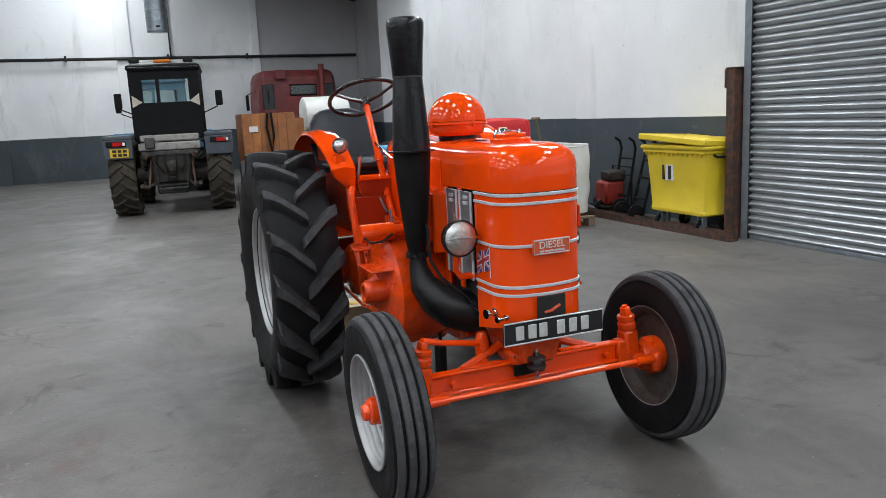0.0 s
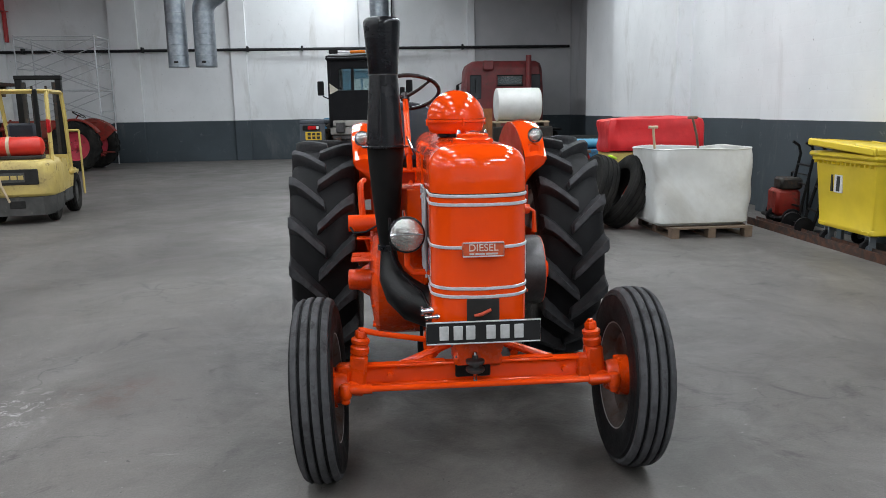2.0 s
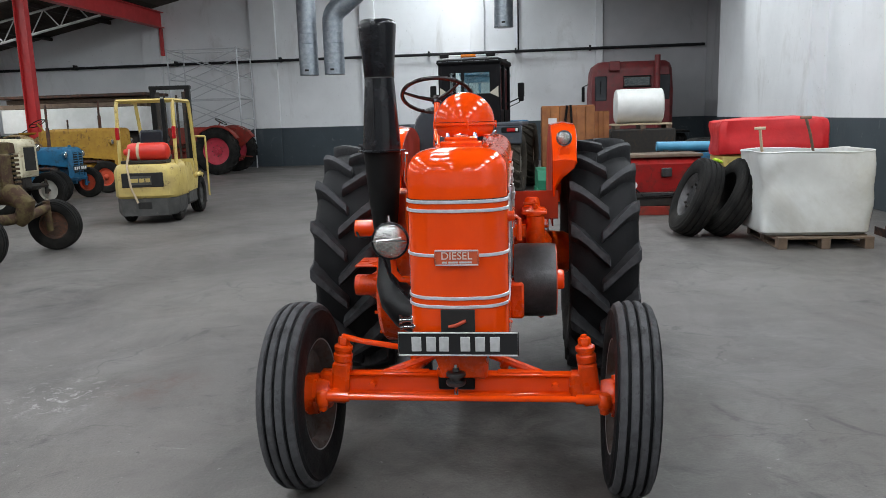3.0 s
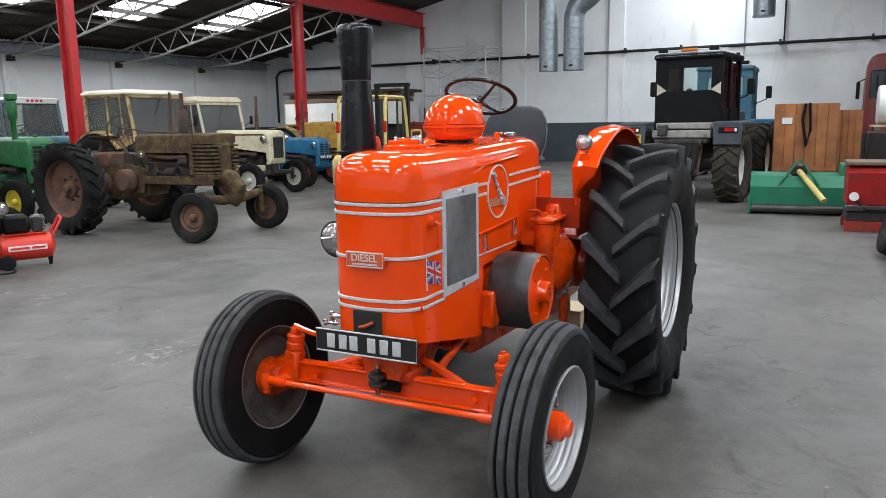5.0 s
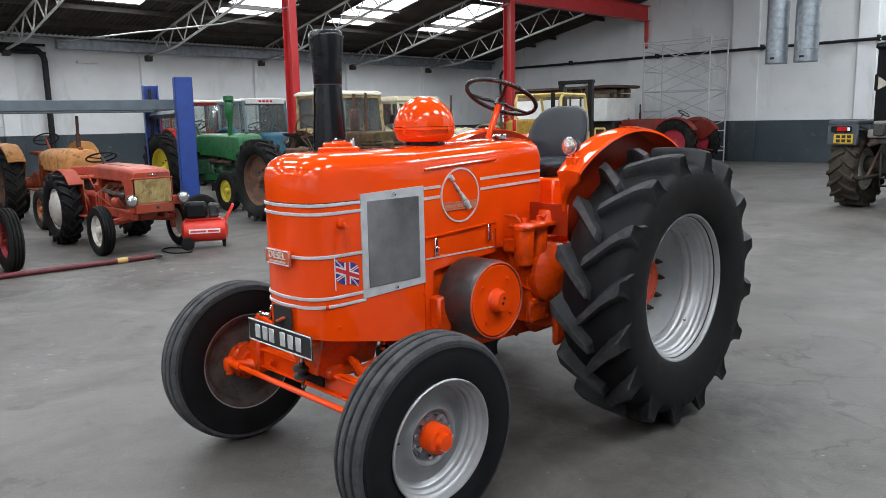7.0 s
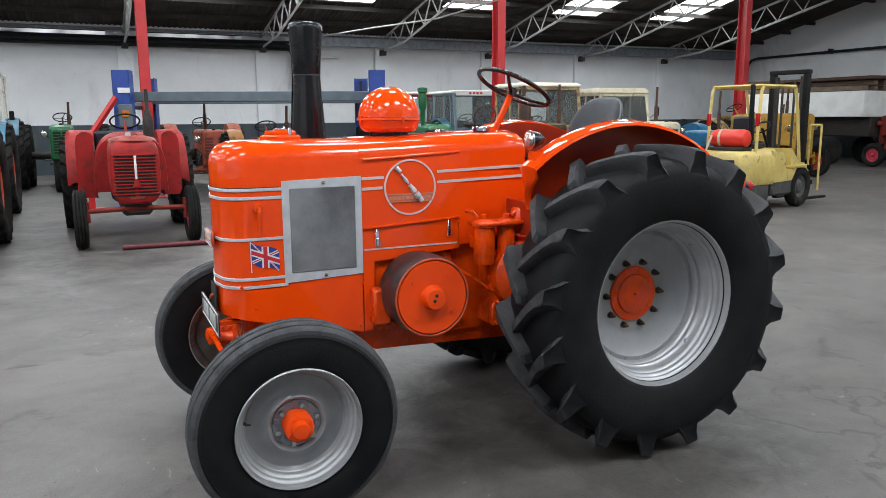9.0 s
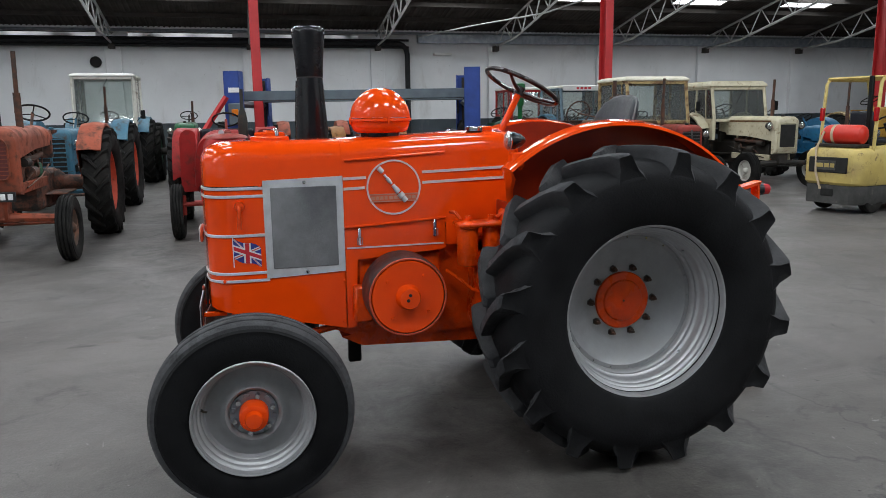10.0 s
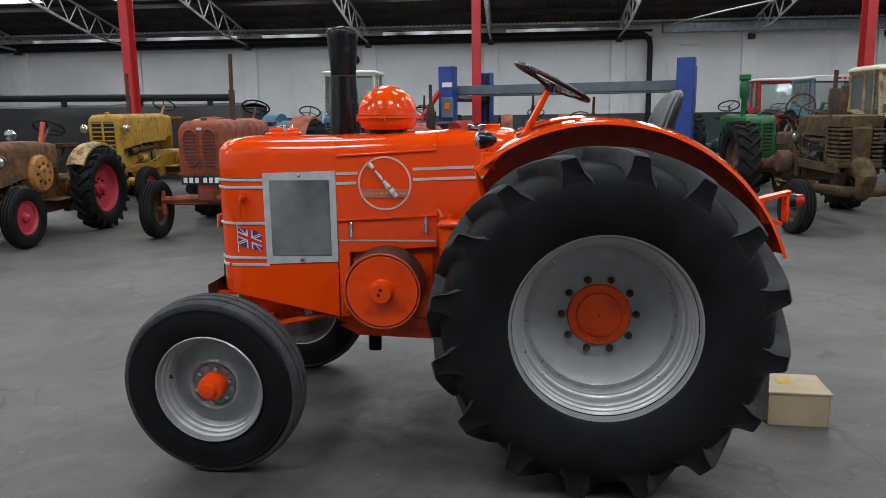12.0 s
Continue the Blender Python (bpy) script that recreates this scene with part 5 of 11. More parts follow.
part("dome_pan", H().lathe([(0.148, 1.556), (0.146, 1.535), (0.138, 1.512), (0.122, 1.500), (0.10, 1.497)], (1.562, 3.47, 0), "z", 48), ORANGE, ac)
part("dome_neck", H().lathe([(0.098, 1.50), (0.098, 1.482)], (1.562, 3.47, 0), "z", 32), BLACK_GLOSS, ac)
for a in (0.2, 1.8, 3.3, 4.8):
    part("dome_clip", H().box(-0.006, 0.006, 0.150, 0.160, 1.54, 1.575, 0.002, Matrix.Translation((1.562, 3.47, 0)) @ Matrix.Rotation(a, 4, "Z")), ORANGE, ac)
for x, y in ((1.66, 3.93), (1.60, 4.0)):
    part("tank_cap", H().lathe([(0.045, 1.50), (0.045, 1.516), (0.04, 1.52), (0.0, 1.522)], (x, y, 0), "z", 24), CHROME if y < 3.95 else ORANGE, T, "fuel filler cap")

# exhaust stack
STACK_BLACK = mat("heat_dulled_black_paint", (0.004, 0.004, 0.0045), (0.008, 0.008, 0.0085), 9, (0.3, 0.5), bump=0.25, bscale=30, spec=0.3)
MX, MY = 1.192, 3.165
st = part("exhaust_silencer", H().lathe([(0.036, 0.93), (0.050, 1.02), (0.070, 1.20), (0.087, 1.42), (0.088, 1.446)], (MX, MY, 0), "z", 32), BLACK_MATT, T, "tall tapered black exhaust stack")
part("stack_flange", H().lathe([(0.085, 1.444), (0.112, 1.446), (0.113, 1.452), (0.088, 1.456)], (MX, MY, 0), "z", 40), BLACK_GLOSS, st)
part("stack_barrel", H().lathe([(0.089, 1.456), (0.088, 1.48), (0.079, 1.62), (0.069, 1.77), (0.068, 1.784)], (MX, MY, 0), "z", 32), BLACK_GLOSS, st, "glossy black silencer barrel")
part("stack_seam", H().tube([(MX - 0.02, MY - 0.087, 1.47), (MX - 0.018, MY - 0.07, 1.77)], 0.004, 6), BLACK_GLOSS, st)
part("outlet_cone", H().lathe([(0.069, 1.786), (0.070, 1.79), (0.074, 1.86), (0.086, 2.0), (0.087, 2.022), (0.082, 2.036), (0.070, 2.045), (0.0, 2.047)], (MX, MY, 0), "z", 32), BLACK_GLOSS, st, "flared black stack outlet")
part("stack_joint", H().lathe([(0.066, 1.781), (0.0705, 1.783), (0.0705, 1.787), (0.066, 1.789)], (MX, MY, 0), "z", 32, caps=False), STEEL, st)
part("downpipe", H().tube([(MX, MY, 0.97), (MX + 0.002, MY - 0.005, 0.89), (1.205, 3.14, 0.82), (1.245, 3.095, 0.755), (1.31, 3.05, 0.705), (1.38, 3.02, 0.685), (1.45, 3.0, 0.68)], [0.038, 0.046, 0.066, 0.086, 0.097, 0.098, 0.092], 18), STACK_BLACK, st, "glossy black exhaust elbow")
part("pipe_clamp", H().lathe([(0.040, 0.945), (0.053, 0.948), (0.053, 0.972), (0.042, 0.975)], (MX, MY, 0), "z", 24, caps=False), BLACK_GLOSS, st)
for dx in (-0.035, 0.035):
    part("clamp_bolt", H().cyl((MX + dx, MY - 0.075, 0.96), (MX + dx, MY - 0.03, 0.96), 0.007, None, 6), BLACK_GLOSS, st)
part("fuel_pipe", H().tube([(1.20, 3.04, 1.12), (1.205, 3.03, 0.95), (1.24, 2.99, 0.87), (1.34, 2.93, 0.78), (1.38, 2.88, 0.70)], 0.007, 8), BLACK_GLOSS, T)

# head lamp
hl = part("headlamp", H().lathe([(0.02, 2.915), (0.05, 2.905), (0.072, 2.88), (0.082, 2.845), (0.083, 2.825), (0.076, 2.822)], (1.273, 0, 1.072), "y", 36), BLACK_GLOSS, T, "round black headlamp with clear lens")
part("lens", H().lathe([(0.076, 2.824), (0.065, 2.812), (0.04, 2.804), (0.0, 2.801)], (1.273, 0, 1.072), "y", 36), LENS, hl, "clear ribbed glass lens")
part("lamp_bar", H().tube([(1.20, 2.801, 1.075), (1.273, 2.796, 1.08), (1.345, 2.801, 1.075)], [0.003, 0.006, 0.003], 6), CHROME, hl)
part("lamp_stud", H().cyl((1.265, 2.86, 1.15), (1.262, 2.86, 1.18), 0.008, 0.006, 8), CHROME, hl)
part("lamp_bracket", H().tube([(1.273, 2.88, 1.0), (1.273, 2.90, 0.92), (1.30, 2.91, 0.885), (1.38, 2.91, 0.88)], [0.014, 0.014, 0.016, 0.016], 10), ORANGE, hl)
for x0, y0, z0, r0 in ((1.373, 2.715, 0.752, 0.021), (1.388, 2.640, 0.742, 0.014)):
    k = part("drain_plug", H().tube([(x0 + 0.01, y0, z0), (x0 - 0.042, y0 - 0.012, z0)], r0 * 0.55, 14), CHROME, T, "small chrome drain plug")
    part("plug_flange", H().tube([(x0 - 0.042, y0 - 0.012, z0), (x0 - 0.052, y0 - 0.014, z0)], r0, 18), CHROME, k)
    part("plug_collar", H().tube([(x0 + 0.004, y0, z0), (x0 - 0.006, y0 - 0.002, z0)], r0 * 0.9, 16), CHROME, k)

# number plate
np_ = part("number_plate", H().box(1.334, 1.828, 2.566, 2.573, 0.636, 0.738, 0.004), PLATE_BLACK, T, "black number plate with silver characters")
part("plate_rim", H().tube([(1.338, 2.565, 0.640), (1.824, 2.565, 0.640), (1.824, 2.565, 0.734), (1.338, 2.565, 0.734)], 0.0035, 6, closed=True), PLATE_SILVER, np_)
for x in (1.392, 1.452, 1.505, 1.592, 1.652, 1.712):
    part("plate_bar", H().box(x, x + 0.04, 2.562, 2.5665, 0.656, 0.718, 0.003), PLATE_SILVER, np_)
for x in (1.44, 1.70):
    part("plate_stay", H().box(x, x + 0.03, 2.573, 2.68, 0.66, 0.68, 0.003), ORANGE, np_)

# --- front axle ---
ax = part("front_axle", H().box(1.05, 2.11, 2.765, 2.815, 0.478, 0.492, 0.004).box(1.05, 2.11, 2.765, 2.815, 0.390, 0.404, 0.004).box(1.05, 2.11, 2.783, 2.797, 0.40, 0.48), ORANGE, T, "orange I-section front axle beam")
for s in (-1, 1):
    x = HX + s * 0.552
    lean = Matrix.Translation((x, 2.787, 0.40)) @ Matrix.Rotation(radians(-s * 6.5), 4, "Y") @ Matrix.Translation((-x, -2.787, -0.40))
    k = part("king_pin", H().box(x - 0.040, x + 0.040, 2.747, 2.827, 0.352, 0.545, 0.014, lean), ORANGE_CAST, T, "orange kingpin housing")

    def upright(name, prof, n=20, dx=0.0):
        g = G().lathe(prof, (x + dx, 2.787, 0), "z", n)
        g.v = [tuple(lean @ Vector(p)) for p in g.v]
        g.v = [(p[0] - HX, p[1] - HY, p[2]) for p in g.v]
        return part(name, g, ORANGE_CAST, k)

    upright("pin_neck", [(0.034, 0.54), (0.042, 0.548), (0.043, 0.575), (0.037, 0.582), (0.037, 0.592), (0.042, 0.597), (0.042, 0.612), (0.034, 0.618), (0.0, 0.62)])
    upright("pin_nut", [(0.024, 0.618), (0.028, 0.622), (0.028, 0.646), (0.024, 0.652), (0.014, 0.653), (0.013, 0.664), (0.0, 0.666)], 6)
    part("stub_axle", H().tube([(x, 2.787, 0.40), (x + s * 0.06, 2.784, 0.395), (x + s * 0.15, 2.778, 0.39)], [0.044, 0.040, 0.034], 14), ORANGE_CAST, k)
    part("stub_flange", H().tube([(x + s * 0.040, 2.785, 0.397), (x + s * 0.058, 2.784, 0.396)], 0.058, 18), ORANGE_CAST, k)
    part("steering_arm", H().tube([(x + s * 0.01, 2.775, 0.395), (x + s * 0.035, 2.72, 0.398), (x + s * 0.045, 2.64, 0.410)], [0.038, 0.028, 0.022], 10), ORANGE_CAST, k)
    part("ball_joint", H().lathe([(0.016, 0.365), (0.020, 0.370), (0.020, 0.385), (0.026, 0.392), (0.030, 0.412), (0.028, 0.440), (0.022, 0.452), (0.010, 0.456), (0.0, 0.457)], (x + s * 0.045, 2.64, 0), "z", 16), ORANGE_CAST, k)
    part("axle_bolt", H().cyl((HX + s * 0.40, 2.765, 0.44), (HX + s * 0.40, 2.745, 0.44), 0.017, 0.014, 8), ORANGE, ax)
    part("axle_gusset", H().box(x - 0.09, x + 0.03, 2.758, 2.822, 0.384, 0.498, 0.012), ORANGE_CAST, ax)
    part("axle_pad", H().box(HX + s * 0.25 - 0.10, HX + s * 0.25 + 0.10, 2.772, 2.808, 0.492, 0.500, 0.003), ORANGE, ax)
tr = part("tie_rod", H().cyl((1.02, 2.64, 0.428), (2.15, 2.64, 0.428), 0.0135, None, 12), ORANGE, T, "orange track rod")
for a, b in ((0.985, 1.10), (2.06, 2.175)):
    part("rod_end", H().cyl((a, 2.64, 0.428), (b, 2.64, 0.428), 0.021, None, 12), ORANGE, tr)
part("drag_link", H().tube([(1.05, 2.78, 0.655), (1.14, 2.79, 0.63), (1.36, 2.85, 0.575)], [0.015, 0.013, 0.014], 8), ORANGE, T, "orange drag link")
part("drop_arm", H().lathe([(0.03, 0.50), (0.034, 0.56), (0.03, 0.60), (0.02, 0.625), (0.0, 0.628)], (1.37, 2.86, 0), "z", 14), ORANGE_CAST, T)
for a, b in (((1.35, 2.80, 0.49), (1.47, 3.05, 0.53)), ((1.95, 2.80, 0.47), (1.70, 2.86, 0.55)), ((1.21, 2.80, 0.47), (1.46, 2.86, 0.55))):
    part("radius_arm", H().tube([a, b], 0.02, 8), ORANGE_CAST, T)
part("front_bolster", H().prism([(1.43, 0.70), (1.73, 0.70), (1.66, 0.50), (1.50, 0.50)], "y", 2.70, 3.02), ORANGE_CAST, T)
part("bolster_foot", H().box(1.47, 1.69, 2.74, 2.92, 0.47, 0.53, 0.015), ORANGE_CAST, T)
tw = part("tow_bracket", H().box(1.475, 1.635, 2.745, 2.762, 0.425, 0.525, 0.006), BLACK_MATT, T, "black towing bracket")
part("tow_jaw", H().lathe([(0.038, 0.47), (0.042, 0.476), (0.042, 0.486), (0.022, 0.49), (0.022, 0.505), (0.042, 0.51), (0.042, 0.522), (0.035, 0.528), (0.015, 0.53), (0.012, 0.545), (0.0, 0.547)], (1.558, 2.69, 0), "z", 24), STEEL, tw, "steel towing jaw with pin")
part("tow_pin", H().cyl((1.558, 2.69, 0.425), (1.558, 2.69, 0.56), 0.009, None, 10), CHROME, tw)

# --- engine and transmission ---
part("engine_block", H().prism([(3.16, 0.56), (3.30, 0.50), (4.08, 0.50), (4.08, 1.03), (3.2, 1.03)], "x", 1.43, 1.74), ORANGE_CAST, T, "orange cast engine block")
part("sump_sheet", H().prism([(2.9, 0.66), (3.25, 0.54), (3.25, 0.62), (2.9, 0.7)], "x", 1.45, 1.72), ORANGE_CAST, T)
fw = part("flywheel_cover", H().lathe([(0.0, 1.02), (0.05, 1.02), (0.09, 1.085), (0.27, 1.115), (0.29, 1.135), (0.29, 1.40), (0.27, 1.43), (0.0, 1.43)], (0, 3.52, 0.72), "x", 44, caps=False), ORANGE_CAST, T, "orange round flywheel cover")
part("flywheel_boss", H().lathe([(0.036, 1.10), (0.036, 0.985), (0.040, 0.980), (0.052, 0.982), (0.055, 0.99), (0.055, 1.12)], (0, 3.40, 0.75), "x", 28, caps=False), ORANGE_CAST, fw)
part("boss_shaft", H().cyl((1.02, 3.40, 0.75), (1.10, 3.40, 0.75), 0.022, None, 14), DARKGREASE, fw)
for k in range(9):
    a = 2 * math.pi * k / 9
    part("cover_bolt", H().cyl((1.118, 3.52 + 0.255 * math.cos(a), 0.72 + 0.255 * math.sin(a)), (1.098, 3.52 + 0.255 * math.cos(a), 0.72 + 0.255 * math.sin(a)), 0.010, 0.009, 6), ORANGE_CAST, fw)
part("cover_rib", H().torus((1.112, 3.52, 0.72), 0.215, 0.008, (1, 0, 0), 48, 6), ORANGE_CAST, fw)
pl = part("belt_pulley", H().lathe([(0.155, 1.80), (0.184, 1.80), (0.190, 1.83), (0.190, 1.985), (0.184, 2.012), (0.176, 2.012), (0.174, 1.99), (0.165, 1.985)], (0, 3.497, 0.752), "x", 56, caps=False), STEEL, T, "bare steel belt pulley rim")
pf = part("pulley_face", H().lathe([(0.175, 1.99), (0.172, 2.010), (0.168, 2.014), (0.150, 2.012), (0.06, 2.008), (0.054, 2.015), (0.052, 2.045), (0.046, 2.056), (0.0, 2.058)], (0, 3.497, 0.752), "x", 48), ORANGE, T, "orange pulley face")
part("pulley_lip", H().torus((2.012, 3.497, 0.752), 0.180, 0.005, (1, 0, 0), 56, 6), RIM_ORANGE, pl)
bolts(pf, "pulley_bolt", 2.01, 0.122, 4, 0.009, ORANGE, (3.497 - HY, 0.752), 0.9, 0.01)
for o in pf.children:
    o.matrix_basis = pose(-HX, 0, 0)
for z in (0.018, -0.006):
    part("boss_hole", H().cyl((2.0572, 3.49 + z * 0.4, 0.752 + z), (2.0592, 3.49 + z * 0.4, 0.752 + z), 0.008, None, 10), DARK, pf)
part("pulley_shaft", H().cyl((1.72, 3.497, 0.752), (1.84, 3.497, 0.752), 0.10, 0.12, 24), ORANGE_CAST, T)
part("crankcase_door", H().box(1.735, 1.76, 3.30, 3.72, 0.55, 0.92, 0.02), ORANGE_CAST, T)
gb = part("gearbox", H().box(1.36, 1.80, 4.06, 4.86, 0.42, 1.0, 0.04), ORANGE_CAST, T, "orange cast gearbox")
part("gearbox_side", H().prism([(3.85, 0.56), (4.0, 0.50), (4.25, 0.50), (4.3, 0.62), (4.2, 0.98), (3.86, 0.98)], "x", 1.78, 1.90), ORANGE_CAST, gb)
part("gearbox_side", H().prism([(3.86, 0.56), (4.0, 0.48), (4.25, 0.48), (4.3, 0.62), (4.22, 0.96), (3.92, 0.96)], "x", 1.29, 1.38), ORANGE_CAST, gb)
bd = part("brake_housing", H().lathe([(0.0, 1.09), (0.10, 1.092), (0.14, 1.105), (0.155, 1.13), (0.155, 1.19), (0.172, 1.195), (0.172, 1.22), (0.15, 1.23), (0.14, 1.30)], (0, 4.06, 0.74), "x", 32, caps=False), ORANGE_CAST, gb, "round orange brake housing")
for k in range(8):
    a = 2 * math.pi * k / 8 + 0.2
    part("housing_bolt", H().cyl((1.196, 4.06 + 0.163 * math.cos(a), 0.74 + 0.163 * math.sin(a)), (1.178, 4.06 + 0.163 * math.cos(a), 0.74 + 0.163 * math.sin(a)), 0.010, 0.009, 6), ORANGE_CAST, bd)
for k in range(5):
    part("case_rib", H().box(1.30, 1.352, 3.84 + 0.06 * k, 3.852 + 0.06 * k, 0.98, 1.05, 0.003), ORANGE_CAST, gb)
part("brake_rod", H().tube([(1.10, 3.58, 0.60), (1.09, 3.80, 0.585), (1.10, 4.22, 0.60)], 0.009, 8), ORANGE_CAST, gb)
part("pedal_arm", H().tube([(1.14, 3.90, 0.66), (1.10, 3.78, 0.80), (1.07, 3.70, 0.92)], [0.016, 0.014, 0.013], 8), ORANGE_CAST, gb)
part("brake_pedal", H().box(1.02, 1.12, 3.655, 3.715, 0.915, 0.927, 0.004), ORANGE_CAST, gb, "orange foot pedal")
part("governor_link", H().tube([(1.16, 3.42, 1.08), (1.20, 3.55, 1.13), (1.24, 3.74, 1.10), (1.26, 3.90, 1.16)], 0.007, 6), STEEL, gb)
for x, y0, y1, z in ((1.345, 3.30, 3.70, 1.00), (1.33, 3.34, 3.66, 0.93)):
    part("injector_pipe", H().tube([(x, y0, z), (x - 0.04, (y0 + y1) / 2, z + 0.05), (x - 0.01, y1, z + 0.02)], 0.007, 6), BLACK_MATT, gb)
part("pump_body", H().lathe([(0.02, 3.50), (0.045, 3.505), (0.05, 3.56), (0.04, 3.60), (0.02, 3.62)], (1.22, 0, 1.03), "y", 18), ORANGE_CAST, gb)
part("pump_cap", H().lathe([(0.024, 1.06), (0.026, 1.09), (0.012, 1.10), (0.0, 1.102)], (1.24, 3.40, 0), "z", 6), ORANGE_CAST, gb)
part("clutch_cover", H().lathe([(0.0, 2.02), (0.08, 2.015), (0.13, 1.98), (0.16, 1.95), (0.17, 1.80), (0.0, 1.80)], (0, 4.02, 0.80), "x", 32, caps=False), ORANGE_CAST, gb)
for y, z in ((3.90, 0.66), (3.98, 0.60), (4.07, 0.64), (4.12, 0.72), (3.9, 0.9), (4.1, 0.93)):
    part("case_bolt", H().cyl((1.90, y, z), (1.925, y, z), 0.016, 0.014, 6), ORANGE_CAST, gb)
part("rear_axle_case", H().lathe([(0.10, 0.98), (0.14, 1.05), (0.15, 1.3), (0.19, 1.38), (0.19, 1.78), (0.15, 1.86), (0.14, 2.1), (0.10, 2.18)], (0, 4.486, 0.715), "x", 28), ORANGE_CAST, T, "orange rear axle casing")
part("brake_arm", H().box(1.93, 1.97, 4.02, 4.12, 0.40, 0.60, 0.012), ORANGE_CAST, T)
cp = part("inspection_cover", H().box(1.898, 1.914, 3.86, 4.02, 0.545, 0.66, 0.012), ORANGE_CAST, T, "bolted orange inspection cover")
for y in (3.878, 4.002):
    for z in (0.562, 0.643):
        part("cover_bolt", H().cyl((1.914, y, z), (1.926, y, z), 0.010, 0.009, 6), ORANGE_CAST, cp)
part("oil_line", H().tube([(1.80, 3.74, 0.82), (1.87, 3.77, 0.80), (1.90, 3.84, 0.74), (1.905, 3.95, 0.70)], 0.009, 8), ORANGE_CAST, T)
part("side_ledge", H().box(1.78, 1.85, 3.27, 3.36, 0.60, 0.78, 0.012), ORANGE_CAST, T)
part("belly_plate", H().prism([(3.22, 0.50), (3.32, 0.45), (4.10, 0.42), (4.10, 0.50), (3.30, 0.52)], "x", 1.46, 1.72), ORANGE_CAST, T)
part("axle_strut", H().tube([(1.76, 2.84, 0.50), (1.74, 3.12, 0.555), (1.72, 3.30, 0.58)], [0.020, 0.018, 0.018], 8), ORANGE_CAST, T)
for y, z in ((3.01, 0.60), (3.01, 0.57)):
    part("stay_bolt", H().cyl((1.735, y, z), (1.752, y, z), 0.010, 0.009, 6), ORANGE_CAST, T)
# oil filters on the left
for y, r in ((3.815, 0.052), (3.935, 0.044)):
    f = part("oil_filter", H().lathe([(0.02, 0.86), (r * 0.9, 0.868), (r, 0.885), (r, 1.045), (r + 0.008, 1.05), (r + 0.008, 1.07), (r * 0.8, 1.08), (0.016, 1.084), (0.016, 1.105), (0.0, 1.108)], (1.915, y, 0), "z", 22), ORANGE_CAST, T, "orange oil filter canister")
part("filter_bridge", H().box(1.84, 1.98, 3.76, 4.0, 1.055, 1.075, 0.006), ORANGE_CAST, T)
part("oil_pipe", H().tube([(1.915, 3.96, 1.09), (1.915, 4.02, 1.13), (1.90, 4.08, 1.10)], 0.011, 8).tube([(1.915, 3.78, 1.09), (1.90, 3.76, 1.12), (1.85, 3.75, 1.12)], 0.009, 8), ORANGE_CAST, T)
part("filter_bracket", H().box(1.78, 1.90, 3.80, 4.02, 0.92, 1.0, 0.01), ORANGE_CAST, T)
part("lubricator", H().lathe([(0.05, 1.06), (0.058, 1.07), (0.05, 1.12), (0.042, 1.13), (0.0, 1.132)], (1.90, 4.03, 0), "z", 20), ORANGE_CAST, T)
# right-hand fittings
sm = part("starter", H().cyl((0.99, 3.42, 1.045), (1.16, 3.42, 1.045), 0.044, None, 20), ORANGE, T, "orange starter body")
part("starter_end", H().cyl((1.16, 3.42, 1.045), (1.40, 3.45, 1.03), 0.034, None, 16), ORANGE_CAST, sm)
part("starter_cable", H().tube([(1.0, 3.38, 1.03), (1.02, 3.35, 1.005), (1.08, 3.34, 1.01), (1.14, 3.36, 1.04)], 0.006, 6), BLACK_MATT, sm)
part("side_tray", H().box(1.0, 1.38, 3.30, 3.52, 0.862, 0.872, 0.003), ORANGE_CAST, T)
part("governor_case", H().box(1.10, 1.40, 3.42, 3.62, 0.88, 1.0, 0.02), ORANGE_CAST, T)
part("injector_block", H().box(1.22, 1.38, 3.22, 3.40, 1.0, 1.25, 0.015), ORANGE_CAST, T)
part("cylinder_door", H().box(1.365, 1.375, 3.25, 3.74, 0.95, 1.40, 0.006), ORANGE, T)
part("upright_plate", H().box(1.29, 1.36, 3.17, 3.20, 0.95, 1.24, 0.006), ORANGE, T)
part("hand_lever", H().tube([(1.06, 3.72, 0.95), (1.05, 3.74, 1.15), (1.05, 3.76, 1.22), (1.07, 3.80, 1.235)], [0.02, 0.018, 0.018, 0.016], 8), ORANGE_CAST, T)
part("gear_lever", H().tube([(1.22, 4.1, 1.0), (1.16, 4.0, 1.25), (1.18, 3.98, 1.40)], [0.014, 0.011, 0.011], 8), CHROME, T)
part("floor_plate", H().box(1.0, 2.0, 4.12, 4.75, 0.93, 0.945, 0.004), ORANGE, T)
# shade beside the scuttle is put into the panel's dark red
dp = part("dash_panel", H().box(1.10, 1.37, 4.02, 4.035, 1.03, 1.26, 0.006), RED_DARK, T, "panel beside the scuttle, shade painted dark red")
part("panel_clip", H().box(1.15, 1.19, 4.005, 4.02, 1.10, 1.14, 0.004), STEEL, dp)
part("panel_lip", H().box(1.10, 1.37, 4.012, 4.04, 1.255, 1.268, 0.003), ORANGE, dp)
part("throttle_rod", H().tube([(1.38, 3.70, 1.34), (1.36, 3.98, 1.38), (1.33, 4.16, 1.46)], 0.007, 6), CHROME, dp, "bright throttle rod")
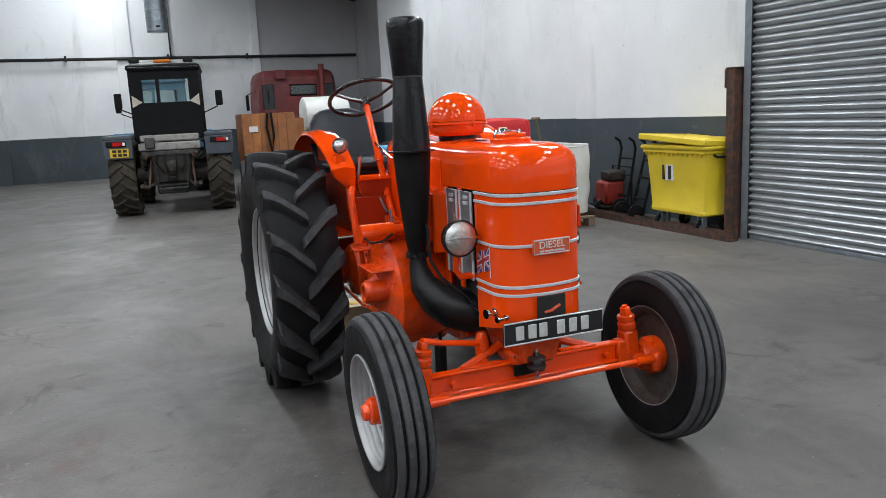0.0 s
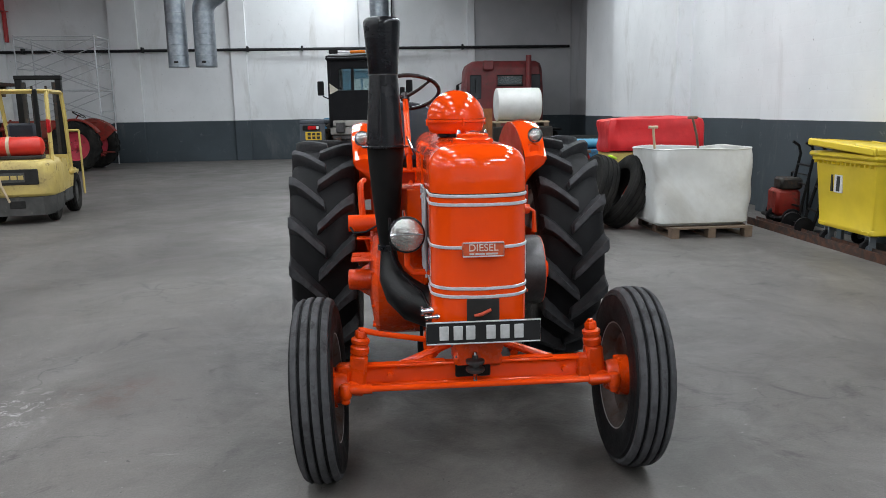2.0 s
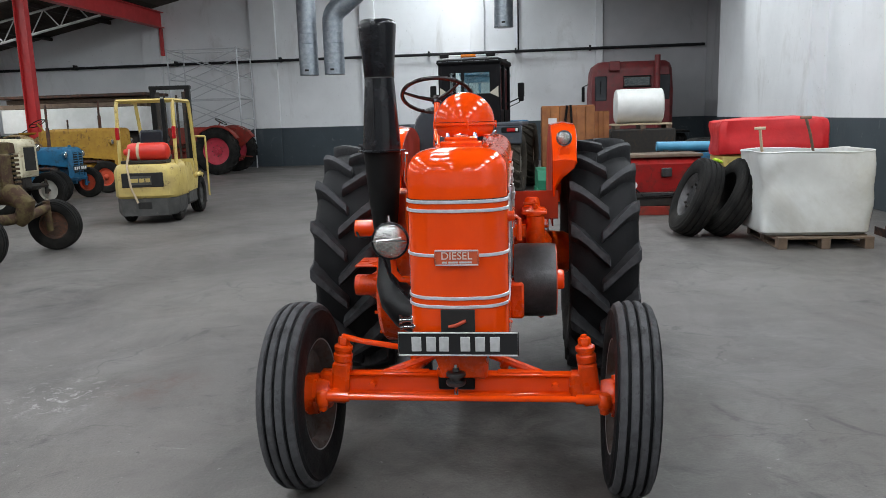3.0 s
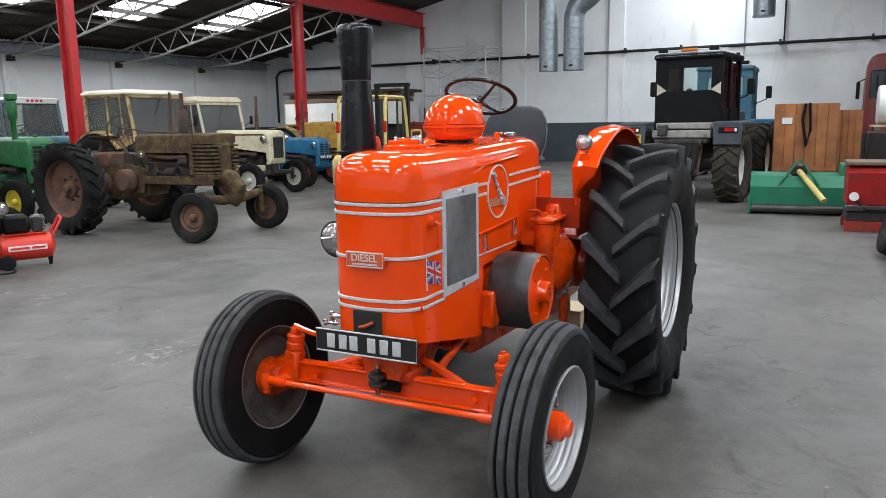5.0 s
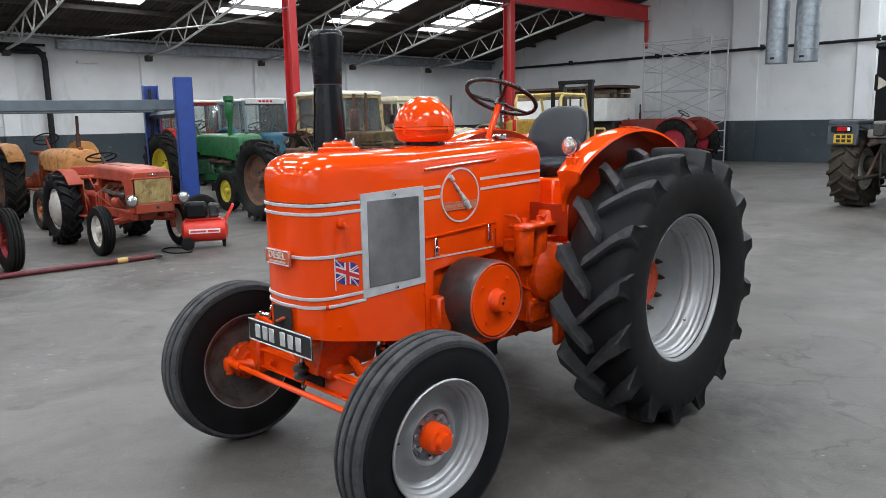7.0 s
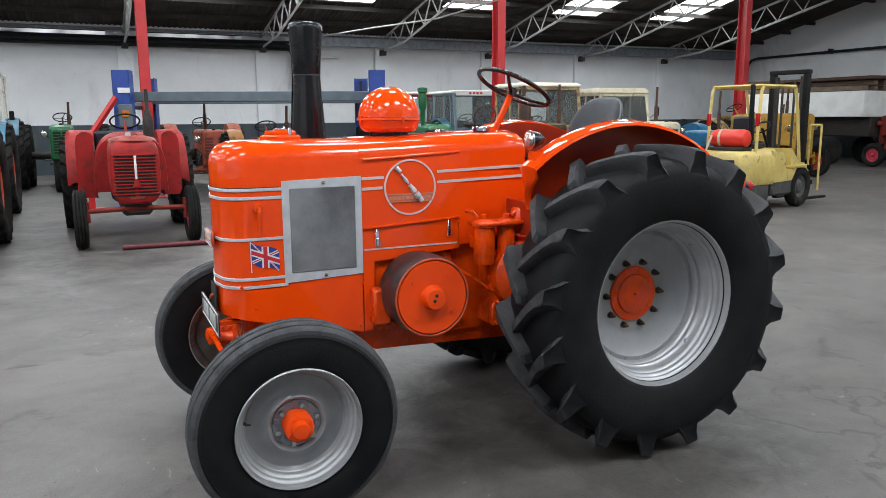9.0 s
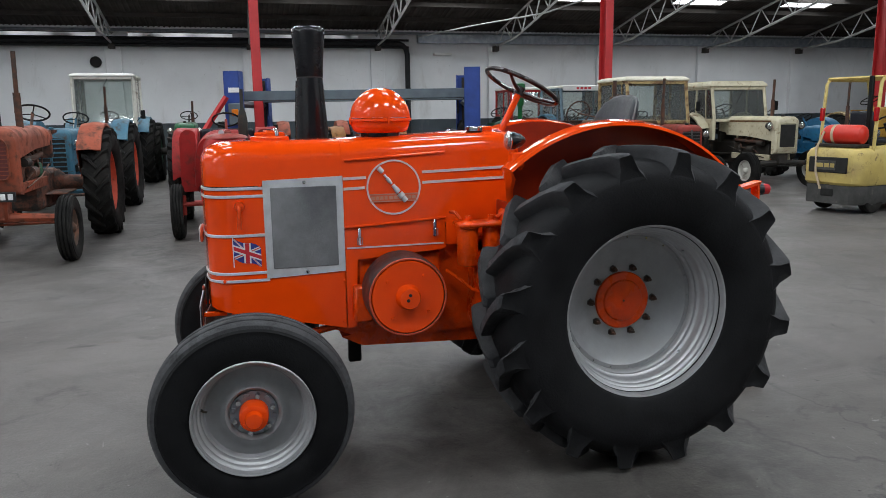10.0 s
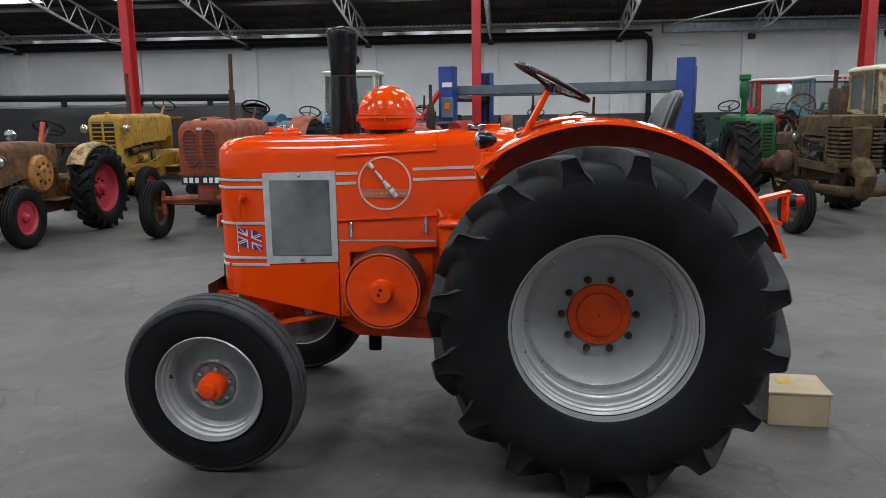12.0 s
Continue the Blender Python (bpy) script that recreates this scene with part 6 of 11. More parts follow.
# steering
sw_c, sw_n = Vector((1.33, 4.313, 1.728)), Vector((-0.02, 0.464, 0.886)).normalized()
base = sw_c - sw_n * 0.86
sc = part("steering_column", H().tube([tuple(base), tuple(sw_c - sw_n * 0.02)], 0.0185, 14), ORANGE, T, "slim orange steering column")
part("column_collar", H().tube([tuple(sw_c - sw_n * 0.42), tuple(sw_c - sw_n * 0.38)], 0.026, 14), ORANGE, sc)
part("steering_box", H().box(1.26, 1.40, 3.86, 4.02, 0.90, 1.0, 0.02), ORANGE_CAST, sc)
sw = part("steering_wheel", H().torus(tuple(sw_c), 0.212, 0.0125, tuple(sw_n), 56, 10), WHEEL_BLACK, T, "thin dark brown three-spoke steering wheel")
u = sw_n.orthogonal().normalized()
for k in range(3):
    dvec = Matrix.Rotation(2 * math.pi * k / 3 + 0.5, 4, sw_n) @ u
    part("spoke", H().tube([tuple(sw_c - sw_n * 0.03 + dvec * 0.02), tuple(sw_c - sw_n * 0.022 + dvec * 0.11), tuple(sw_c + dvec * 0.208)], [0.013, 0.01, 0.008], 8), WHEEL_BLACK, sw)
part("wheel_boss", H().tube([tuple(sw_c - sw_n * 0.05), tuple(sw_c - sw_n * 0.005)], [0.028, 0.024], 16), WHEEL_BLACK, sw)
# seat
PIPING = mat("worn_grey_piping", (0.16, 0.16, 0.165), (0.09, 0.09, 0.095), 30, (0.5, 0.7))
def seat_sheet(rows, th):
    g = H()
    g.rings(rows, closed=True)
    return g
se = part("seat_cushion", H().box(1.11, 1.55, 4.50, 4.90, 1.27, 1.36, 0.035), VINYL, T, "dark vinyl seat cushion")
rows = []
for z, y, hw, th in ((1.34, 4.86, 0.20, 0.06), (1.42, 4.885, 0.228, 0.07), (1.52, 4.915, 0.228, 0.07), (1.585, 4.935, 0.212, 0.065), (1.635, 4.95, 0.178, 0.055), (1.662, 4.957, 0.13, 0.04), (1.674, 4.96, 0.07, 0.018)):
    ring = []
    for k in range(20):
        t = 2 * math.pi * k / 20
        cxx, sxx = math.cos(t), math.sin(t)
        px = hw * (abs(cxx) ** 0.35) * (1 if cxx > 0 else -1)
        py = th / 2 * (abs(sxx) ** 0.6) * (1 if sxx > 0 else -1)
        ring.append((1.33 + px, y + py - 0.9 * px * px, z))
    rows.append(ring)
part("seat_back", H().rings(rows), VINYL, se, "curved dark vinyl backrest")
piping = [r[10] for r in rows] + [(1.33, rows[-1][0][1] + 0.012, 1.672)] + [r[0] for r in rows[::-1]]
part("seat_piping", H().tube(piping, 0.005, 6), PIPING, se, "worn grey edge piping")
part("seat_box", H().box(1.14, 1.60, 4.47, 4.86, 0.95, 1.25, 0.015), ORANGE, T, "orange seat box beside the mudguard")
part("seat_post", H().box(1.15, 1.51, 4.52, 4.84, 1.25, 1.28, 0.01), BLACK_MATT, se)
for x in (1.22, 1.36):
    part("tool_hook", H().tube([(x, 4.468, 1.18), (x, 4.44, 1.17), (x + 0.06, 4.435, 1.17), (x + 0.07, 4.44, 1.10)], 0.012, 6), ORANGE, T)

# mudguards
def mudguard(side):
    cx = HX
    R, c0, c1 = 0.822, 4.486, 0.715
    xi, xo = HX + side * 0.44, HX + side * 0.59
    a0, a1 = radians(49), radians(163)
    rows = []
    n = 30

    def row(y, z, ny, nz, xin, xout):
        """One section across the guard; (ny, nz) points outwards."""
        xm = (xin + xout) / 2
        return [(xin, y, z), (xm, y + 0.014 * ny, z + 0.014 * nz), (xout - side * 0.006, y, z), (xout, y - 0.014 * ny, z - 0.014 * nz),
                (xout - side * 0.007, y - 0.014 * ny, z - 0.014 * nz), (xout - side * 0.012, y - 0.006 * ny, z - 0.006 * nz), (xm, y + 0.006 * ny, z + 0.006 * nz), (xin, y - 0.006 * ny, z - 0.006 * nz)]

    for z, out in ((1.13, 0.456), (1.17, 0.456), (1.20, 0.468), (1.24, 0.50), (1.29, 0.56)):
        rows.append(row(3.955 + (1.32 - z) * 0.22, z, -1.0, 0.0, xi, HX + side * out))
    for k in range(n + 1):
        a = a0 + (a1 - a0) * k / n
        w = min(1.0, max(0.0, (math.degrees(a) - 49) / 24))
        w = w * w * (3 - 2 * w)
        rows.append(row(c0 - R * math.cos(a), c1 + R * math.sin(a), -math.cos(a), math.sin(a), xi, HX + side * (0.575 + 0.015 * w)))
    m = part("mudguard", H().rings(rows), ORANGE, T, "curved orange mudguard")
    poly = [(c0 - (R - 0.004) * math.cos(a0 + (a1 - a0) * k / n), c1 + (R - 0.004) * math.sin(a0 + (a1 - a0) * k / n)) for k in range(3, n + 1)]
    poly += [(4.95, 0.74), (4.90, 0.95), (4.06, 0.95), (4.02, 1.05), (3.97, 1.28)]
    part("mudguard_side", H().prism(poly, "x", xi - 0.004, xi + 0.004), RED_DARK, m, "dark red inner mudguard plate")
    xa, xb = sorted((HX + side * 0.22, HX + side * 0.47))
    # the apron's dark red paints the shade below the guard
    part("guard_apron", H().box(xa, xb, 4.0, 4.012, 1.0, 1.165, 0.003), RED_DARK, m, "upright panel, shade painted dark red")
    lx = 2.082 if side > 0 else 1.063
    lp = part("side_lamp", H().lathe([(0.012, 4.04), (0.03, 4.02), (0.04, 3.985), (0.042, 3.962), (0.038, 3.958)], (lx, 0, 1.462), "y", 28), BLACK_GLOSS, T, "small black side lamp")
    part("side_lens", H().lathe([(0.039, 3.962), (0.03, 3.948), (0.0, 3.942)], (lx, 0, 1.462), "y", 28), LENS, lp, "clear lamp lens")
    part("lamp_rim", H().torus((lx, 3.962, 1.462), 0.041, 0.004, (0, 1, 0), 28, 6), CHROME, lp)
    part("lamp_stalk", H().tube([(lx, 4.0, 1.42), (lx, 4.0, 1.38), (lx - side * 0.02, 4.03, 1.33)], 0.009, 8), ORANGE, lp)
    part("lamp_block", H().box(lx - 0.03, lx + 0.03, 3.97, 4.03, 1.34, 1.41, 0.006), ORANGE, lp)
    return m


for sd in (1, -1):
    mudguard(sd)
rl = part("rear_lamp_bracket", H().prism([(5.15, 1.20), (5.29, 1.235), (5.285, 1.22), (5.18, 1.19), (5.20, 1.12), (5.26, 1.10), (5.255, 1.085), (5.17, 1.10)], "x", 2.06, 2.12).box(2.06, 2.12, 5.27, 5.283, 1.10, 1.23, 0.003), ORANGE_CAST, T, "orange rear lamp bracket")
part("rear_lamp", H().cyl((2.09, 5.283, 1.19), (2.09, 5.31, 1.19), 0.03, None, 20), BLACK_GLOSS, rl)
part("rear_lamp_lens", H().cyl((2.09, 5.31, 1.19), (2.09, 5.345, 1.19), 0.029, 0.027, 20), LAMP_RED, rl, "round red tail lamp")
part("drawbar", H().box(1.50, 1.66, 4.8, 5.25, 0.45, 0.49, 0.008), ORANGE_CAST, T)
part("rear_platform", H().box(1.2, 1.96, 4.86, 5.1, 0.93, 0.945, 0.004), ORANGE, T)
part("step_pedal", H().box(1.33, 1.375, 3.295, 3.365, 0.25, 0.44, 0.008).box(1.345, 1.36, 3.32, 3.335, 0.44, 0.6), BLACK_MATT, T, "black pedal below the engine")


# ---- old tractors ----
RIM_RUSTY = mat("rusty_orange_rim", (0.30, 0.11, 0.030), (0.19, 0.065, 0.022), 9, (0.6, 0.8), bump=0.2, bscale=50, c3=(0.08, 0.035, 0.02), cover=0.56)
AMBER = mat("worn_amber_paint", (0.42, 0.19, 0.045), (0.33, 0.13, 0.032), 6, (0.5, 0.7), c3=(0.10, 0.045, 0.02), cover=0.58)
GRILLE_RED = mat("dark_red_grille", (0.11, 0.016, 0.013), (0.07, 0.012, 0.01), 8, (0.6, 0.8))
def wheel_empty(parent, name, x, y, z, label):
    w = new(name)
    w.parent = parent
    w.matrix_basis = pose(x, y, z)
    return tagged(w, label)


def big_wheel(parent, x, y, R, W, rim, side, tyre_mt, rim_mt, name="rear_wheel", lugs=20, hub_mt=None):
    w = wheel_empty(parent, name, x, y, R, "bar-treaded tyre on a painted steel wheel")
    rear_tyre(w, 0, R, W, rim, lugs, tyre_mt, None, 0.034)
    o = side
    part("rim", G().lathe([(rim + 0.008, o * W * 0.30), (rim - 0.012, o * W * 0.27), (rim - 0.03, o * W * 0.1), (rim - 0.04, -o * W * 0.1), (rim - 0.012, -o * W * 0.28), (rim + 0.006, -o * W * 0.3), (rim + 0.008, o * W * 0.30)], (0, 0, 0), "x", 40, caps=False), rim_mt, w)
    part("wheel_disc", G().lathe([(rim - 0.03, o * W * 0.02), (rim * 0.75, -o * W * 0.03), (rim * 0.5, -o * W * 0.14), (rim * 0.34, -o * W * 0.14), (0.0, -o * W * 0.14), (0.0, -o * W * 0.2), (rim * 0.5, -o * W * 0.2), (rim - 0.03, -o * W * 0.04)], (0, 0, 0), "x", 40, caps=False), rim_mt, w)
    part("hub", G().lathe([(rim * 0.30, -o * W * 0.16), (rim * 0.28, -o * W * 0.02), (rim * 0.17, o * W * 0.02), (rim * 0.13, o * W * 0.22), (0.0, o * W * 0.23)], (0, 0, 0), "x", 20, caps=False), hub_mt or rim_mt, w)
    bolts(w, "wheel_nut", -o * W * 0.14, rim * 0.40, 8, 0.016, DARKGREASE, length=0.03, out=o)
    return w


def small_wheel(parent, x, y, R, W, rim, side, tyre_mt, rim_mt, name="front_wheel"):
    w = wheel_empty(parent, name, x, y, R, "narrow ribbed tyre on a painted steel wheel")
    rib_tyre(w, 0, R, W, rim, tyre_mt, n=44)
    o = side
    part("rim", G().lathe([(rim + 0.006, o * W * 0.34), (rim - 0.012, o * W * 0.28), (rim - 0.03, o * W * 0.05), (rim - 0.012, -o * W * 0.3), (rim + 0.006, -o * W * 0.34), (rim + 0.006, o * W * 0.34)], (0, 0, 0), "x", 32, caps=False), rim_mt, w)
    part("wheel_disc", G().lathe([(rim - 0.02, o * W * 0.06), (rim * 0.7, o * W * 0.14), (rim * 0.45, o * W * 0.05), (0.0, o * W * 0.05), (0.0, -o * W * 0.05), (rim - 0.02, -o * W * 0.02)], (0, 0, 0), "x", 32, caps=False), rim_mt, w)
    part("hub", G().lathe([(rim * 0.3, o * W * 0.04), (rim * 0.26, o * W * 0.3), (rim * 0.15, o * W * 0.42), (0.0, o * W * 0.44)], (0, 0, 0), "x", 16, caps=False), rim_mt, w)
    return w


def bonnet_loft(secs):
    """secs: (y, half width, z low, z top, shoulder radius)."""
    rows = []
    for y, hw, z0, z1, r in secs:
        row = [(-hw, y, z0)]
        for k in range(6):
            t = math.pi / 2 * k / 5
            row.append((-hw + r - r * math.cos(t), y, z1 - r + r * math.sin(t)))
        for k in range(6):
            t = math.pi / 2 * (1 - k / 5)
            row.append((hw - r + r * math.cos(t), y, z1 - r + r * math.sin(t)))
        row.append((hw, y, z0))
        rows.append(row)
    return G().rings(rows)


def seat_pan(parent, y, z, mt, back=True):
    s = part("seat", G().lathe([(0.0, -0.02), (0.14, -0.015), (0.2, 0.01), (0.215, 0.05), (0.205, 0.05), (0.19, 0.02), (0.13, 0.0), (0.0, -0.005)], (0, y, z), "z", 24, caps=False), mt, parent, "pressed metal pan seat")
    if back:
        part("seat_spring", G().tube([(0, y, z - 0.02), (0, y - 0.08, z - 0.18), (0, y - 0.3, z - 0.22)], [0.02, 0.022, 0.02], 8), DARKGREASE, s)
    return s


def cab(parent, y0, y1, hw, z0, z1, mt, roof_mt, lower_mt, roof_round=0.03, low=0.35):
    """A tractor cab: corner posts, roof, lower panels and panes; the windscreen leans back."""
    p, lean = 0.033, 0.14

    def bar(name, a, b, w=p):
        part(name, G().tube([a, b], w * 1.25, 4), mt, parent)

    zs = z0 + low
    for x in (-hw, hw):
        bar("cab_post", (x, y0, z0), (x, y0, zs))
        bar("cab_post", (x, y0, zs), (x, y0 + lean, z1))
        bar("cab_post", (x, y1, z0), (x, y1, z1))
        part("cab_rail", G().box(x - p * 0.8, x + p * 0.8, y0 + lean, y1, z1 - 0.05, z1, 0.006), mt, parent)
        part("cab_panel", G().box(x - 0.015, x + 0.015, y0 + p, y1 - p, z0, zs, 0.006), lower_mt, parent)
        ym = y0 * 0.5 + y1 * 0.5 + 0.05
        bar("door_post", (x, ym, zs), (x, ym, z1 - 0.03), p * 0.7)
        part("door_sill", G().box(x - p * 0.7, x + p * 0.7, y0, y1, zs - 0.03, zs + 0.01, 0.004), mt, parent)
        xx = x * 1.0
        part("side_pane", G().prism([(y0 + p, zs), (y1 - p, zs), (y1 - p, z1 - 0.05), (y0 + lean + p, z1 - 0.05)], "x", xx - 0.003, xx + 0.003), GLASS_HAZED, parent, "side window with a painted pale haze", flat=True)
    for y, yt in ((y0, y0 + lean), (y1, y1)):
        part("cab_header", G().box(-hw + p, hw - p, yt - p * 0.8, yt + p * 0.8, z1 - 0.06, z1, 0.006), mt, parent)
        part("cab_sill", G().box(-hw + p, hw - p, y - p * 0.8, y + p * 0.8, zs - 0.06, zs, 0.006), mt, parent)
        part("cab_pane", G().prism([(y - 0.003, zs), (y + 0.003, zs), (yt + 0.003, z1 - 0.06), (yt - 0.003, z1 - 0.06)], "x", -hw + p, hw - p), GLASS_HAZED, parent, "windscreen with a painted pale haze", flat=True)
    rows = []
    for z, o in ((z1, 0.03), (z1 + 0.02, 0.055), (z1 + 0.05, 0.05), (z1 + 0.05 + roof_round, -0.02), (z1 + 0.055 + roof_round, -0.14)):
        rows.append([(-hw - o, y0 + lean - o, z), (hw + o, y0 + lean - o, z), (hw + o, y1 + o, z), (-hw - o, y1 + o, z)])
    part("cab_roof", G().rings(rows), roof_mt, parent, "rounded cab roof")
    for x in (-hw - 0.035, hw + 0.035):
        part("roof_gutter", G().box(x - 0.012, x + 0.012, y0 + lean - 0.02, y1 + 0.02, z1 - 0.012, z1 + 0.012, 0.004), mt, parent)
        part("door_handle", G().tube([(x, (y0 + y1) / 2 + 0.12, zs - 0.10), (x, (y0 + y1) / 2 + 0.24, zs - 0.10)], 0.012, 6), BLACK_MATT, parent)
        part("quarter_bar", G().tube([(x * 0.97, y0 + 0.30, zs), (x * 0.97, y0 + 0.34, z1 - 0.04)], 0.016, 4), mt, parent)
    part("cab_mirror_arm", G().tube([(hw, y0 + 0.05, zs + 0.1), (hw + 0.18, y0 - 0.05, zs + 0.25)], 0.009, 5), BLACK_MATT, parent)
    part("cab_mirror", G().box(hw + 0.14, hw + 0.24, y0 - 0.07, y0 - 0.05, zs + 0.18, zs + 0.38, 0.01), BLACK_MATT, parent)
    part("cab_seat", G().box(-0.22, 0.22, y1 - 0.5, y1 - 0.12, z0 + 0.1, z0 + 0.22, 0.03).box(-0.2, 0.2, y1 - 0.2, y1 - 0.1, z0 + 0.2, zs + 0.2, 0.03), VINYL, parent)
    part("wiper", G().tube([(0.1, y0 + lean - 0.04, z1 - 0.06), (-0.1, y0 + lean * 0.4, z1 - 0.38)], 0.006, 5), BLACK_MATT, parent)


def open_engine(t, y0, y1, z0, z1, hw, mt):
    """A bare engine with its pipes, pump and leads between y0 and y1."""
    L = y1 - y0
    b = part("engine_block", G().box(-hw * 0.62, hw * 0.62, y0, y1, z0, z0 + (z1 - z0) * 0.62, 0.02), mt, t, "dirty cast engine block")
    part("cylinder_head", G().box(-hw * 0.5, hw * 0.5, y0 + 0.06, y1 - 0.06, z0 + (z1 - z0) * 0.6, z1, 0.02), mt, b)
    for k in range(4):
        y = y0 + L * (0.18 + 0.2 * k)
        for s in (-1, 1):
            part("manifold_branch", G().tube([(s * hw * 0.45, y, z1 - 0.06), (s * hw * 0.75, y, z1 - 0.08), (s * hw * 0.8, y + 0.05, z1 - 0.14)], 0.024, 7), RUST, b)
    for s in (-1, 1):
        part("manifold", G().tube([(s * hw * 0.8, y0 + L * 0.1, z1 - 0.14), (s * hw * 0.82, y0 + L * 0.5, z1 - 0.15), (s * hw * 0.78, y0 + L * 0.9, z1 - 0.12)], 0.035, 9), RUST, b)
        part("side_pump", G().lathe([(0.02, -0.12), (0.07, -0.11), (0.075, 0.06), (0.05, 0.08), (0.03, 0.12)], (s * hw * 0.78, y0 + L * 0.45, z0 + (z1 - z0) * 0.35), "y", 16), mt, b)
        part("oil_filter", G().lathe([(0.03, 0.0), (0.045, 0.01), (0.045, 0.16), (0.03, 0.18)], (s * hw * 0.75, y0 + L * 0.78, z0 + 0.08), "z", 14), GREEN_DARK if s > 0 else mt, b)
        part("spark_lead", G().tube([(s * hw * 0.4, y0 + L * 0.15, z1 + 0.01), (s * hw * 0.7, y0 + L * 0.4, z1 + 0.05), (s * hw * 0.5, y0 + L * 0.8, z1)], 0.008, 5), BLACK_MATT, b)
        part("dynamo", G().lathe([(0.02, -0.10), (0.05, -0.095), (0.055, 0.08), (0.02, 0.1)], (s * hw * 0.85, y0 + L * 0.16, z0 + (z1 - z0) * 0.62), "y", 14), DARKGREASE, b)
        part("linkage_rod", G().tube([(s * hw * 0.95, y0 + 0.02, z0 + 0.02), (s * hw * 0.98, y0 + L * 0.6, z0 + 0.10), (s * hw * 0.9, y1 + 0.1, z0 + 0.22)], 0.010, 6), mt, b)
        part("oil_pipe", G().tube([(s * hw * 0.7, y0 + L * 0.2, z0 + 0.05), (s * hw * 0.9, y0 + L * 0.3, z0 + 0.16), (s * hw * 0.85, y0 + L * 0.7, z0 + 0.2), (s * hw * 0.6, y0 + L * 0.85, z0 + 0.34)], 0.012, 6), RUST, b)
    return b


def old_tractor(label, at, rz=90.0, wb=2.05, rr=0.72, rw=0.32, rt=0.78, fr=0.36, fw=0.17, ft=0.68, body=None, rim_r=None, rim_f=None,
                tyre=None, hood=(0.25, 0.82, 1.42), nose="slats", grille_mt=None, guards="round", guard_mt=None, stack=0.9, stack_x=0.16, stack_y=0.55, cab_of=None, engine=None,
                lamps=True, plate=False, seat=True, axle_mt=None, hood_round=0.09, narrow=False, nose_low=None, name="old_tractor"):
    """A parked farm tractor: origin under the rear axle, nose towards -y; hood: half width, underside, top."""
    t = thing(name, (*at, 0), label, "tractor", "parked tractors", rz)
    body, tyre = body or RED_OLD, tyre or RUBBER_OLD
    rim_r, rim_f, engine = rim_r or body, rim_f or rim_r or body, engine or DARKGREASE
    hw, z0, z1 = hood
    for s in (-1, 1):
        big_wheel(t, s * rt, 0, rr, rw, rr * 0.58, s, tyre, rim_r)
        small_wheel(t, s * (0.12 if narrow else ft), -wb, fr, fw, fr * 0.56, s, tyre, rim_f)
    # drive line
    part("axle_case", G().lathe([(0.09, -rt + 0.08), (0.11, -0.3), (0.19, -0.22), (0.19, 0.22), (0.11, 0.3), (0.09, rt - 0.08)], (0, 0, rr), "x", 20), engine, t)
    part("gearbox", G().box(-0.19, 0.19, -0.95, 0.22, rr - 0.28, rr + 0.2, 0.05), engine, t, "greasy cast gearbox")
    open_engine(t, -wb + 0.14, -0.88, z0 - 0.38, z0 + 0.1, hw, engine)
    part("chassis_rail", G().box(-hw * 0.9, -hw * 0.9 + 0.05, -wb + 0.02, -0.9, z0 - 0.42, z0 - 0.3, 0.01), body, t)
    part("chassis_rail", G().box(hw * 0.9 - 0.05, hw * 0.9, -wb + 0.02, -0.9, z0 - 0.42, z0 - 0.3, 0.01), body, t)
    am = axle_mt or body
    if narrow:
        part("front_pedestal", G().tube([(0, -wb, fr), (0, -wb + 0.05, z0)], [0.08, 0.12], 12), am, t)
    else:
        ax = part("front_axle", G().tube([(-ft + 0.08, -wb, fr + 0.12), (-0.2, -wb, fr + 0.14), (0.2, -wb, fr + 0.14), (ft - 0.08, -wb, fr + 0.12)], [0.045, 0.055, 0.055, 0.045], 8), am, t, "steel front axle beam")
        for s in (-1, 1):
            part("king_pin", G().cyl((s * (ft - 0.1), -wb, fr - 0.06), (s * (ft - 0.1), -wb, fr + 0.24), 0.035, 0.03, 12), am, ax)
            part("stub_axle", G().cyl((s * (ft - 0.1), -wb, fr), (s * ft, -wb, fr), 0.03, None, 10), am, ax)
        part("track_rod", G().cyl((-ft + 0.1, -wb + 0.14, fr + 0.05), (ft - 0.1, -wb + 0.14, fr + 0.05), 0.014, None, 8), am, ax)
        part("axle_pivot", G().box(-0.12, 0.12, -wb - 0.1, -wb + 0.15, fr + 0.1, z0 - 0.25, 0.03), am, t)
    # bonnet and nose
    yf = -wb - 0.14
    ye = -0.72
    b = part("bonnet", bonnet_loft([(yf + 0.05, hw * 0.97, z0 - 0.02, z1 - 0.025, hood_round), (yf + 0.2, hw, z0, z1 - 0.005, hood_round), ((yf + ye) / 2, hw, z0 + 0.06, z1, hood_round), (ye, hw * 0.98, z0 + 0.08, z1, hood_round)]), body, t, "weathered painted bonnet")
    gz0, gz1 = z0 - 0.26 if nose_low is None else nose_low, z1 - 0.05
    part("nose_shell", bonnet_loft([(yf - 0.03, hw * 0.82, gz0 + 0.05, gz1 - 0.02, hood_round), (yf, hw * 0.95, gz0, gz1 + 0.015, hood_round), (yf + 0.07, hw, gz0 - 0.02, z1 - 0.01, hood_round)]), body, t)
    gm = grille_mt or body
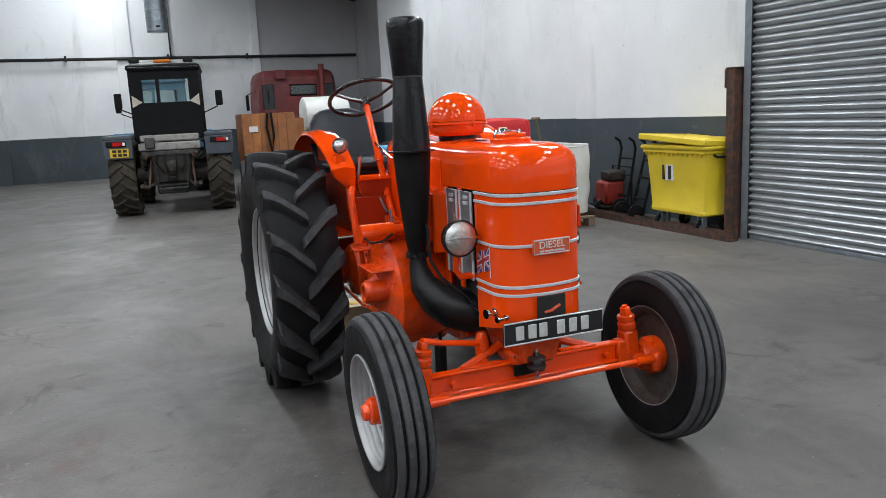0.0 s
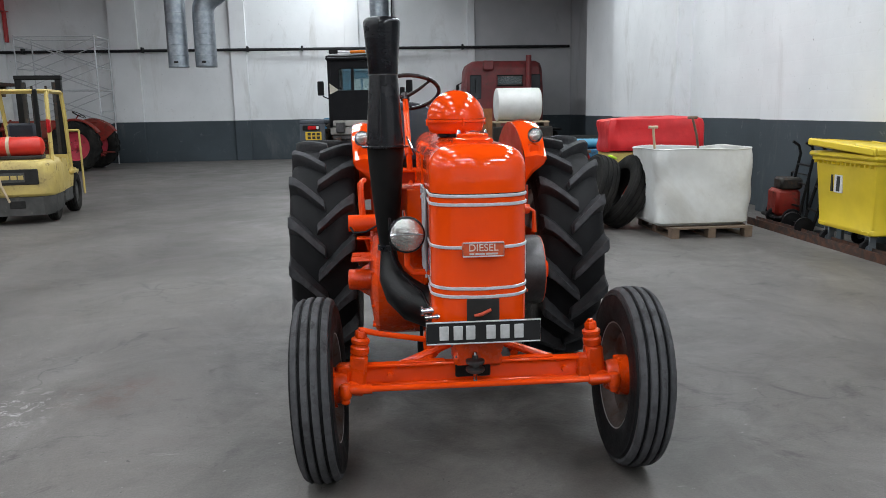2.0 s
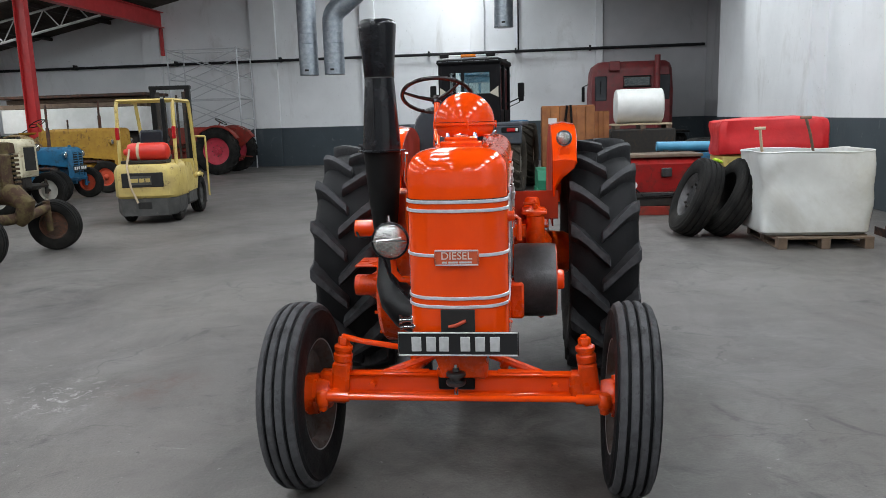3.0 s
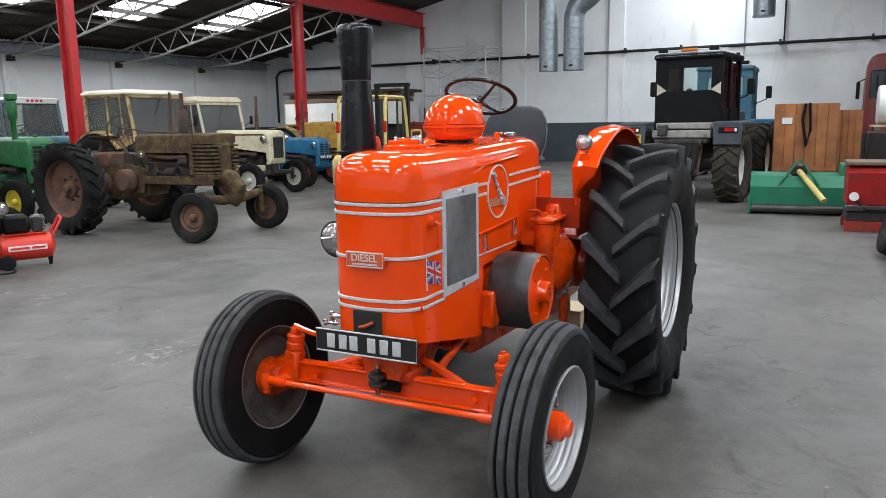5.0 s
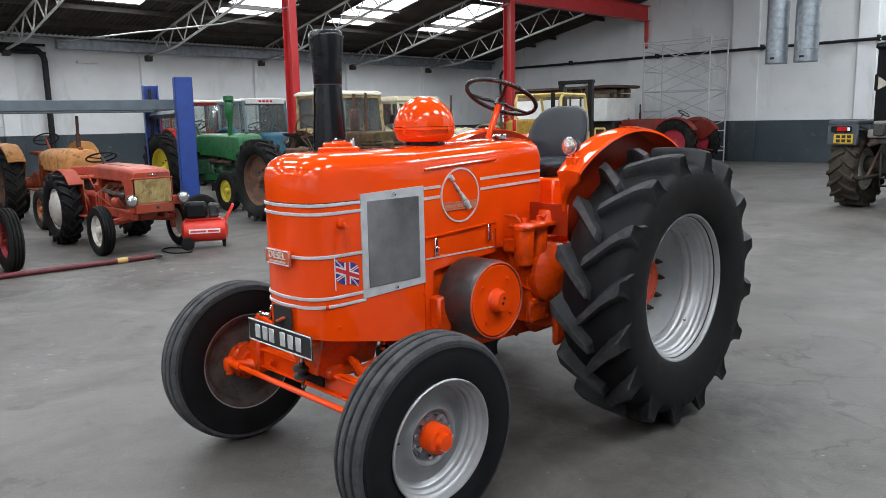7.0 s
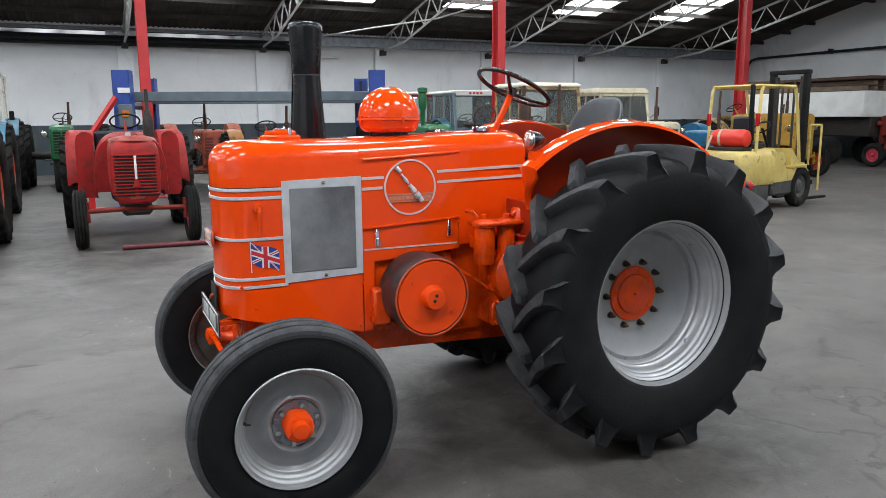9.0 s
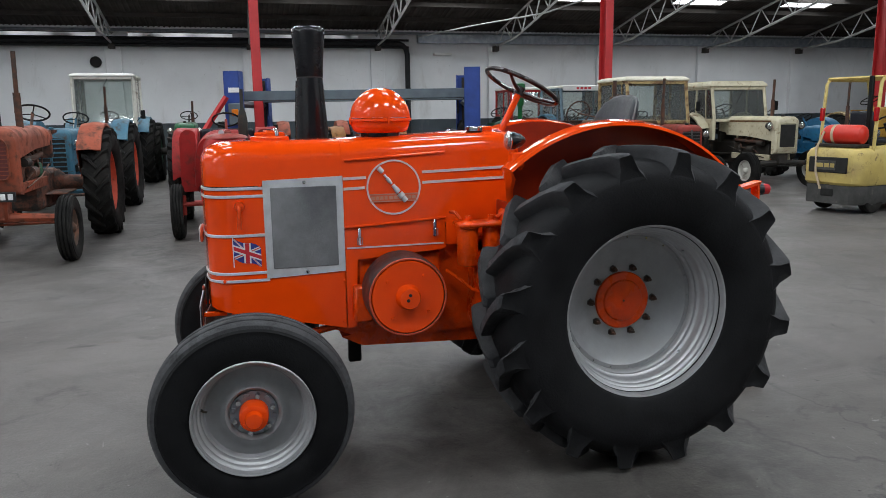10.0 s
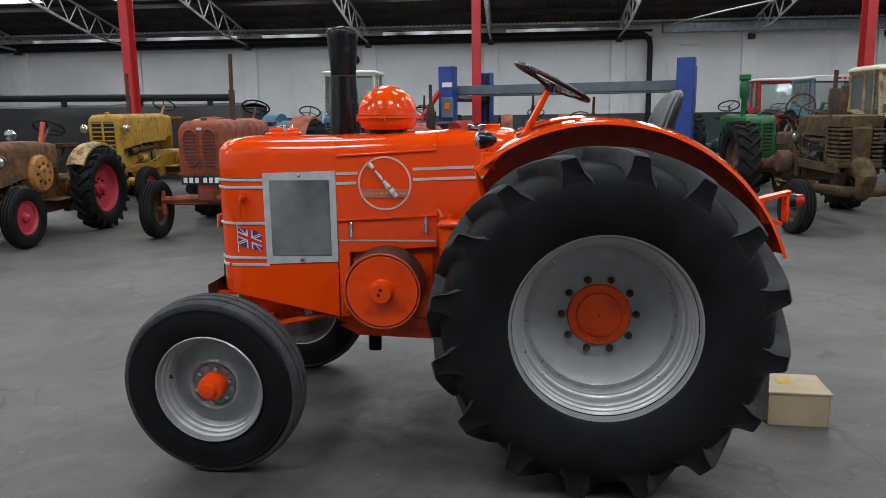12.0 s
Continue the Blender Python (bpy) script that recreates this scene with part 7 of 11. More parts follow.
    if nose == "slats":
        part("grille_back", G().box(-hw * 0.7, hw * 0.7, yf - 0.034, yf - 0.028, gz0 + 0.08, gz1 - 0.08), DARK, t)
        k = 9
        for i in range(k):
            z = gz0 + 0.1 + (gz1 - gz0 - 0.2) * i / (k - 1)
            part("grille_slat", G().box(-hw * 0.7, hw * 0.7, yf - 0.048, yf - 0.034, z - 0.010, z + 0.010, 0.003), gm, t)
        part("grille_bar", G().box(-0.018, 0.018, yf - 0.055, yf - 0.034, gz0 + 0.06, gz1 - 0.05, 0.005), gm, t)
    elif nose == "tall":
        for s in (-1, 1):
            xc, wx = s * hw * 0.40, hw * 0.30
            za, zt = gz0 + 0.16, gz1 - 0.17
            outline = [(xc - wx, za + 0.05), (xc - wx + 0.04, za), (xc + wx - 0.04, za), (xc + wx, za + 0.05), (xc + wx, zt)] + [(xc + wx * math.cos(q), zt + 0.10 * math.sin(q)) for q in (0.5, 1.0, 1.57, 2.1, 2.6)] + [(xc - wx, zt)]
            part("grille_opening", G().prism(outline, "y", yf - 0.045, yf - 0.032), GRILLE_RED, t, "tall arched grille opening")
            part("grille_frame", G().tube([(x, yf - 0.046, z) for x, z in outline], 0.010, 6, closed=True), body, t)
            for i in range(9):
                z = za + 0.05 + (zt - za) * i / 8
                part("grille_slat", G().box(xc - wx * 0.97, xc + wx * 0.97, yf - 0.052, yf - 0.045, z - 0.004, z + 0.004), gm, t)
        part("nose_badge", G().box(-0.035, 0.035, yf - 0.05, yf - 0.034, gz1 - 0.08, gz1 - 0.045, 0.006), WHITE_PLASTIC, t)
    elif nose == "recess":
        part("grille_opening", G().box(-hw * 0.66, hw * 0.66, yf - 0.036, yf - 0.026, gz0 + 0.12, gz1 - 0.12, 0.004), DARK, t, "deep dark grille opening")
        part("grille_frame", G().tube([(-hw * 0.68, yf - 0.036, gz0 + 0.1), (hw * 0.68, yf - 0.036, gz0 + 0.1), (hw * 0.68, yf - 0.036, gz1 - 0.1), (-hw * 0.68, yf - 0.036, gz1 - 0.1)], 0.022, 6, closed=True), body, t)
        for i in range(6):
            x = -hw * 0.55 + hw * 1.1 * i / 5
            part("grille_slat", G().box(x - 0.006, x + 0.006, yf - 0.034, yf - 0.030, gz0 + 0.12, gz1 - 0.12), DARKGREASE, t)
        part("side_flash", G().box(-hw - 0.006, -hw - 0.001, yf + 0.12, ye - 0.1, z1 - 0.12, z1 - 0.085).box(hw + 0.001, hw + 0.006, yf + 0.12, ye - 0.1, z1 - 0.12, z1 - 0.085), BROWN, t, "faded maker flash along the bonnet")
    elif nose == "twin":
        for s in (-1, 1):
            part("grille_opening", G().box(s * hw * 0.48 - hw * 0.3, s * hw * 0.48 + hw * 0.3, yf - 0.04, yf - 0.03, gz0 + 0.14, gz1 - 0.1, 0.004), GRILLE_RED if body is ORANGE_OLD else DARK, t, "grille with horizontal bars")
            for i in range(8):
                z = gz0 + 0.16 + (gz1 - gz0 - 0.28) * i / 7
                part("grille_slat", G().box(s * hw * 0.48 - hw * 0.29, s * hw * 0.48 + hw * 0.29, yf - 0.046, yf - 0.04, z - 0.007, z + 0.007, 0.002), gm, t)
    else:
        part("grille_mesh", G().box(-hw * 0.72, hw * 0.72, yf - 0.042, yf - 0.03, gz0 + 0.08, gz1 - 0.12, 0.004), gm, t, "flat front grille panel")
    part("radiator_cap", G().lathe([(0.035, z1 - 0.01), (0.04, z1 + 0.02), (0.02, z1 + 0.035), (0.0, z1 + 0.036)], (0, yf + 0.14, 0), "z", 14), engine, t)
    # scuttle, tank end, dash and wheel
    part("fuel_tank", bonnet_loft([(ye + 0.01, hw * 0.95, z0 + 0.12, z1 - 0.01, hood_round), (ye + 0.3, hw * 0.9, z0 + 0.16, z1 - 0.03, hood_round), (ye + 0.36, hw * 0.7, z0 + 0.2, z1 - 0.08, 0.05)]), body, t)
    part("dash", G().box(-hw * 0.8, hw * 0.8, ye + 0.33, ye + 0.4, z0 - 0.1, z1 - 0.06, 0.015), engine, t)
    wc, wn2 = Vector((0, -0.12, z1 + 0.16)), Vector((0, 0.5, 0.86)).normalized()
    sw2 = part("steering_wheel", G().torus(tuple(wc), 0.205, 0.013, tuple(wn2), 32, 8), BLACK_MATT, t, "dark three-spoke steering wheel")
    part("steering_column", G().tube([(0, ye + 0.32, z1 - 0.18), tuple(wc)], 0.02, 8), engine, t)
    uu = wn2.orthogonal().normalized()
    for k in range(3):
        dv = Matrix.Rotation(2 * math.pi * k / 3, 4, wn2) @ uu
        part("spoke", G().tube([tuple(wc - wn2 * 0.02), tuple(wc + dv * 0.2)], 0.008, 6), BLACK_MATT, sw2)
    if seat:
        seat_pan(t, 0.18, z1 - 0.12 if not cab_of else z1 - 0.2, engine if not cab_of else VINYL)
    part("footplate", G().box(-0.45, 0.45, -0.75, -0.1, rr - 0.1, rr - 0.08, 0.005), engine, t)
    part("drawbar", G().box(-0.05, 0.05, 0.1, 0.55, rr - 0.35, rr - 0.31, 0.01), engine, t)
    part("lift_arm", G().tube([(-0.3, 0.15, rr - 0.2), (-0.38, 0.75, rr - 0.25)], 0.022, 8), engine, t)
    part("lift_arm", G().tube([(0.3, 0.15, rr - 0.2), (0.38, 0.75, rr - 0.25)], 0.022, 8), engine, t)
    for k in range(4):
        x = random.uniform(-0.12, 0.12)
        part("control_lever", G().tube([(x, -0.5, rr + 0.1), (x * 1.6, -0.35 - 0.1 * k, z1 - 0.05)], [0.012, 0.008], 6), engine, t)
    gm2 = guard_mt or body
    if guards:
        for s in (-1, 1):
            R = rr + 0.06
            a0, a1 = (35, 150) if guards == "round" else (60, 120)
            rows = []
            n = 16
            xi, xo = s * (rt - rw * 0.62), s * (rt + rw * (0.25 if guards == "round" else 0.5))
            for k in range(n + 1):
                a = radians(a0 + (a1 - a0) * k / n)
                c, q = math.cos(a), math.sin(a)
                rows.append([(xi, -R * c, rr + R * q), ((xi + xo) / 2, -(R + 0.02) * c, rr + (R + 0.02) * q), (xo, -R * c, rr + R * q), (xo, -(R - 0.035) * c, rr + (R - 0.035) * q), (xo - s * 0.006, -(R - 0.035) * c, rr + (R - 0.035) * q), ((xi + xo) / 2, -(R + 0.01) * c, rr + (R + 0.01) * q)])
            mg = part("mudguard", G().rings(rows), gm2, t, "curved mudguard")
            poly = [(-(R - 0.01) * math.cos(radians(a0 + (a1 - a0) * k / n)), rr + (R - 0.01) * math.sin(radians(a0 + (a1 - a0) * k / n))) for k in range(n + 1)] + [(0.35, rr + 0.1), (-0.45, rr + 0.1)]
            part("guard_plate", G().prism(poly, "x", xi - 0.004, xi + 0.004), gm2, mg)
    if stack:
        part("exhaust_pipe", G().tube([(stack_x, -wb + stack_y, z1 - 0.06), (stack_x, -wb + stack_y, z1 + stack * 0.45)], 0.04, 14).tube([(stack_x, -wb + stack_y, z1 + stack * 0.45), (stack_x + 0.01, -wb + stack_y, z1 + stack)], 0.026, 12), RUST, t, "upright rusty exhaust pipe")
    if lamps:
        for s in (-1, 1):
            l = part("headlamp", G().lathe([(0.02, yf + 0.14), (0.06, yf + 0.1), (0.075, yf + 0.05), (0.075, yf + 0.03), (0.068, yf + 0.028)], (s * (hw + 0.09), 0, (z0 + z1) / 2 + 0.05), "y", 20), engine, t, "round headlamp")
            part("lens", G().lathe([(0.068, yf + 0.03), (0.05, yf + 0.016), (0.0, yf + 0.01)], (s * (hw + 0.09), 0, (z0 + z1) / 2 + 0.05), "y", 20), LENS, l)
            part("lamp_arm", G().tube([(s * (hw + 0.09), yf + 0.1, (z0 + z1) / 2 + 0.02), (s * hw, yf + 0.14, (z0 + z1) / 2 - 0.05)], 0.012, 6), engine, l)
    if plate:
        zp = z0 + 0.01 if nose_low is None else nose_low + 0.03
        pl2 = part("number_plate", G().box(-0.26, 0.26, yf - 0.075, yf - 0.062, zp - 0.11, zp, 0.004), PLATE_BLACK, t, "black number plate with white characters")
        for x in (-0.23, -0.155, -0.08, 0.03, 0.105, 0.18):
            part("plate_bar", G().box(x, x + 0.05, yf - 0.079, yf - 0.074, zp - 0.088, zp - 0.022, 0.003), FLAG_WHITE, pl2)
    if cab_of:
        cab(t, *cab_of)
    return t



old_tractor("green row-crop tractor with yellow wheels and tall green stack", (-10.95, 8.46), wb=2.15, rr=0.74, rt=0.70, fr=0.38, ft=0.46, body=GREEN, rim_r=YELLOW_RIM, rim_f=YELLOW_RIM, hood=(0.27, 0.95, 1.45), guards="", stack=0.0, axle_mt=GREEN, engine=GREEN_DARK, lamps=False)
solid("exhaust_cowl", G().lathe([(0.045, 1.40), (0.045, 1.72), (0.075, 1.76), (0.085, 1.95), (0.07, 2.05), (0.10, 2.08), (0.10, 2.16), (0.0, 2.18)], (-9.02, 8.24, 0), "z", 20), GREEN, "tall green air stack on the tractor bonnet", "exhaust stack")
old_tractor("red tractor with a rusty ochre cab and cream roof", (-9.75, 11.2), wb=2.0, rr=0.72, rt=0.76, ft=0.66, body=RED_OLD, rim_r=WHITE_RIM, rim_f=OLIVE_RIM, hood=(0.27, 0.86, 1.33), nose="slats", grille_mt=STEEL, guards="round", guard_mt=OCHRE, stack=0.9, stack_x=-0.2, cab_of=(-0.98, 0.35, 0.68, 0.98, 2.20, OCHRE, CREAM_ROOF, OCHRE, 0.05, 0.42), axle_mt=OLIVE_RIM)
old_tractor("cream tractor with a matching weathered cab and white wheels", (-10.05, 13.5), wb=2.15, rr=0.74, rt=0.82, fr=0.38, ft=0.78, body=CREAM, rim_r=WHITE_RIM, rim_f=WHITE_RIM, hood=(0.29, 0.98, 1.46), nose="recess", guards="round", guard_mt=CREAM, stack=0.75, stack_x=0.18, cab_of=(-0.80, 0.5, 0.66, 0.95, 2.09, CREAM, CREAM, CREAM, 0.08, 0.45), axle_mt=DARKGREASE)
old_tractor("small blue tractor with orange front wheels", (-10.4, 16.0), wb=1.95, rr=0.66, rt=0.72, ft=0.62, fr=0.36, body=BLUE, rim_r=RIM_ORANGE, rim_f=RIM_ORANGE, hood=(0.24, 0.78, 1.22), nose="slats", guards="round", guard_mt=BLUE, stack=0.95, stack_x=0.1, engine=BLUE, plate=True)
old_tractor("heavy yellow tractor with orange-red wheels and long bonnet", (-10.9, 18.4), wb=2.3, rr=0.72, rt=0.8, fr=0.40, ft=0.7, body=YELLOW, rim_r=RIM_ORANGE, rim_f=RIM_ORANGE, hood=(0.38, 0.82, 1.62), nose="mesh", guards="round", guard_mt=OCHRE, stack=0.7, engine=YELLOW)
old_tractor("faded red tractor with big red wheels near the far wall", (-8.1, 24.35), rz=-90.0, wb=2.2, rr=0.76, rt=0.8, body=RED_OLD, rim_r=RIM_PINK, rim_f=RIM_PINK, hood=(0.30, 0.95, 1.55), nose="slats", guards="round", stack=0.5, engine=RED_OLD)
old_tractor("dark green tractor with small red front wheels", (-13.4, 21.6), wb=1.9, rr=0.7, rt=0.75, fr=0.35, body=GREEN_DARK, rim_r=RIM_PINK, rim_f=RIM_PINK, hood=(0.3, 0.85, 1.4), nose="mesh", guards="round", stack=0.5)


def small_red_tractor():
    """Low red tractor: bonnet deep at the nose and cut away over the open engine."""
    t = thing("old_tractor", (-7.26, 4.95, 0), "small faded red tractor with pale yellow grille and white wheels", "tractor", "parked tractors", 90.0)
    red = mat("chalky_red_paint", (0.35, 0.050, 0.021), (0.27, 0.033, 0.015), 6, (0.4, 0.6), c3=(0.12, 0.04, 0.025), cover=0.64, spec=0.4, grime=(0.14, 0.045, 0.025), grime_cover=0.58)
    mesh_mt = mat("dirty_cream_mesh", (0.40, 0.30, 0.13), (0.30, 0.21, 0.075), 7, (0.6, 0.8), bump=0.25, bscale=90, c3=(0.17, 0.11, 0.04), cover=0.56, c3scale=6)
    wb, ry, rr, rt, fr, ft, hw = 1.72, -0.24, 0.50, 0.50, 0.32, 0.53, 0.255
    for s in (-1, 1):
        w = big_wheel(t, s * rt, ry, rr, 0.26, 0.29, s, RUBBER, WHITE_RIM, lugs=18)
        part("wheel_dish", G().lathe([(0.25, s * 0.05), (0.23, s * 0.09), (0.16, s * 0.125), (0.08, s * 0.13), (0.0, s * 0.13)], (0, 0, 0), "x", 32, caps=False), WHITE_RIM, w, "domed pale wheel centre")
        small_wheel(t, s * ft, -wb, fr, 0.15, 0.20, s, RUBBER, WHITE_RIM)
        R, a0, a1, n = rr + 0.05, 40, 128, 12
        xi, xo = s * (rt - 0.17), s * (rt + 0.02)
        rows = []
        for k in range(n + 1):
            a = radians(a0 + (a1 - a0) * k / n)
            c, q = math.cos(a), math.sin(a)
            rows.append([(xi, ry - R * c, rr + R * q), (xo, ry - R * c, rr + R * q), (xo, ry - (R - 0.02) * c, rr + (R - 0.02) * q), (xi, ry - (R - 0.02) * c, rr + (R - 0.02) * q)])
        g = part("mudguard", G().rings(rows), red, t, "narrow red mudguard")
        arc = [(ry - (R - 0.012) * math.cos(radians(a0 + (a1 - a0) * k / n)), rr + (R - 0.012) * math.sin(radians(a0 + (a1 - a0) * k / n))) for k in range(n + 1)]
        part("guard_plate", G().prism(arc + [(ry + 0.22, rr + 0.1), (ry - 0.52, rr - 0.12)], "x", xi - 0.004, xi + 0.004), red, g)
        lamp = part("headlamp", G().lathe([(0.02, -2.20), (0.06, -2.235), (0.078, -2.28), (0.078, -2.30), (0.07, -2.302)], (s * 0.335, 0, 0.715), "y", 24), STEEL, t, "round headlamp on a bracket")
        part("lens", G().lathe([(0.07, -2.298), (0.05, -2.312), (0.0, -2.318)], (s * 0.335, 0, 0.715), "y", 24), LENS, lamp)
        part("lamp_bracket", G().box(s * 0.30 - 0.06, s * 0.30 + 0.06, -2.20, -2.17, 0.62, 0.74, 0.006), red, lamp)
        part("foot_plate", G().box(s * 0.32 - 0.13, s * 0.32 + 0.13, -0.95, -0.35, 0.42, 0.44, 0.005), red, t)
        part("chassis_rail", G().box(s * 0.20 - 0.03, s * 0.20 + 0.03, -2.05, -0.8, 0.44, 0.56, 0.01), red, t)
    part("axle_case", G().lathe([(0.08, -rt + 0.08), (0.10, -0.3), (0.18, -0.2), (0.18, 0.2), (0.10, 0.3), (0.08, rt - 0.08)], (0, ry, rr), "x", 20), red, t)
    part("gearbox", G().box(-0.17, 0.17, -1.0, 0.2, 0.36, 0.72, 0.05).box(-0.13, 0.13, -0.95, -0.45, 0.70, 0.86, 0.04), red, t, "red cast gearbox")
    open_engine(t, -1.95, -0.95, 0.50, 0.90, hw, red)
    for k in range(3):
        part("bell_rib", G().box(-0.22, 0.22, -0.98 + 0.10 * k, -0.95 + 0.10 * k, 0.40, 0.78 - 0.02 * k, 0.008), red, t)
    ax = part("front_axle", G().tube([(-ft + 0.08, -wb, fr + 0.08), (0, -wb, fr + 0.13), (ft - 0.08, -wb, fr + 0.08)], 0.045, 8), red, t)
    for s in (-1, 1):
        part("king_pin", G().cyl((s * (ft - 0.1), -wb, fr - 0.06), (s * (ft - 0.1), -wb, fr + 0.18), 0.03, None, 12), red, ax)
    part("front_support", G().box(-0.13, 0.13, -1.98, -1.55, fr + 0.1, 0.62, 0.03), red, t)
    b = part("bonnet", bonnet_loft([(-2.16, hw - 0.03, 0.985, 1.045, 0.03), (-2.12, hw, 0.95, 1.075, 0.045), (-1.95, hw, 0.94, 1.095, 0.05), (-1.4, hw, 0.945, 1.115, 0.05), (-0.86, hw - 0.01, 0.95, 1.12, 0.05)]), red, t, "chalky red bonnet with a raised centre panel")
    part("bonnet_panel", bonnet_loft([(-2.08, 0.07, 1.05, 1.084, 0.015), (-1.4, 0.10, 1.06, 1.126, 0.015), (-0.88, 0.11, 1.06, 1.134, 0.015)]), red, b)
    part("bonnet_badge", G().box(-0.06, 0.06, -2.172, -2.158, 1.005, 1.03, 0.006), CHROME, b)
    for s in (-1, 1):
        part("side_panel", G().prism([(-2.15, 0.60), (-1.93, 0.60), (-1.90, 0.86), (-1.83, 0.935), (-0.9, 0.945), (-0.9, 0.97), (-2.15, 0.97)], "x", s * hw - 0.007, s * hw + 0.007), red, b)
    part("grille_mesh", G().box(-hw + 0.022, hw - 0.022, -2.172, -2.15, 0.66, 0.965, 0.006), mesh_mt, t, "dirty pale yellow mesh grille")
    for k in range(15):
        x = -hw + 0.04 + (2 * hw - 0.08) * k / 14
        part("grille_rib", G().box(x - 0.003, x + 0.003, -2.177, -2.170, 0.67, 0.955), mesh_mt, t)
    part("grille_brow", G().box(-hw - 0.004, hw + 0.004, -2.178, -2.12, 0.962, 0.985, 0.006), red, t)
    part("front_chin", G().box(-hw - 0.004, hw + 0.004, -2.185, -2.0, 0.53, 0.66, 0.015), red, t)
    part("towing_eye", G().cyl((0.03, -2.20, 0.60), (0.03, -2.18, 0.60), 0.018, None, 12), DARKGREASE, t)
    part("dash", G().box(-0.19, 0.19, -0.88, -0.78, 0.80, 1.12, 0.03), red, t)
    part("steering_column", G().tube([(0, -0.85, 1.0), (0, -0.52, 1.20)], 0.02, 8), DARKGREASE, t)
    wn = Vector((0, 0.35, 0.94)).normalized()
    wc = Vector((0, -0.52, 1.20))
    sw = part("steering_wheel", G().torus(tuple(wc), 0.20, 0.013, tuple(wn), 32, 8), BLACK_MATT, t, "dark steering wheel")
    for k in range(3):
        dv = Matrix.Rotation(2 * math.pi * k / 3 + 0.4, 4, wn) @ wn.orthogonal().normalized()
        part("spoke", G().tube([tuple(wc - wn * 0.02), tuple(wc + dv * 0.195)], 0.008, 6), BLACK_MATT, sw)
    part("seat", G().box(-0.20, 0.20, -0.18, 0.20, 0.88, 0.93, 0.02).box(-0.20, 0.20, 0.16, 0.22, 0.92, 1.06, 0.02), red, t, "red pressed seat")
    part("seat_stand", G().box(-0.06, 0.06, -0.1, 0.1, 0.7, 0.88, 0.01), DARKGREASE, t)
    for s in (-1, 1):
        part("control_lever", G().tube([(s * 0.16, -0.6, 0.78), (s * 0.22, -0.42, 1.08)], [0.012, 0.008], 6), red, t)
        part("lift_arm", G().tube([(s * 0.25, 0.1, rr - 0.15), (s * 0.32, 0.65, rr - 0.2)], 0.02, 8), red, t)
    return t


small_red_tractor()

old_tractor("faded orange tractor with twin grille and black number plate", (-6.15, 0.14), wb=2.12, rr=0.74, rw=0.34, rt=0.80, fr=0.38, fw=0.17, ft=0.72, body=ORANGE_OLD, rim_r=RIM_ORANGE, rim_f=OLIVE_RIM, hood=(0.31, 1.20, 1.53), nose="tall", nose_low=0.80, grille_mt=ORANGE_OLD, hood_round=0.14, guards="round", stack=0.85, stack_x=0.20, stack_y=0.5, plate=True, lamps=False, engine=mat("oily_orange_iron", (0.2, 0.07, 0.04), (0.1, 0.05, 0.035), 9, (0.6, 0.8), bump=0.3, c3=(0.04, 0.032, 0.028), cover=0.5))
old_tractor("pale blue tractor with orange wheels behind the orange one", (-9.75, 0.0), wb=2.1, rr=0.76, rt=0.82, body=BLUE_PALE, rim_r=RIM_ORANGE, rim_f=RIM_ORANGE, hood=(0.3, 0.9, 1.45), nose="slats", guards="round", guard_mt=BLUE_PALE, stack=0.0, engine=BLUE_PALE)
old_tractor("pale blue tractor with a white-roofed glazed cab", (-14.9, -0.2), wb=2.2, rr=0.78, rt=0.85, body=BLUE_PALE, rim_r=WHITE_RIM, rim_f=WHITE_RIM, hood=(0.3, 0.95, 1.5), nose="slats", guards="round", guard_mt=BLUE_PALE, stack=0.8, cab_of=(-0.8, 0.55, 0.66, 1.05, 2.56, WHITE_RIM, WHITE_PLASTIC, CAB_BLUE))
old_tractor("yellow tractor with a louvred grille and chrome lamps", (-9.15, -2.75), wb=2.25, rr=0.72, rt=0.78, fr=0.37, ft=0.62, body=YELLOW, rim_r=YELLOW, rim_f=RIM_PINK, hood=(0.28, 1.05, 1.62), nose="slats", guards="round", guard_mt=YELLOW, stack=0.7, stack_x=0.0, stack_y=0.75, engine=YELLOW)
br_t = old_tractor("brown weathered tractor with crimson wheels and tall column", (-4.85, -2.42), wb=1.62, rr=0.58, rw=0.28, rt=0.62, fr=0.38, fw=0.16, ft=0.52, body=BROWN, rim_r=RIM_PINK, rim_f=RIM_PINK, hood=(0.27, 0.75, 1.28), nose="mesh", guards="round", guard_mt=OCHRE, stack=0.0, tyre=RUBBER, engine=BROWN)
old_tractor("green row-crop tractor at the back under the lift", (-15.6, 1.6), wb=2.0, rr=0.74, rt=0.85, body=GREEN, rim_r=GREEN_DARK, rim_f=GREEN, hood=(0.24, 1.0, 1.48), guards="", stack=0.5, narrow=True, ft=0.4)
old_tractor("old orange tractor parked under the lift runway", (-14.0, 4.6), wb=2.0, rr=0.7, body=ORANGE_OLD, rim_r=RIM_ORANGE, hood=(0.28, 0.85, 1.35), nose="twin", guards="round", stack=0.75, stack_x=-0.1)
old_tractor("dusty orange tractor beside the blue lift post", (-10.7, 5.42), wb=1.82, rr=0.65, rt=0.7, fr=0.33, ft=0.66, body=AMBER, rim_r=OLIVE_RIM, rim_f=RIM_RUSTY, hood=(0.29, 0.84, 1.27), nose="mesh", guards="round", guard_mt=AMBER, stack=0.55, hood_round=0.16, engine=ORANGE_OLD, lamps=False)
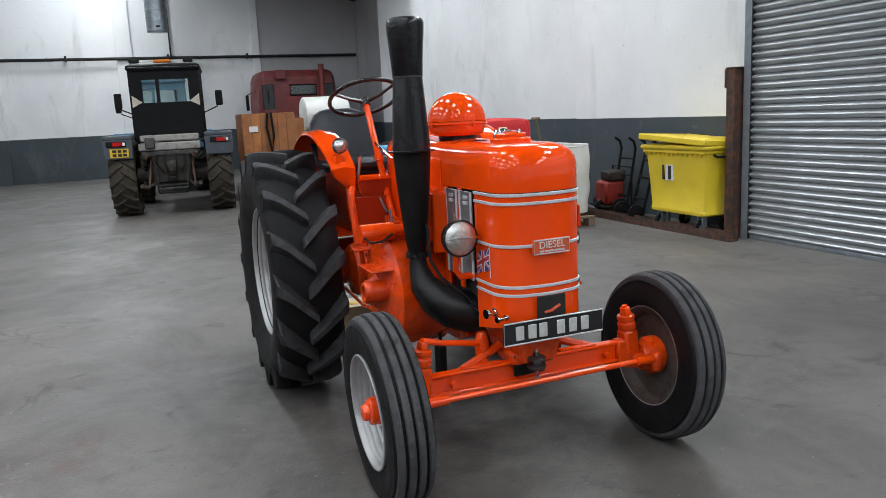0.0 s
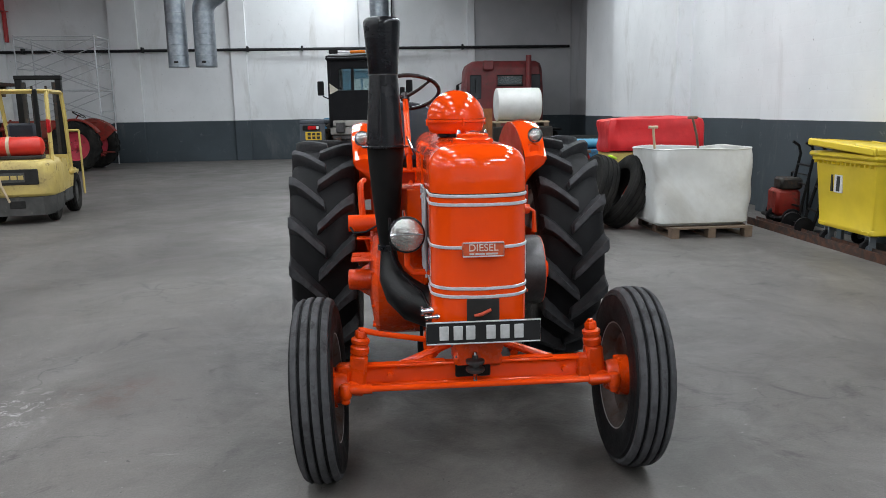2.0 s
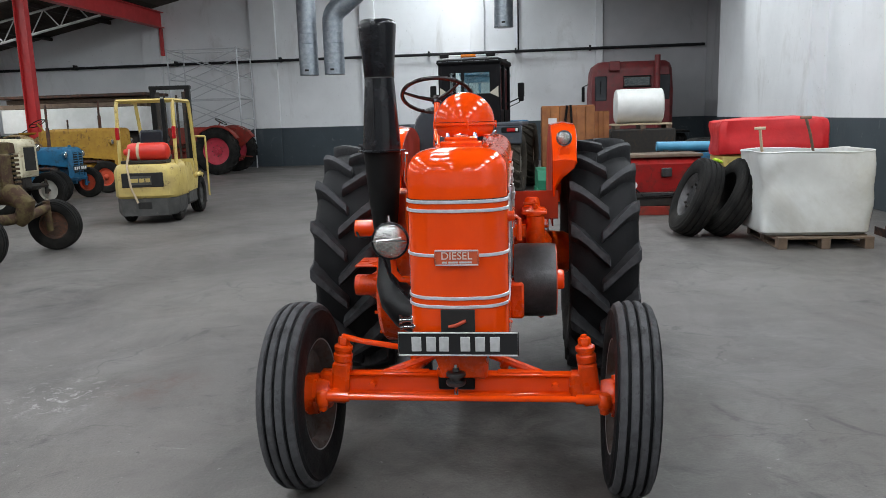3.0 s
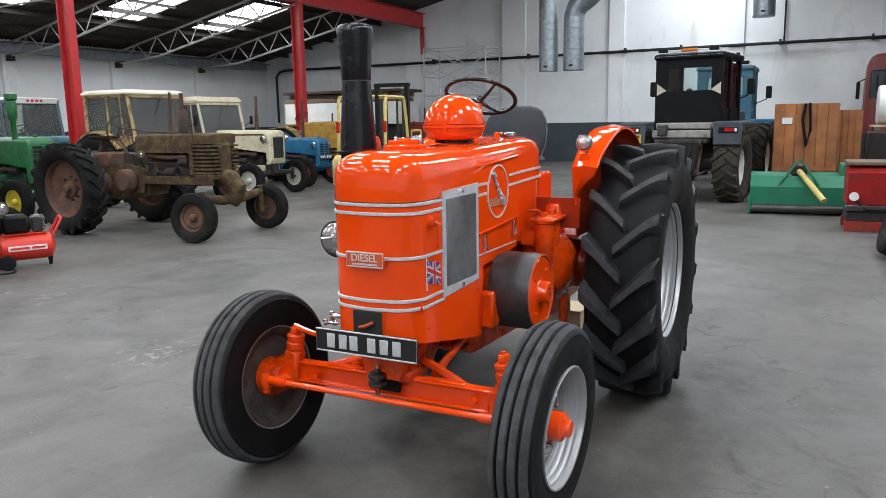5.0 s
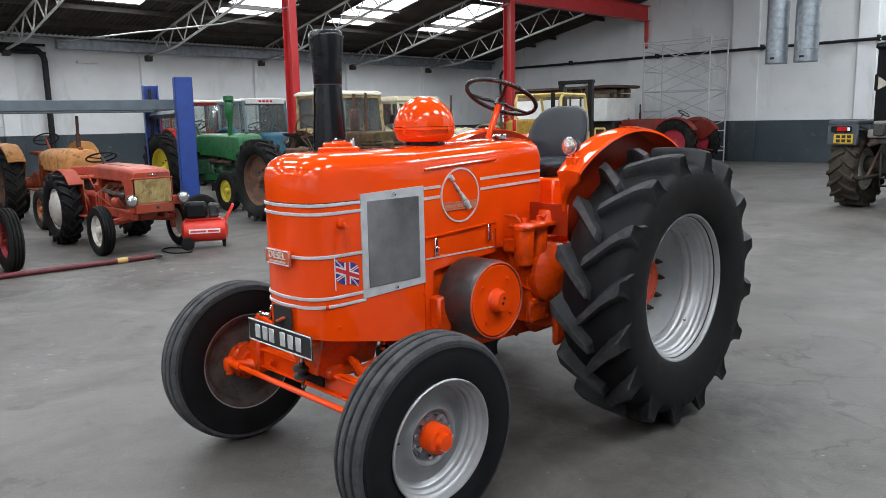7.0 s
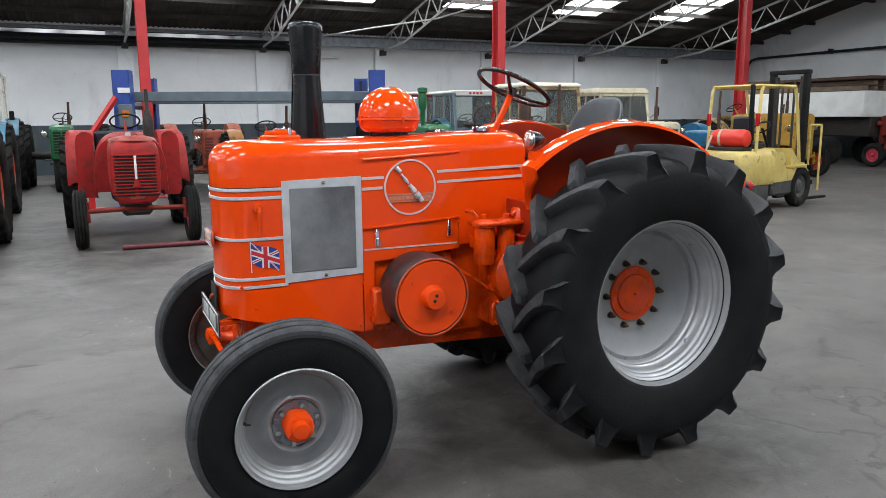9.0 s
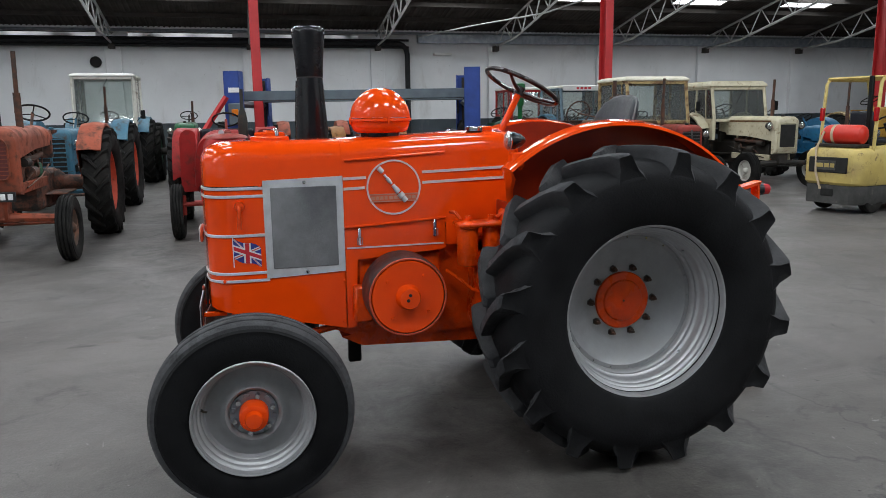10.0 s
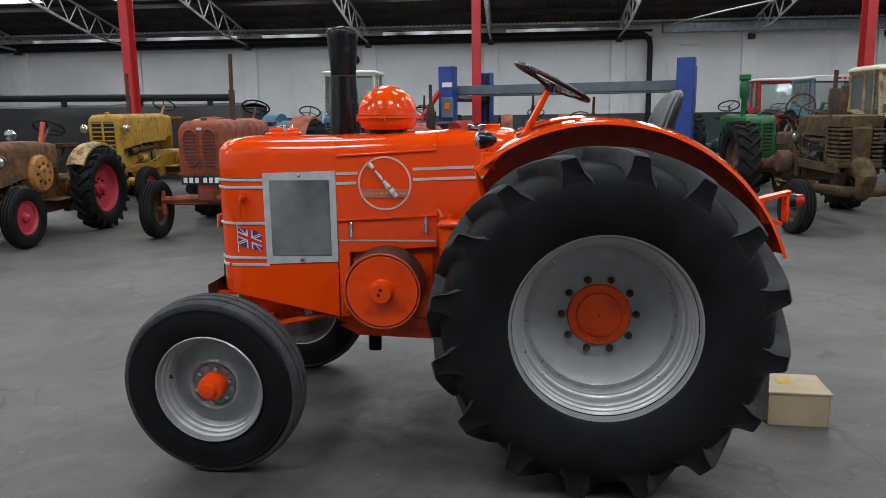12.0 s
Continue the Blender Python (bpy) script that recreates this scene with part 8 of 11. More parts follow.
ford = old_tractor("blue tractor with a pale glazed safety cab", (-13.9, 11.59), wb=2.1, rr=0.74, body=BLUE_PALE, rim_r=WHITE_RIM, hood=(0.28, 0.85, 1.4), nose="slats", guards="round", stack=0.0, cab_of=(-0.8, 0.6, 0.62, 0.95, 2.20, CAB_BLUE, WHITE_RIM, CAB_BLUE))
part("cab_sign", G().box(-0.58, 0.58, -0.722, -0.69, 2.14, 2.27, 0.01), WHITE_PLASTIC, ford, "white header panel over the windscreen")
for x in (-0.20, -0.09, 0.02, 0.13):
    part("sign_mark", G().box(x, x + 0.075, -0.726, -0.722, 2.18, 2.235, 0.002), FLAG_RED, ford)
old_tractor("red tractor with a red framed cab at the back", (-16.65, 11.3), wb=1.65, rr=0.74, body=RED_BRIGHT, rim_r=WHITE_RIM, hood=(0.28, 0.85, 1.4), nose="slats", guards="round", stack=0.6, cab_of=(-0.8, 0.6, 0.70, 0.95, 2.25, RED_BRIGHT, WHITE_RIM, RED_BRIGHT))




def olive_tractor():
    t = thing("row_crop_tractor", (-6.95, 8.43, 0), "rust-stained olive row-crop tractor with bare rusty wheels", "tractor", "parked tractors", 90.0)
    for s in (-1, 1):
        big_wheel(t, s * 0.80, 0, 0.69, 0.34, 0.43, s, RUBBER_OLD, OLIVE_RIM)
        w = small_wheel(t, s * 0.76, -2.46, 0.345, 0.19, 0.19, s, RUBBER_OLD, OLIVE_RIM)
        w.matrix_basis = pose(s * 0.76, -2.46, 0.345, 0, -s * 4, 9)
    part("rear_axle", G().lathe([(0.09, -0.74), (0.10, -0.34), (0.17, -0.26), (0.21, -0.2), (0.21, 0.2), (0.17, 0.26), (0.10, 0.34), (0.09, 0.74)], (0, 0, 0.70), "x", 22), OLIVE_RIM, t)
    part("gearbox", G().prism([(0.24, 0.5), (0.24, 0.98), (-0.5, 1.04), (-1.0, 0.92), (-1.0, 0.56), (-0.5, 0.48)], "x", -0.19, 0.19), OLIVE, t, "rusty cast gearbox")
    part("belt_pulley", G().lathe([(0.05, -0.46), (0.15, -0.455), (0.16, -0.44), (0.165, -0.30), (0.12, -0.28), (0.08, -0.18)], (0, -0.72, 0.80), "x", 26), OLIVE_RIM, t, "rusty belt pulley")
    part("gear_cover", G().lathe([(0.05, 0.36), (0.14, 0.34), (0.16, 0.2)], (0, -0.75, 0.78), "x", 22), OLIVE, t)
    open_engine(t, -1.94, -0.95, 0.72, 1.28, 0.25, DARKGREASE)
    for s in (-1, 1):
        part("frame_rail", G().box(s * 0.24 - 0.022, s * 0.24 + 0.022, -2.36, -0.92, 0.74, 0.86, 0.008), OLIVE, t, "rusted frame rail")
        part("step_bracket", G().prism([(-0.95, 0.6), (-0.8, 0.6), (-0.8, 0.98), (-0.9, 1.0), (-1.02, 0.86)], "x", s * 0.24 - 0.018, s * 0.24 + 0.018), OLIVE, t)
    h = part("hood", bonnet_loft([(-2.36, 0.255, 1.335, 1.465, 0.04), (-2.30, 0.265, 1.33, 1.478, 0.045), (-1.6, 0.255, 1.32, 1.482, 0.05), (-0.86, 0.235, 1.31, 1.470, 0.05), (-0.82, 0.22, 1.32, 1.455, 0.05)]), OLIVE, t, "flat-topped rusted hood")
    part("hood_side", G().box(-0.256, -0.246, -2.0, -0.85, 1.20, 1.33, 0.003).box(0.246, 0.256, -2.0, -0.85, 1.20, 1.33, 0.003), OLIVE, h)
    part("hood_seam", G().box(-0.27, 0.27, -2.02, -1.995, 1.34, 1.487, 0.004), OLIVE_RIM, h)
    n = part("nose", G().box(-0.13, 0.13, -2.40, -2.0, 0.86, 1.335, 0.03), OLIVE, t, "plain rusted nose panel")
    part("radiator_core", G().box(-0.235, 0.235, -2.36, -1.97, 0.88, 1.33, 0.01), DARK, n)
    for i in range(8):
        z = 0.90 + 0.055 * i
        for s in (-1, 1):
            part("louvre", G().prism([(-2.385, z), (-2.385, z + 0.03), (-1.97, z + 0.03), (-1.97, z)], "x", s * 0.235, s * 0.262).box(min(s * 0.125, s * 0.262), max(s * 0.125, s * 0.262), -2.40, -2.37, z, z + 0.03, 0.004), OLIVE, n)
    for s in (-1, 1):
        part("nose_post", G().box(s * 0.25 - 0.016, s * 0.25 + 0.016, -2.00, -1.93, 0.84, 1.335, 0.006), OLIVE, n)
        part("nose_sill", G().box(min(s * 0.12, s * 0.266), max(s * 0.12, s * 0.266), -2.40, -1.94, 0.82, 0.895, 0.008), OLIVE, n)
    part("front_pedestal", G().tube([(0, -2.25, 0.84), (0, -2.46, 0.82), (0, -2.60, 0.70), (0, -2.56, 0.56), (0, -2.48, 0.50)], [0.14, 0.14, 0.12, 0.105, 0.10], 16), OLIVE, t, "curved cast front pedestal")
    ax = part("front_axle", G().tube([(-0.62, -2.47, 0.60), (-0.5, -2.47, 0.575), (-0.2, -2.47, 0.53), (0.2, -2.47, 0.53), (0.5, -2.47, 0.575), (0.62, -2.47, 0.60)], [0.05, 0.06, 0.068, 0.068, 0.06, 0.05], 12), OLIVE, t, "rusty adjustable front axle")
    for s in (-1, 1):
        part("king_pin", G().cyl((s * 0.63, -2.47, 0.28), (s * 0.60, -2.47, 0.68), 0.042, 0.045, 12), OLIVE, ax)
        part("stub_axle", G().cyl((s * 0.63, -2.47, 0.33), (s * 0.76, -2.47, 0.345), 0.035, None, 10), OLIVE_RIM, ax)
    part("track_rod", G().tube([(-0.60, -2.33, 0.52), (0.60, -2.33, 0.52)], 0.016, 8), OLIVE_RIM, ax)
    part("muffler", G().lathe([(0.03, 1.46), (0.07, 1.48), (0.075, 1.50), (0.075, 1.80), (0.065, 1.82), (0.028, 1.825), (0.028, 2.06), (0.022, 2.06)], (-0.10, -1.70, 0), "z", 16), RUST, t, "rusty upright silencer")
    part("intake_pipe", G().lathe([(0.035, 1.44), (0.045, 1.6), (0.055, 1.84), (0.045, 1.86), (0.0, 1.87)], (0.13, -1.45, 0), "z", 14), RUST, t, "rusty air intake pipe")
    wc, nn = Vector((0, -0.22, 1.58)), Vector((0, 0.93, 0.36)).normalized()
    sw2 = part("steering_wheel", G().torus(tuple(wc), 0.21, 0.012, tuple(nn), 36, 8), RUST, t, "thin rusty steering wheel")
    uu = nn.orthogonal().normalized()
    for k in range(3):
        dv = Matrix.Rotation(2 * math.pi * k / 3 + 0.3, 4, nn) @ uu
        part("spoke", G().tube([tuple(wc - nn * 0.02), tuple(wc + dv * 0.205)], 0.008, 6), RUST, sw2)
    part("steering_shaft", G().tube([(0, -1.75, 1.492), (0, -1.0, 1.50), tuple(wc)], 0.014, 8), RUST, t)
    part("seat_pan", G().lathe([(0.0, -0.03), (0.16, -0.025), (0.215, 0.0), (0.235, 0.035), (0.225, 0.035), (0.2, 0.01), (0.0, -0.012)], (0, 0.12, 1.42), "z", 24, caps=False), RUST, t, "rusty pressed pan seat")
    part("seat_bar", G().tube([(0, 0.12, 1.39), (0, 0.25, 1.2), (0, 0.15, 0.98)], [0.03, 0.035, 0.035], 8), OLIVE_RIM, t)
    part("platform_box", G().box(-0.2, 0.2, -0.2, 0.2, 0.98, 1.2, 0.03), OLIVE_RIM, t)
    for k, x in enumerate((-0.17, -0.1, 0.06, 0.14)):
        part("control_lever", G().tube([(x, -0.62, 0.98), (x * 1.2, -0.55 + 0.05 * k, 1.25), (x * 1.5, -0.4, 1.40 + 0.03 * k)], [0.013, 0.01, 0.009], 6), RUST, t)
    part("lever_quadrant", G().prism([(-0.7, 1.0), (-0.4, 1.0), (-0.42, 1.2), (-0.66, 1.16)], "x", -0.10, 0.10), DARKGREASE, t)
    for s in (-1, 1):
        l = part("headlamp", G().lathe([(0.02, -0.98), (0.055, -1.02), (0.07, -1.07), (0.07, -1.09), (0.06, -1.092)], (s * 0.34, 0, 1.17), "y", 18), OLIVE, t, "round rusty headlamp")
        part("lens", G().lathe([(0.06, -1.09), (0.04, -1.10), (0.0, -1.104)], (s * 0.34, 0, 1.17), "y", 18), LENS, l)
        part("lamp_arm", G().tube([(s * 0.34, -1.03, 1.1), (s * 0.28, -1.0, 1.0), (s * 0.22, -0.98, 0.98)], 0.014, 6), OLIVE, l)
    part("drawbar", G().box(-0.05, 0.05, 0.1, 0.62, 0.36, 0.41, 0.01), OLIVE_RIM, t)
    return t


olive_tractor()


def cowled_tractor():
    t = thing("cowled_tractor", (-7.2, 2.62, 0), "dull red tractor with rounded slatted nose and full cowl", "tractor", "parked tractors", 90.0)
    for s in (-1, 1):
        big_wheel(t, s * 0.74, 0.1, 0.68, 0.30, 0.40, s, RUBBER_OLD, RIM_PINK)
        small_wheel(t, s * 0.66, -1.98, 0.37, 0.155, 0.2, s, RUBBER_OLD, RIM_PINK)
        rows = []
        for k in range(15):
            a = radians(8 + 160 * k / 14)
            y, z = 0.08 - 0.80 * math.cos(a), 0.63 + 0.80 * math.sin(a)
            xa, xb = s * 0.44, s * 0.80
            rows.append([(xa, y, z), (s * 0.74, y, z + 0.012), (xb, y - 0.02 * math.cos(a), z - 0.04), (xb - s * 0.01, y, z - 0.06), (s * 0.72, y, z - 0.012), (xa, y, z - 0.015)])
        mg = part("mudguard", G().rings(rows), RED_BRIGHT, t, "full rounded red mudguard")
        poly = [(0.08 - 0.79 * math.cos(radians(8 + 160 * k / 14)), 0.63 + 0.79 * math.sin(radians(8 + 160 * k / 14))) for k in range(15)]
        part("guard_plate", G().prism(poly + [(0.7, 0.5), (-0.7, 0.5)], "x", s * 0.44 - 0.006, s * 0.44 + 0.006), RED_BRIGHT, mg)
    for s in (-1, 1):
        part("front_shield", G().prism([(s * 0.44, 0.52), (s * 0.44, 1.36), (s * 0.47, 1.40), (s * 0.52, 1.42), (s * 0.58, 1.42), (s * 0.64, 1.38), (s * 0.67, 1.30), (s * 0.68, 0.60), (s * 0.64, 0.52)], "y", -0.80, -0.77), RED_BRIGHT, t, "flat red leg shield")
    rows = []
    for y, hw, zt in ((-0.35, 0.44, 1.40), (-0.70, 0.46, 1.42), (-1.05, 0.47, 1.40), (-1.14, 0.46, 1.37)):
        ring = []
        for k in range(21):
            a = math.pi * k / 20
            ring.append((hw * math.copysign(abs(math.cos(a)) ** 0.6, math.cos(a)), y, 0.62 + (zt - 0.62) * abs(math.sin(a)) ** 0.6))
        rows.append(ring)
    part("cowl", G().rings(rows), RED_BRIGHT, t, "wide rounded red cowl")
    rows = []
    for y, w, zt, zb in ((-1.10, 0.29, 1.37, 0.60), (-1.6, 0.30, 1.37, 0.58), (-2.02, 0.30, 1.36, 0.56), (-2.14, 0.295, 1.335, 0.54), (-2.20, 0.28, 1.29, 0.55), (-2.225, 0.25, 1.22, 0.58)):
        ring = []
        for k in range(28):
            a = 2 * math.pi * k / 28
            c, q = math.cos(a), math.sin(a)
            zc, zh = (zt + zb) / 2, (zt - zb) / 2
            p = 0.42 if q > 0 else 0.55
            ring.append((w * math.copysign(abs(c) ** 0.5, c), y, zc + zh * math.copysign(abs(q) ** p, q)))
        rows.append(ring)
    n = part("nose_shell", G().rings(rows), RED_BRIGHT, t, "rounded barrel-shaped red nose")
    for i in range(13):
        z = 0.655 + 0.04 * i
        hw = 0.268
        part("grille_gap", G().tube([(-hw, -2.185, z), (-hw * 0.85, -2.226, z), (-0.02, -2.232, z)], 0.011, 5).tube([(hw, -2.185, z), (hw * 0.85, -2.226, z), (0.02, -2.232, z)], 0.011, 5), DARK, n)
        part("grille_slat", G().tube([(-hw, -2.19, z + 0.02), (-hw * 0.85, -2.235, z + 0.02), (0, -2.242, z + 0.02), (hw * 0.85, -2.235, z + 0.02), (hw, -2.19, z + 0.02)], 0.010, 6), RED_BRIGHT, n)
    part("centre_strip", G().box(-0.014, 0.014, -2.262, -2.24, 0.86, 1.15, 0.005), FLAG_WHITE, n, "pale centre strip")
    part("grille_badge", G().prism([(-0.05, 0.76), (0.05, 0.76), (0.02, 0.86), (-0.02, 0.86)], "y", -2.258, -2.24), RED_BRIGHT, n)
    part("lower_plate", G().box(-0.09, 0.09, -2.235, -2.20, 0.60, 0.66, 0.01), RED_OLD, n)
    part("tank_cap", G().lathe([(0.30, 1.325), (0.25, 1.36), (0.12, 1.39), (0.0, 1.395)], (0, -1.9, 0), "z", 28), RED_OLD, n, "worn brownish tank top")
    part("filler_cap", G().lathe([(0.045, 1.38), (0.05, 1.40), (0.03, 1.43), (0.0, 1.432)], (0.03, -1.86, 0), "z", 16), RED_OLD, n)
    part("gauge", G().lathe([(0.035, -2.03), (0.035, -1.98), (0.0, -1.97)], (-0.05, 0, 1.40), "y", 16), ALU, n, "small round gauge")
    ax = part("front_axle", G().tube([(-0.60, -1.98, 0.46), (-0.2, -1.98, 0.47), (0.2, -1.98, 0.47), (0.60, -1.98, 0.46)], 0.032, 8), RED_OLD, t, "slim red front axle")
    for s in (-1, 1):
        part("king_pin", G().cyl((s * 0.58, -1.98, 0.32), (s * 0.58, -1.98, 0.58), 0.03, None, 10), RED_OLD, ax)
        part("stub_axle", G().cyl((s * 0.58, -1.98, 0.37), (s * 0.66, -1.98, 0.37), 0.03, None, 8), RED_OLD, ax)
    part("engine_pan", G().box(-0.18, 0.18, -2.0, -0.3, 0.38, 0.66, 0.04), DARKGREASE, t)
    part("rear_axle", G().cyl((-0.7, 0.1, 0.68), (0.7, 0.1, 0.68), 0.12, None, 18), DARKGREASE, t)
    part("gearbox", G().box(-0.25, 0.25, -0.5, 0.4, 0.42, 0.95, 0.05), DARKGREASE, t)
    part("exhaust_pipe", G().lathe([(0.03, 1.20), (0.055, 1.25), (0.068, 1.32), (0.068, 1.55), (0.05, 1.66), (0.026, 1.72), (0.024, 1.98), (0.02, 1.98)], (0.24, -1.35, 0), "z", 16), DARKGREASE, t, "dark bulb silencer with thin pipe")
    part("seat", G().box(-0.42, 0.42, -0.1, 0.25, 1.0, 1.12, 0.04).box(-0.42, 0.42, 0.2, 0.3, 1.1, 1.42, 0.04), VINYL, t, "dark bench seat")
    wc, nn = Vector((0, -0.32, 1.56)), Vector((0, 0.5, 0.86)).normalized()
    part("steering_wheel", G().torus(tuple(wc), 0.2, 0.013, tuple(nn), 32, 8), BLACK_MATT, t)
    part("steering_column", G().tube([(0, -0.55, 1.2), tuple(wc)], 0.02, 8), RED_OLD, t)
    return t


cowled_tractor()


fl = part("flywheel_case", G().lathe([(0.0, 0.20), (0.24, 0.20), (0.25, 0.30), (0.22, 0.34), (0.10, 0.35), (0.09, 0.37), (0.0, 0.372)], (0, -0.86, 0.86), "x", 32, caps=False), AMBER, br_t, "round rusty orange flywheel case")
for k in range(8):
    a = math.pi * k / 4
    part("case_hole", G().cyl((0.338, -0.86 + 0.13 * math.cos(a), 0.86 + 0.13 * math.sin(a)), (0.352, -0.86 + 0.13 * math.cos(a), 0.86 + 0.13 * math.sin(a)), 0.022, None, 10), DARK, fl)
part("steering_post", G().tube([(0.05, -0.55, 0.9), (0.05, -0.32, 1.52)], 0.032, 10), RIM_ORANGE, br_t, "faded red steering post")
part("hood_lamp", G().lathe([(0.02, -1.1), (0.06, -1.14), (0.072, -1.2), (0.065, -1.215), (0.0, -1.22)], (0.16, 0, 1.37), "y", 18), CHROME, br_t, "chrome headlamp on the hood")

# ---- four-wheel-drive tractors at the far end ----
MARKER_CREAM = mat("aged_cream_plastic", (0.50, 0.46, 0.38), (0.40, 0.36, 0.29), 12, (0.5, 0.7))
PANEL_PALE = mat("weathered_bare_panel", (0.30, 0.285, 0.265), (0.23, 0.215, 0.20), 7, (0.5, 0.7), metal=0.2, bump=0.15, bscale=50, c3=(0.12, 0.10, 0.085), cover=0.6)


def county(label, at, cab_mt, body_mt, tyre_mt, rim_mt, rz=180.0, flash=True):
    t = thing("four_wheel_drive_tractor", (*at, 0), label, "tractor", "large cab tractors", rz)
    for s in (-1, 1):
        big_wheel(t, s * 0.86, 0, 0.66, 0.47, 0.37, s, tyre_mt, rim_mt, lugs=18)
        big_wheel(t, s * 0.86, -2.3, 0.72, 0.47, 0.40, s, tyre_mt, rim_mt, "front_wheel", 20)
        fb = part("mudguard_box", G().box(s * 0.88 - 0.25, s * 0.88 + 0.25, -0.55, 0.58, 1.42, 1.50, 0.02).box(s * 0.88 - 0.25, s * 0.88 + 0.25, 0.53, 0.58, 1.08, 1.43, 0.015), body_mt, t, "boxy dark mudguard")
        part("tail_lamp", G().box(s * 0.9 - 0.17, s * 0.9 + 0.17, 0.58, 0.61, 1.30, 1.40, 0.012), BLACK_MATT, fb)
        part("tail_lens", G().box(s * 0.9 - 0.10, s * 0.9 + 0.06, 0.608, 0.620, 1.315, 1.385, 0.006), LAMP_RED, fb, "red tail lens")
        part("clear_lens", G().box(s * 0.9 - 0.155, s * 0.9 - 0.11, 0.608, 0.618, 1.32, 1.38, 0.006), FLAG_WHITE, fb)
        part("guard_stay", G().tube([(s * 0.64, 0.5, 1.40), (s * 0.45, 0.2, 1.25)], 0.018, 6), DARKGREASE, fb)
        part("mirror_arm", G().tube([(s * 0.60, -0.75, 1.85), (s * 0.9, -0.8, 1.98), (s * 0.93, -0.8, 2.15)], 0.013, 6), BLACK_MATT, t)
        part("mirror", G().box(s * 0.95 - 0.07, s * 0.95 + 0.07, -0.82, -0.78, 2.0, 2.3, 0.02), BLACK_MATT, t, "black door mirror")
        part("lower_link", G().tube([(s * 0.25, 0.2, 0.62), (s * 0.42, 0.85, 0.55)], 0.03, 8), DARKGREASE, t)
        part("lift_rod", G().tube([(s * 0.36, 0.25, 1.1), (s * 0.40, 0.65, 0.58)], 0.02, 8), RUST, t)
    part("rear_plate", G().box(0.70, 1.02, 0.582, 0.592, 1.11, 1.27, 0.004), PLATE_YELLOW, t, "yellow number plate")
    for x in (0.71, 0.80, 0.89):
        part("plate_bar", G().box(x + 0.02, x + 0.085, 0.591, 0.596, 1.20, 1.25), PLATE_BLACK, t)
        part("plate_bar", G().box(x + 0.02, x + 0.085, 0.591, 0.596, 1.13, 1.18), PLATE_BLACK, t)
    part("rear_axle", G().lathe([(0.14, -0.7), (0.16, -0.3), (0.26, -0.2), (0.26, 0.2), (0.16, 0.3), (0.14, 0.7)], (0, 0, 0.74), "x", 20), DARKGREASE, t)
    part("front_axle", G().lathe([(0.14, -0.7), (0.2, 0.0), (0.14, 0.7)], (0, -2.3, 0.74), "x", 16), DARKGREASE, t)
    part("transmission", G().box(-0.28, 0.28, -2.6, 0.35, 0.5, 1.1, 0.05), DARKGREASE, t, "greasy transmission housing")
    part("hitch_frame", G().box(-0.34, 0.34, 0.33, 0.40, 0.60, 1.12, 0.02), DARKGREASE, t)
    part("tow_hook", G().box(-0.08, 0.08, 0.38, 0.60, 0.62, 0.72, 0.02), BLACK_MATT, t)
    part("step_bar", G().tube([(-0.28, 0.45, 0.62), (-0.26, 0.5, 0.42), (0.26, 0.5, 0.42), (0.28, 0.45, 0.62)], 0.018, 8), BLACK_MATT, t)
    part("load_bed", G().box(-0.55, 0.55, 0.0, 0.42, 1.20, 1.34, 0.015), PANEL_PALE, t, "pale grey rear panel")
    part("bed_lip", G().box(-0.52, 0.52, 0.05, 0.30, 1.36, 1.48, 0.02), PANEL_PALE, t)
    part("tool_box", G().box(0.25, 0.42, 0.36, 0.52, 1.24, 1.44, 0.015), STEEL, t)
    part("pto_case", G().lathe([(0.0, 0.34), (0.14, 0.35), (0.15, 0.42), (0.10, 0.46), (0.05, 0.47), (0.04, 0.56), (0.0, 0.56)], (0, 0, 0.86), "y", 20), DARKGREASE, t)
    part("cross_tube", G().cyl((-0.52, 0.36, 1.16), (0.52, 0.36, 1.16), 0.035, None, 10), RUST, t)
    part("draw_frame", G().tube([(-0.30, 0.42, 0.98), (-0.26, 0.5, 0.55), (0.26, 0.5, 0.55), (0.30, 0.42, 0.98)], 0.026, 6), DARKGREASE, t)
    for x in (-0.22, -0.1, 0.07, 0.19):
        part("hydraulic_hose", G().tube([(x, 0.36, 1.2), (x * 1.3 + 0.03, 0.5, 1.0), (x * 0.8, 0.46, 0.78)], 0.014, 6), BLACK_MATT, t)
    for s in (-1, 1):
        part("top_arm", G().tube([(s * 0.30, 0.2, 1.16), (s * 0.42, 0.62, 1.10)], 0.034, 8), RUST, t)
        part("link_end", G().tube([(s * 0.42, 0.85, 0.55), (s * 0.50, 0.98, 0.60)], 0.04, 8), MUD, t)
        part("check_chain", G().tube([(s * 0.55, 0.1, 0.62), (s * 0.45, 0.7, 0.56)], 0.014, 6), RUST, t)
    part("tool_tray", G().box(-0.50, 0.50, 0.30, 0.42, 1.10, 1.19, 0.012), STEEL, t)
    # cab, open behind the rear window
    part("cab_back", G().box(-0.60, 0.60, 0.0, 0.03, 1.45, 2.08, 0.01).box(-0.60, -0.42, 0.0, 0.03, 2.08, 2.52, 0.01).box(0.40, 0.60, 0.0, 0.03, 2.08, 2.52, 0.01).box(-0.60, 0.60, 0.0, 0.03, 2.50, 2.66, 0.01), cab_mt, t, "black cab back panel")
    part("rear_window", G().box(-0.42, 0.40, 0.012, 0.018, 2.08, 2.50), GLASS, t, "clear rear window", flat=True)
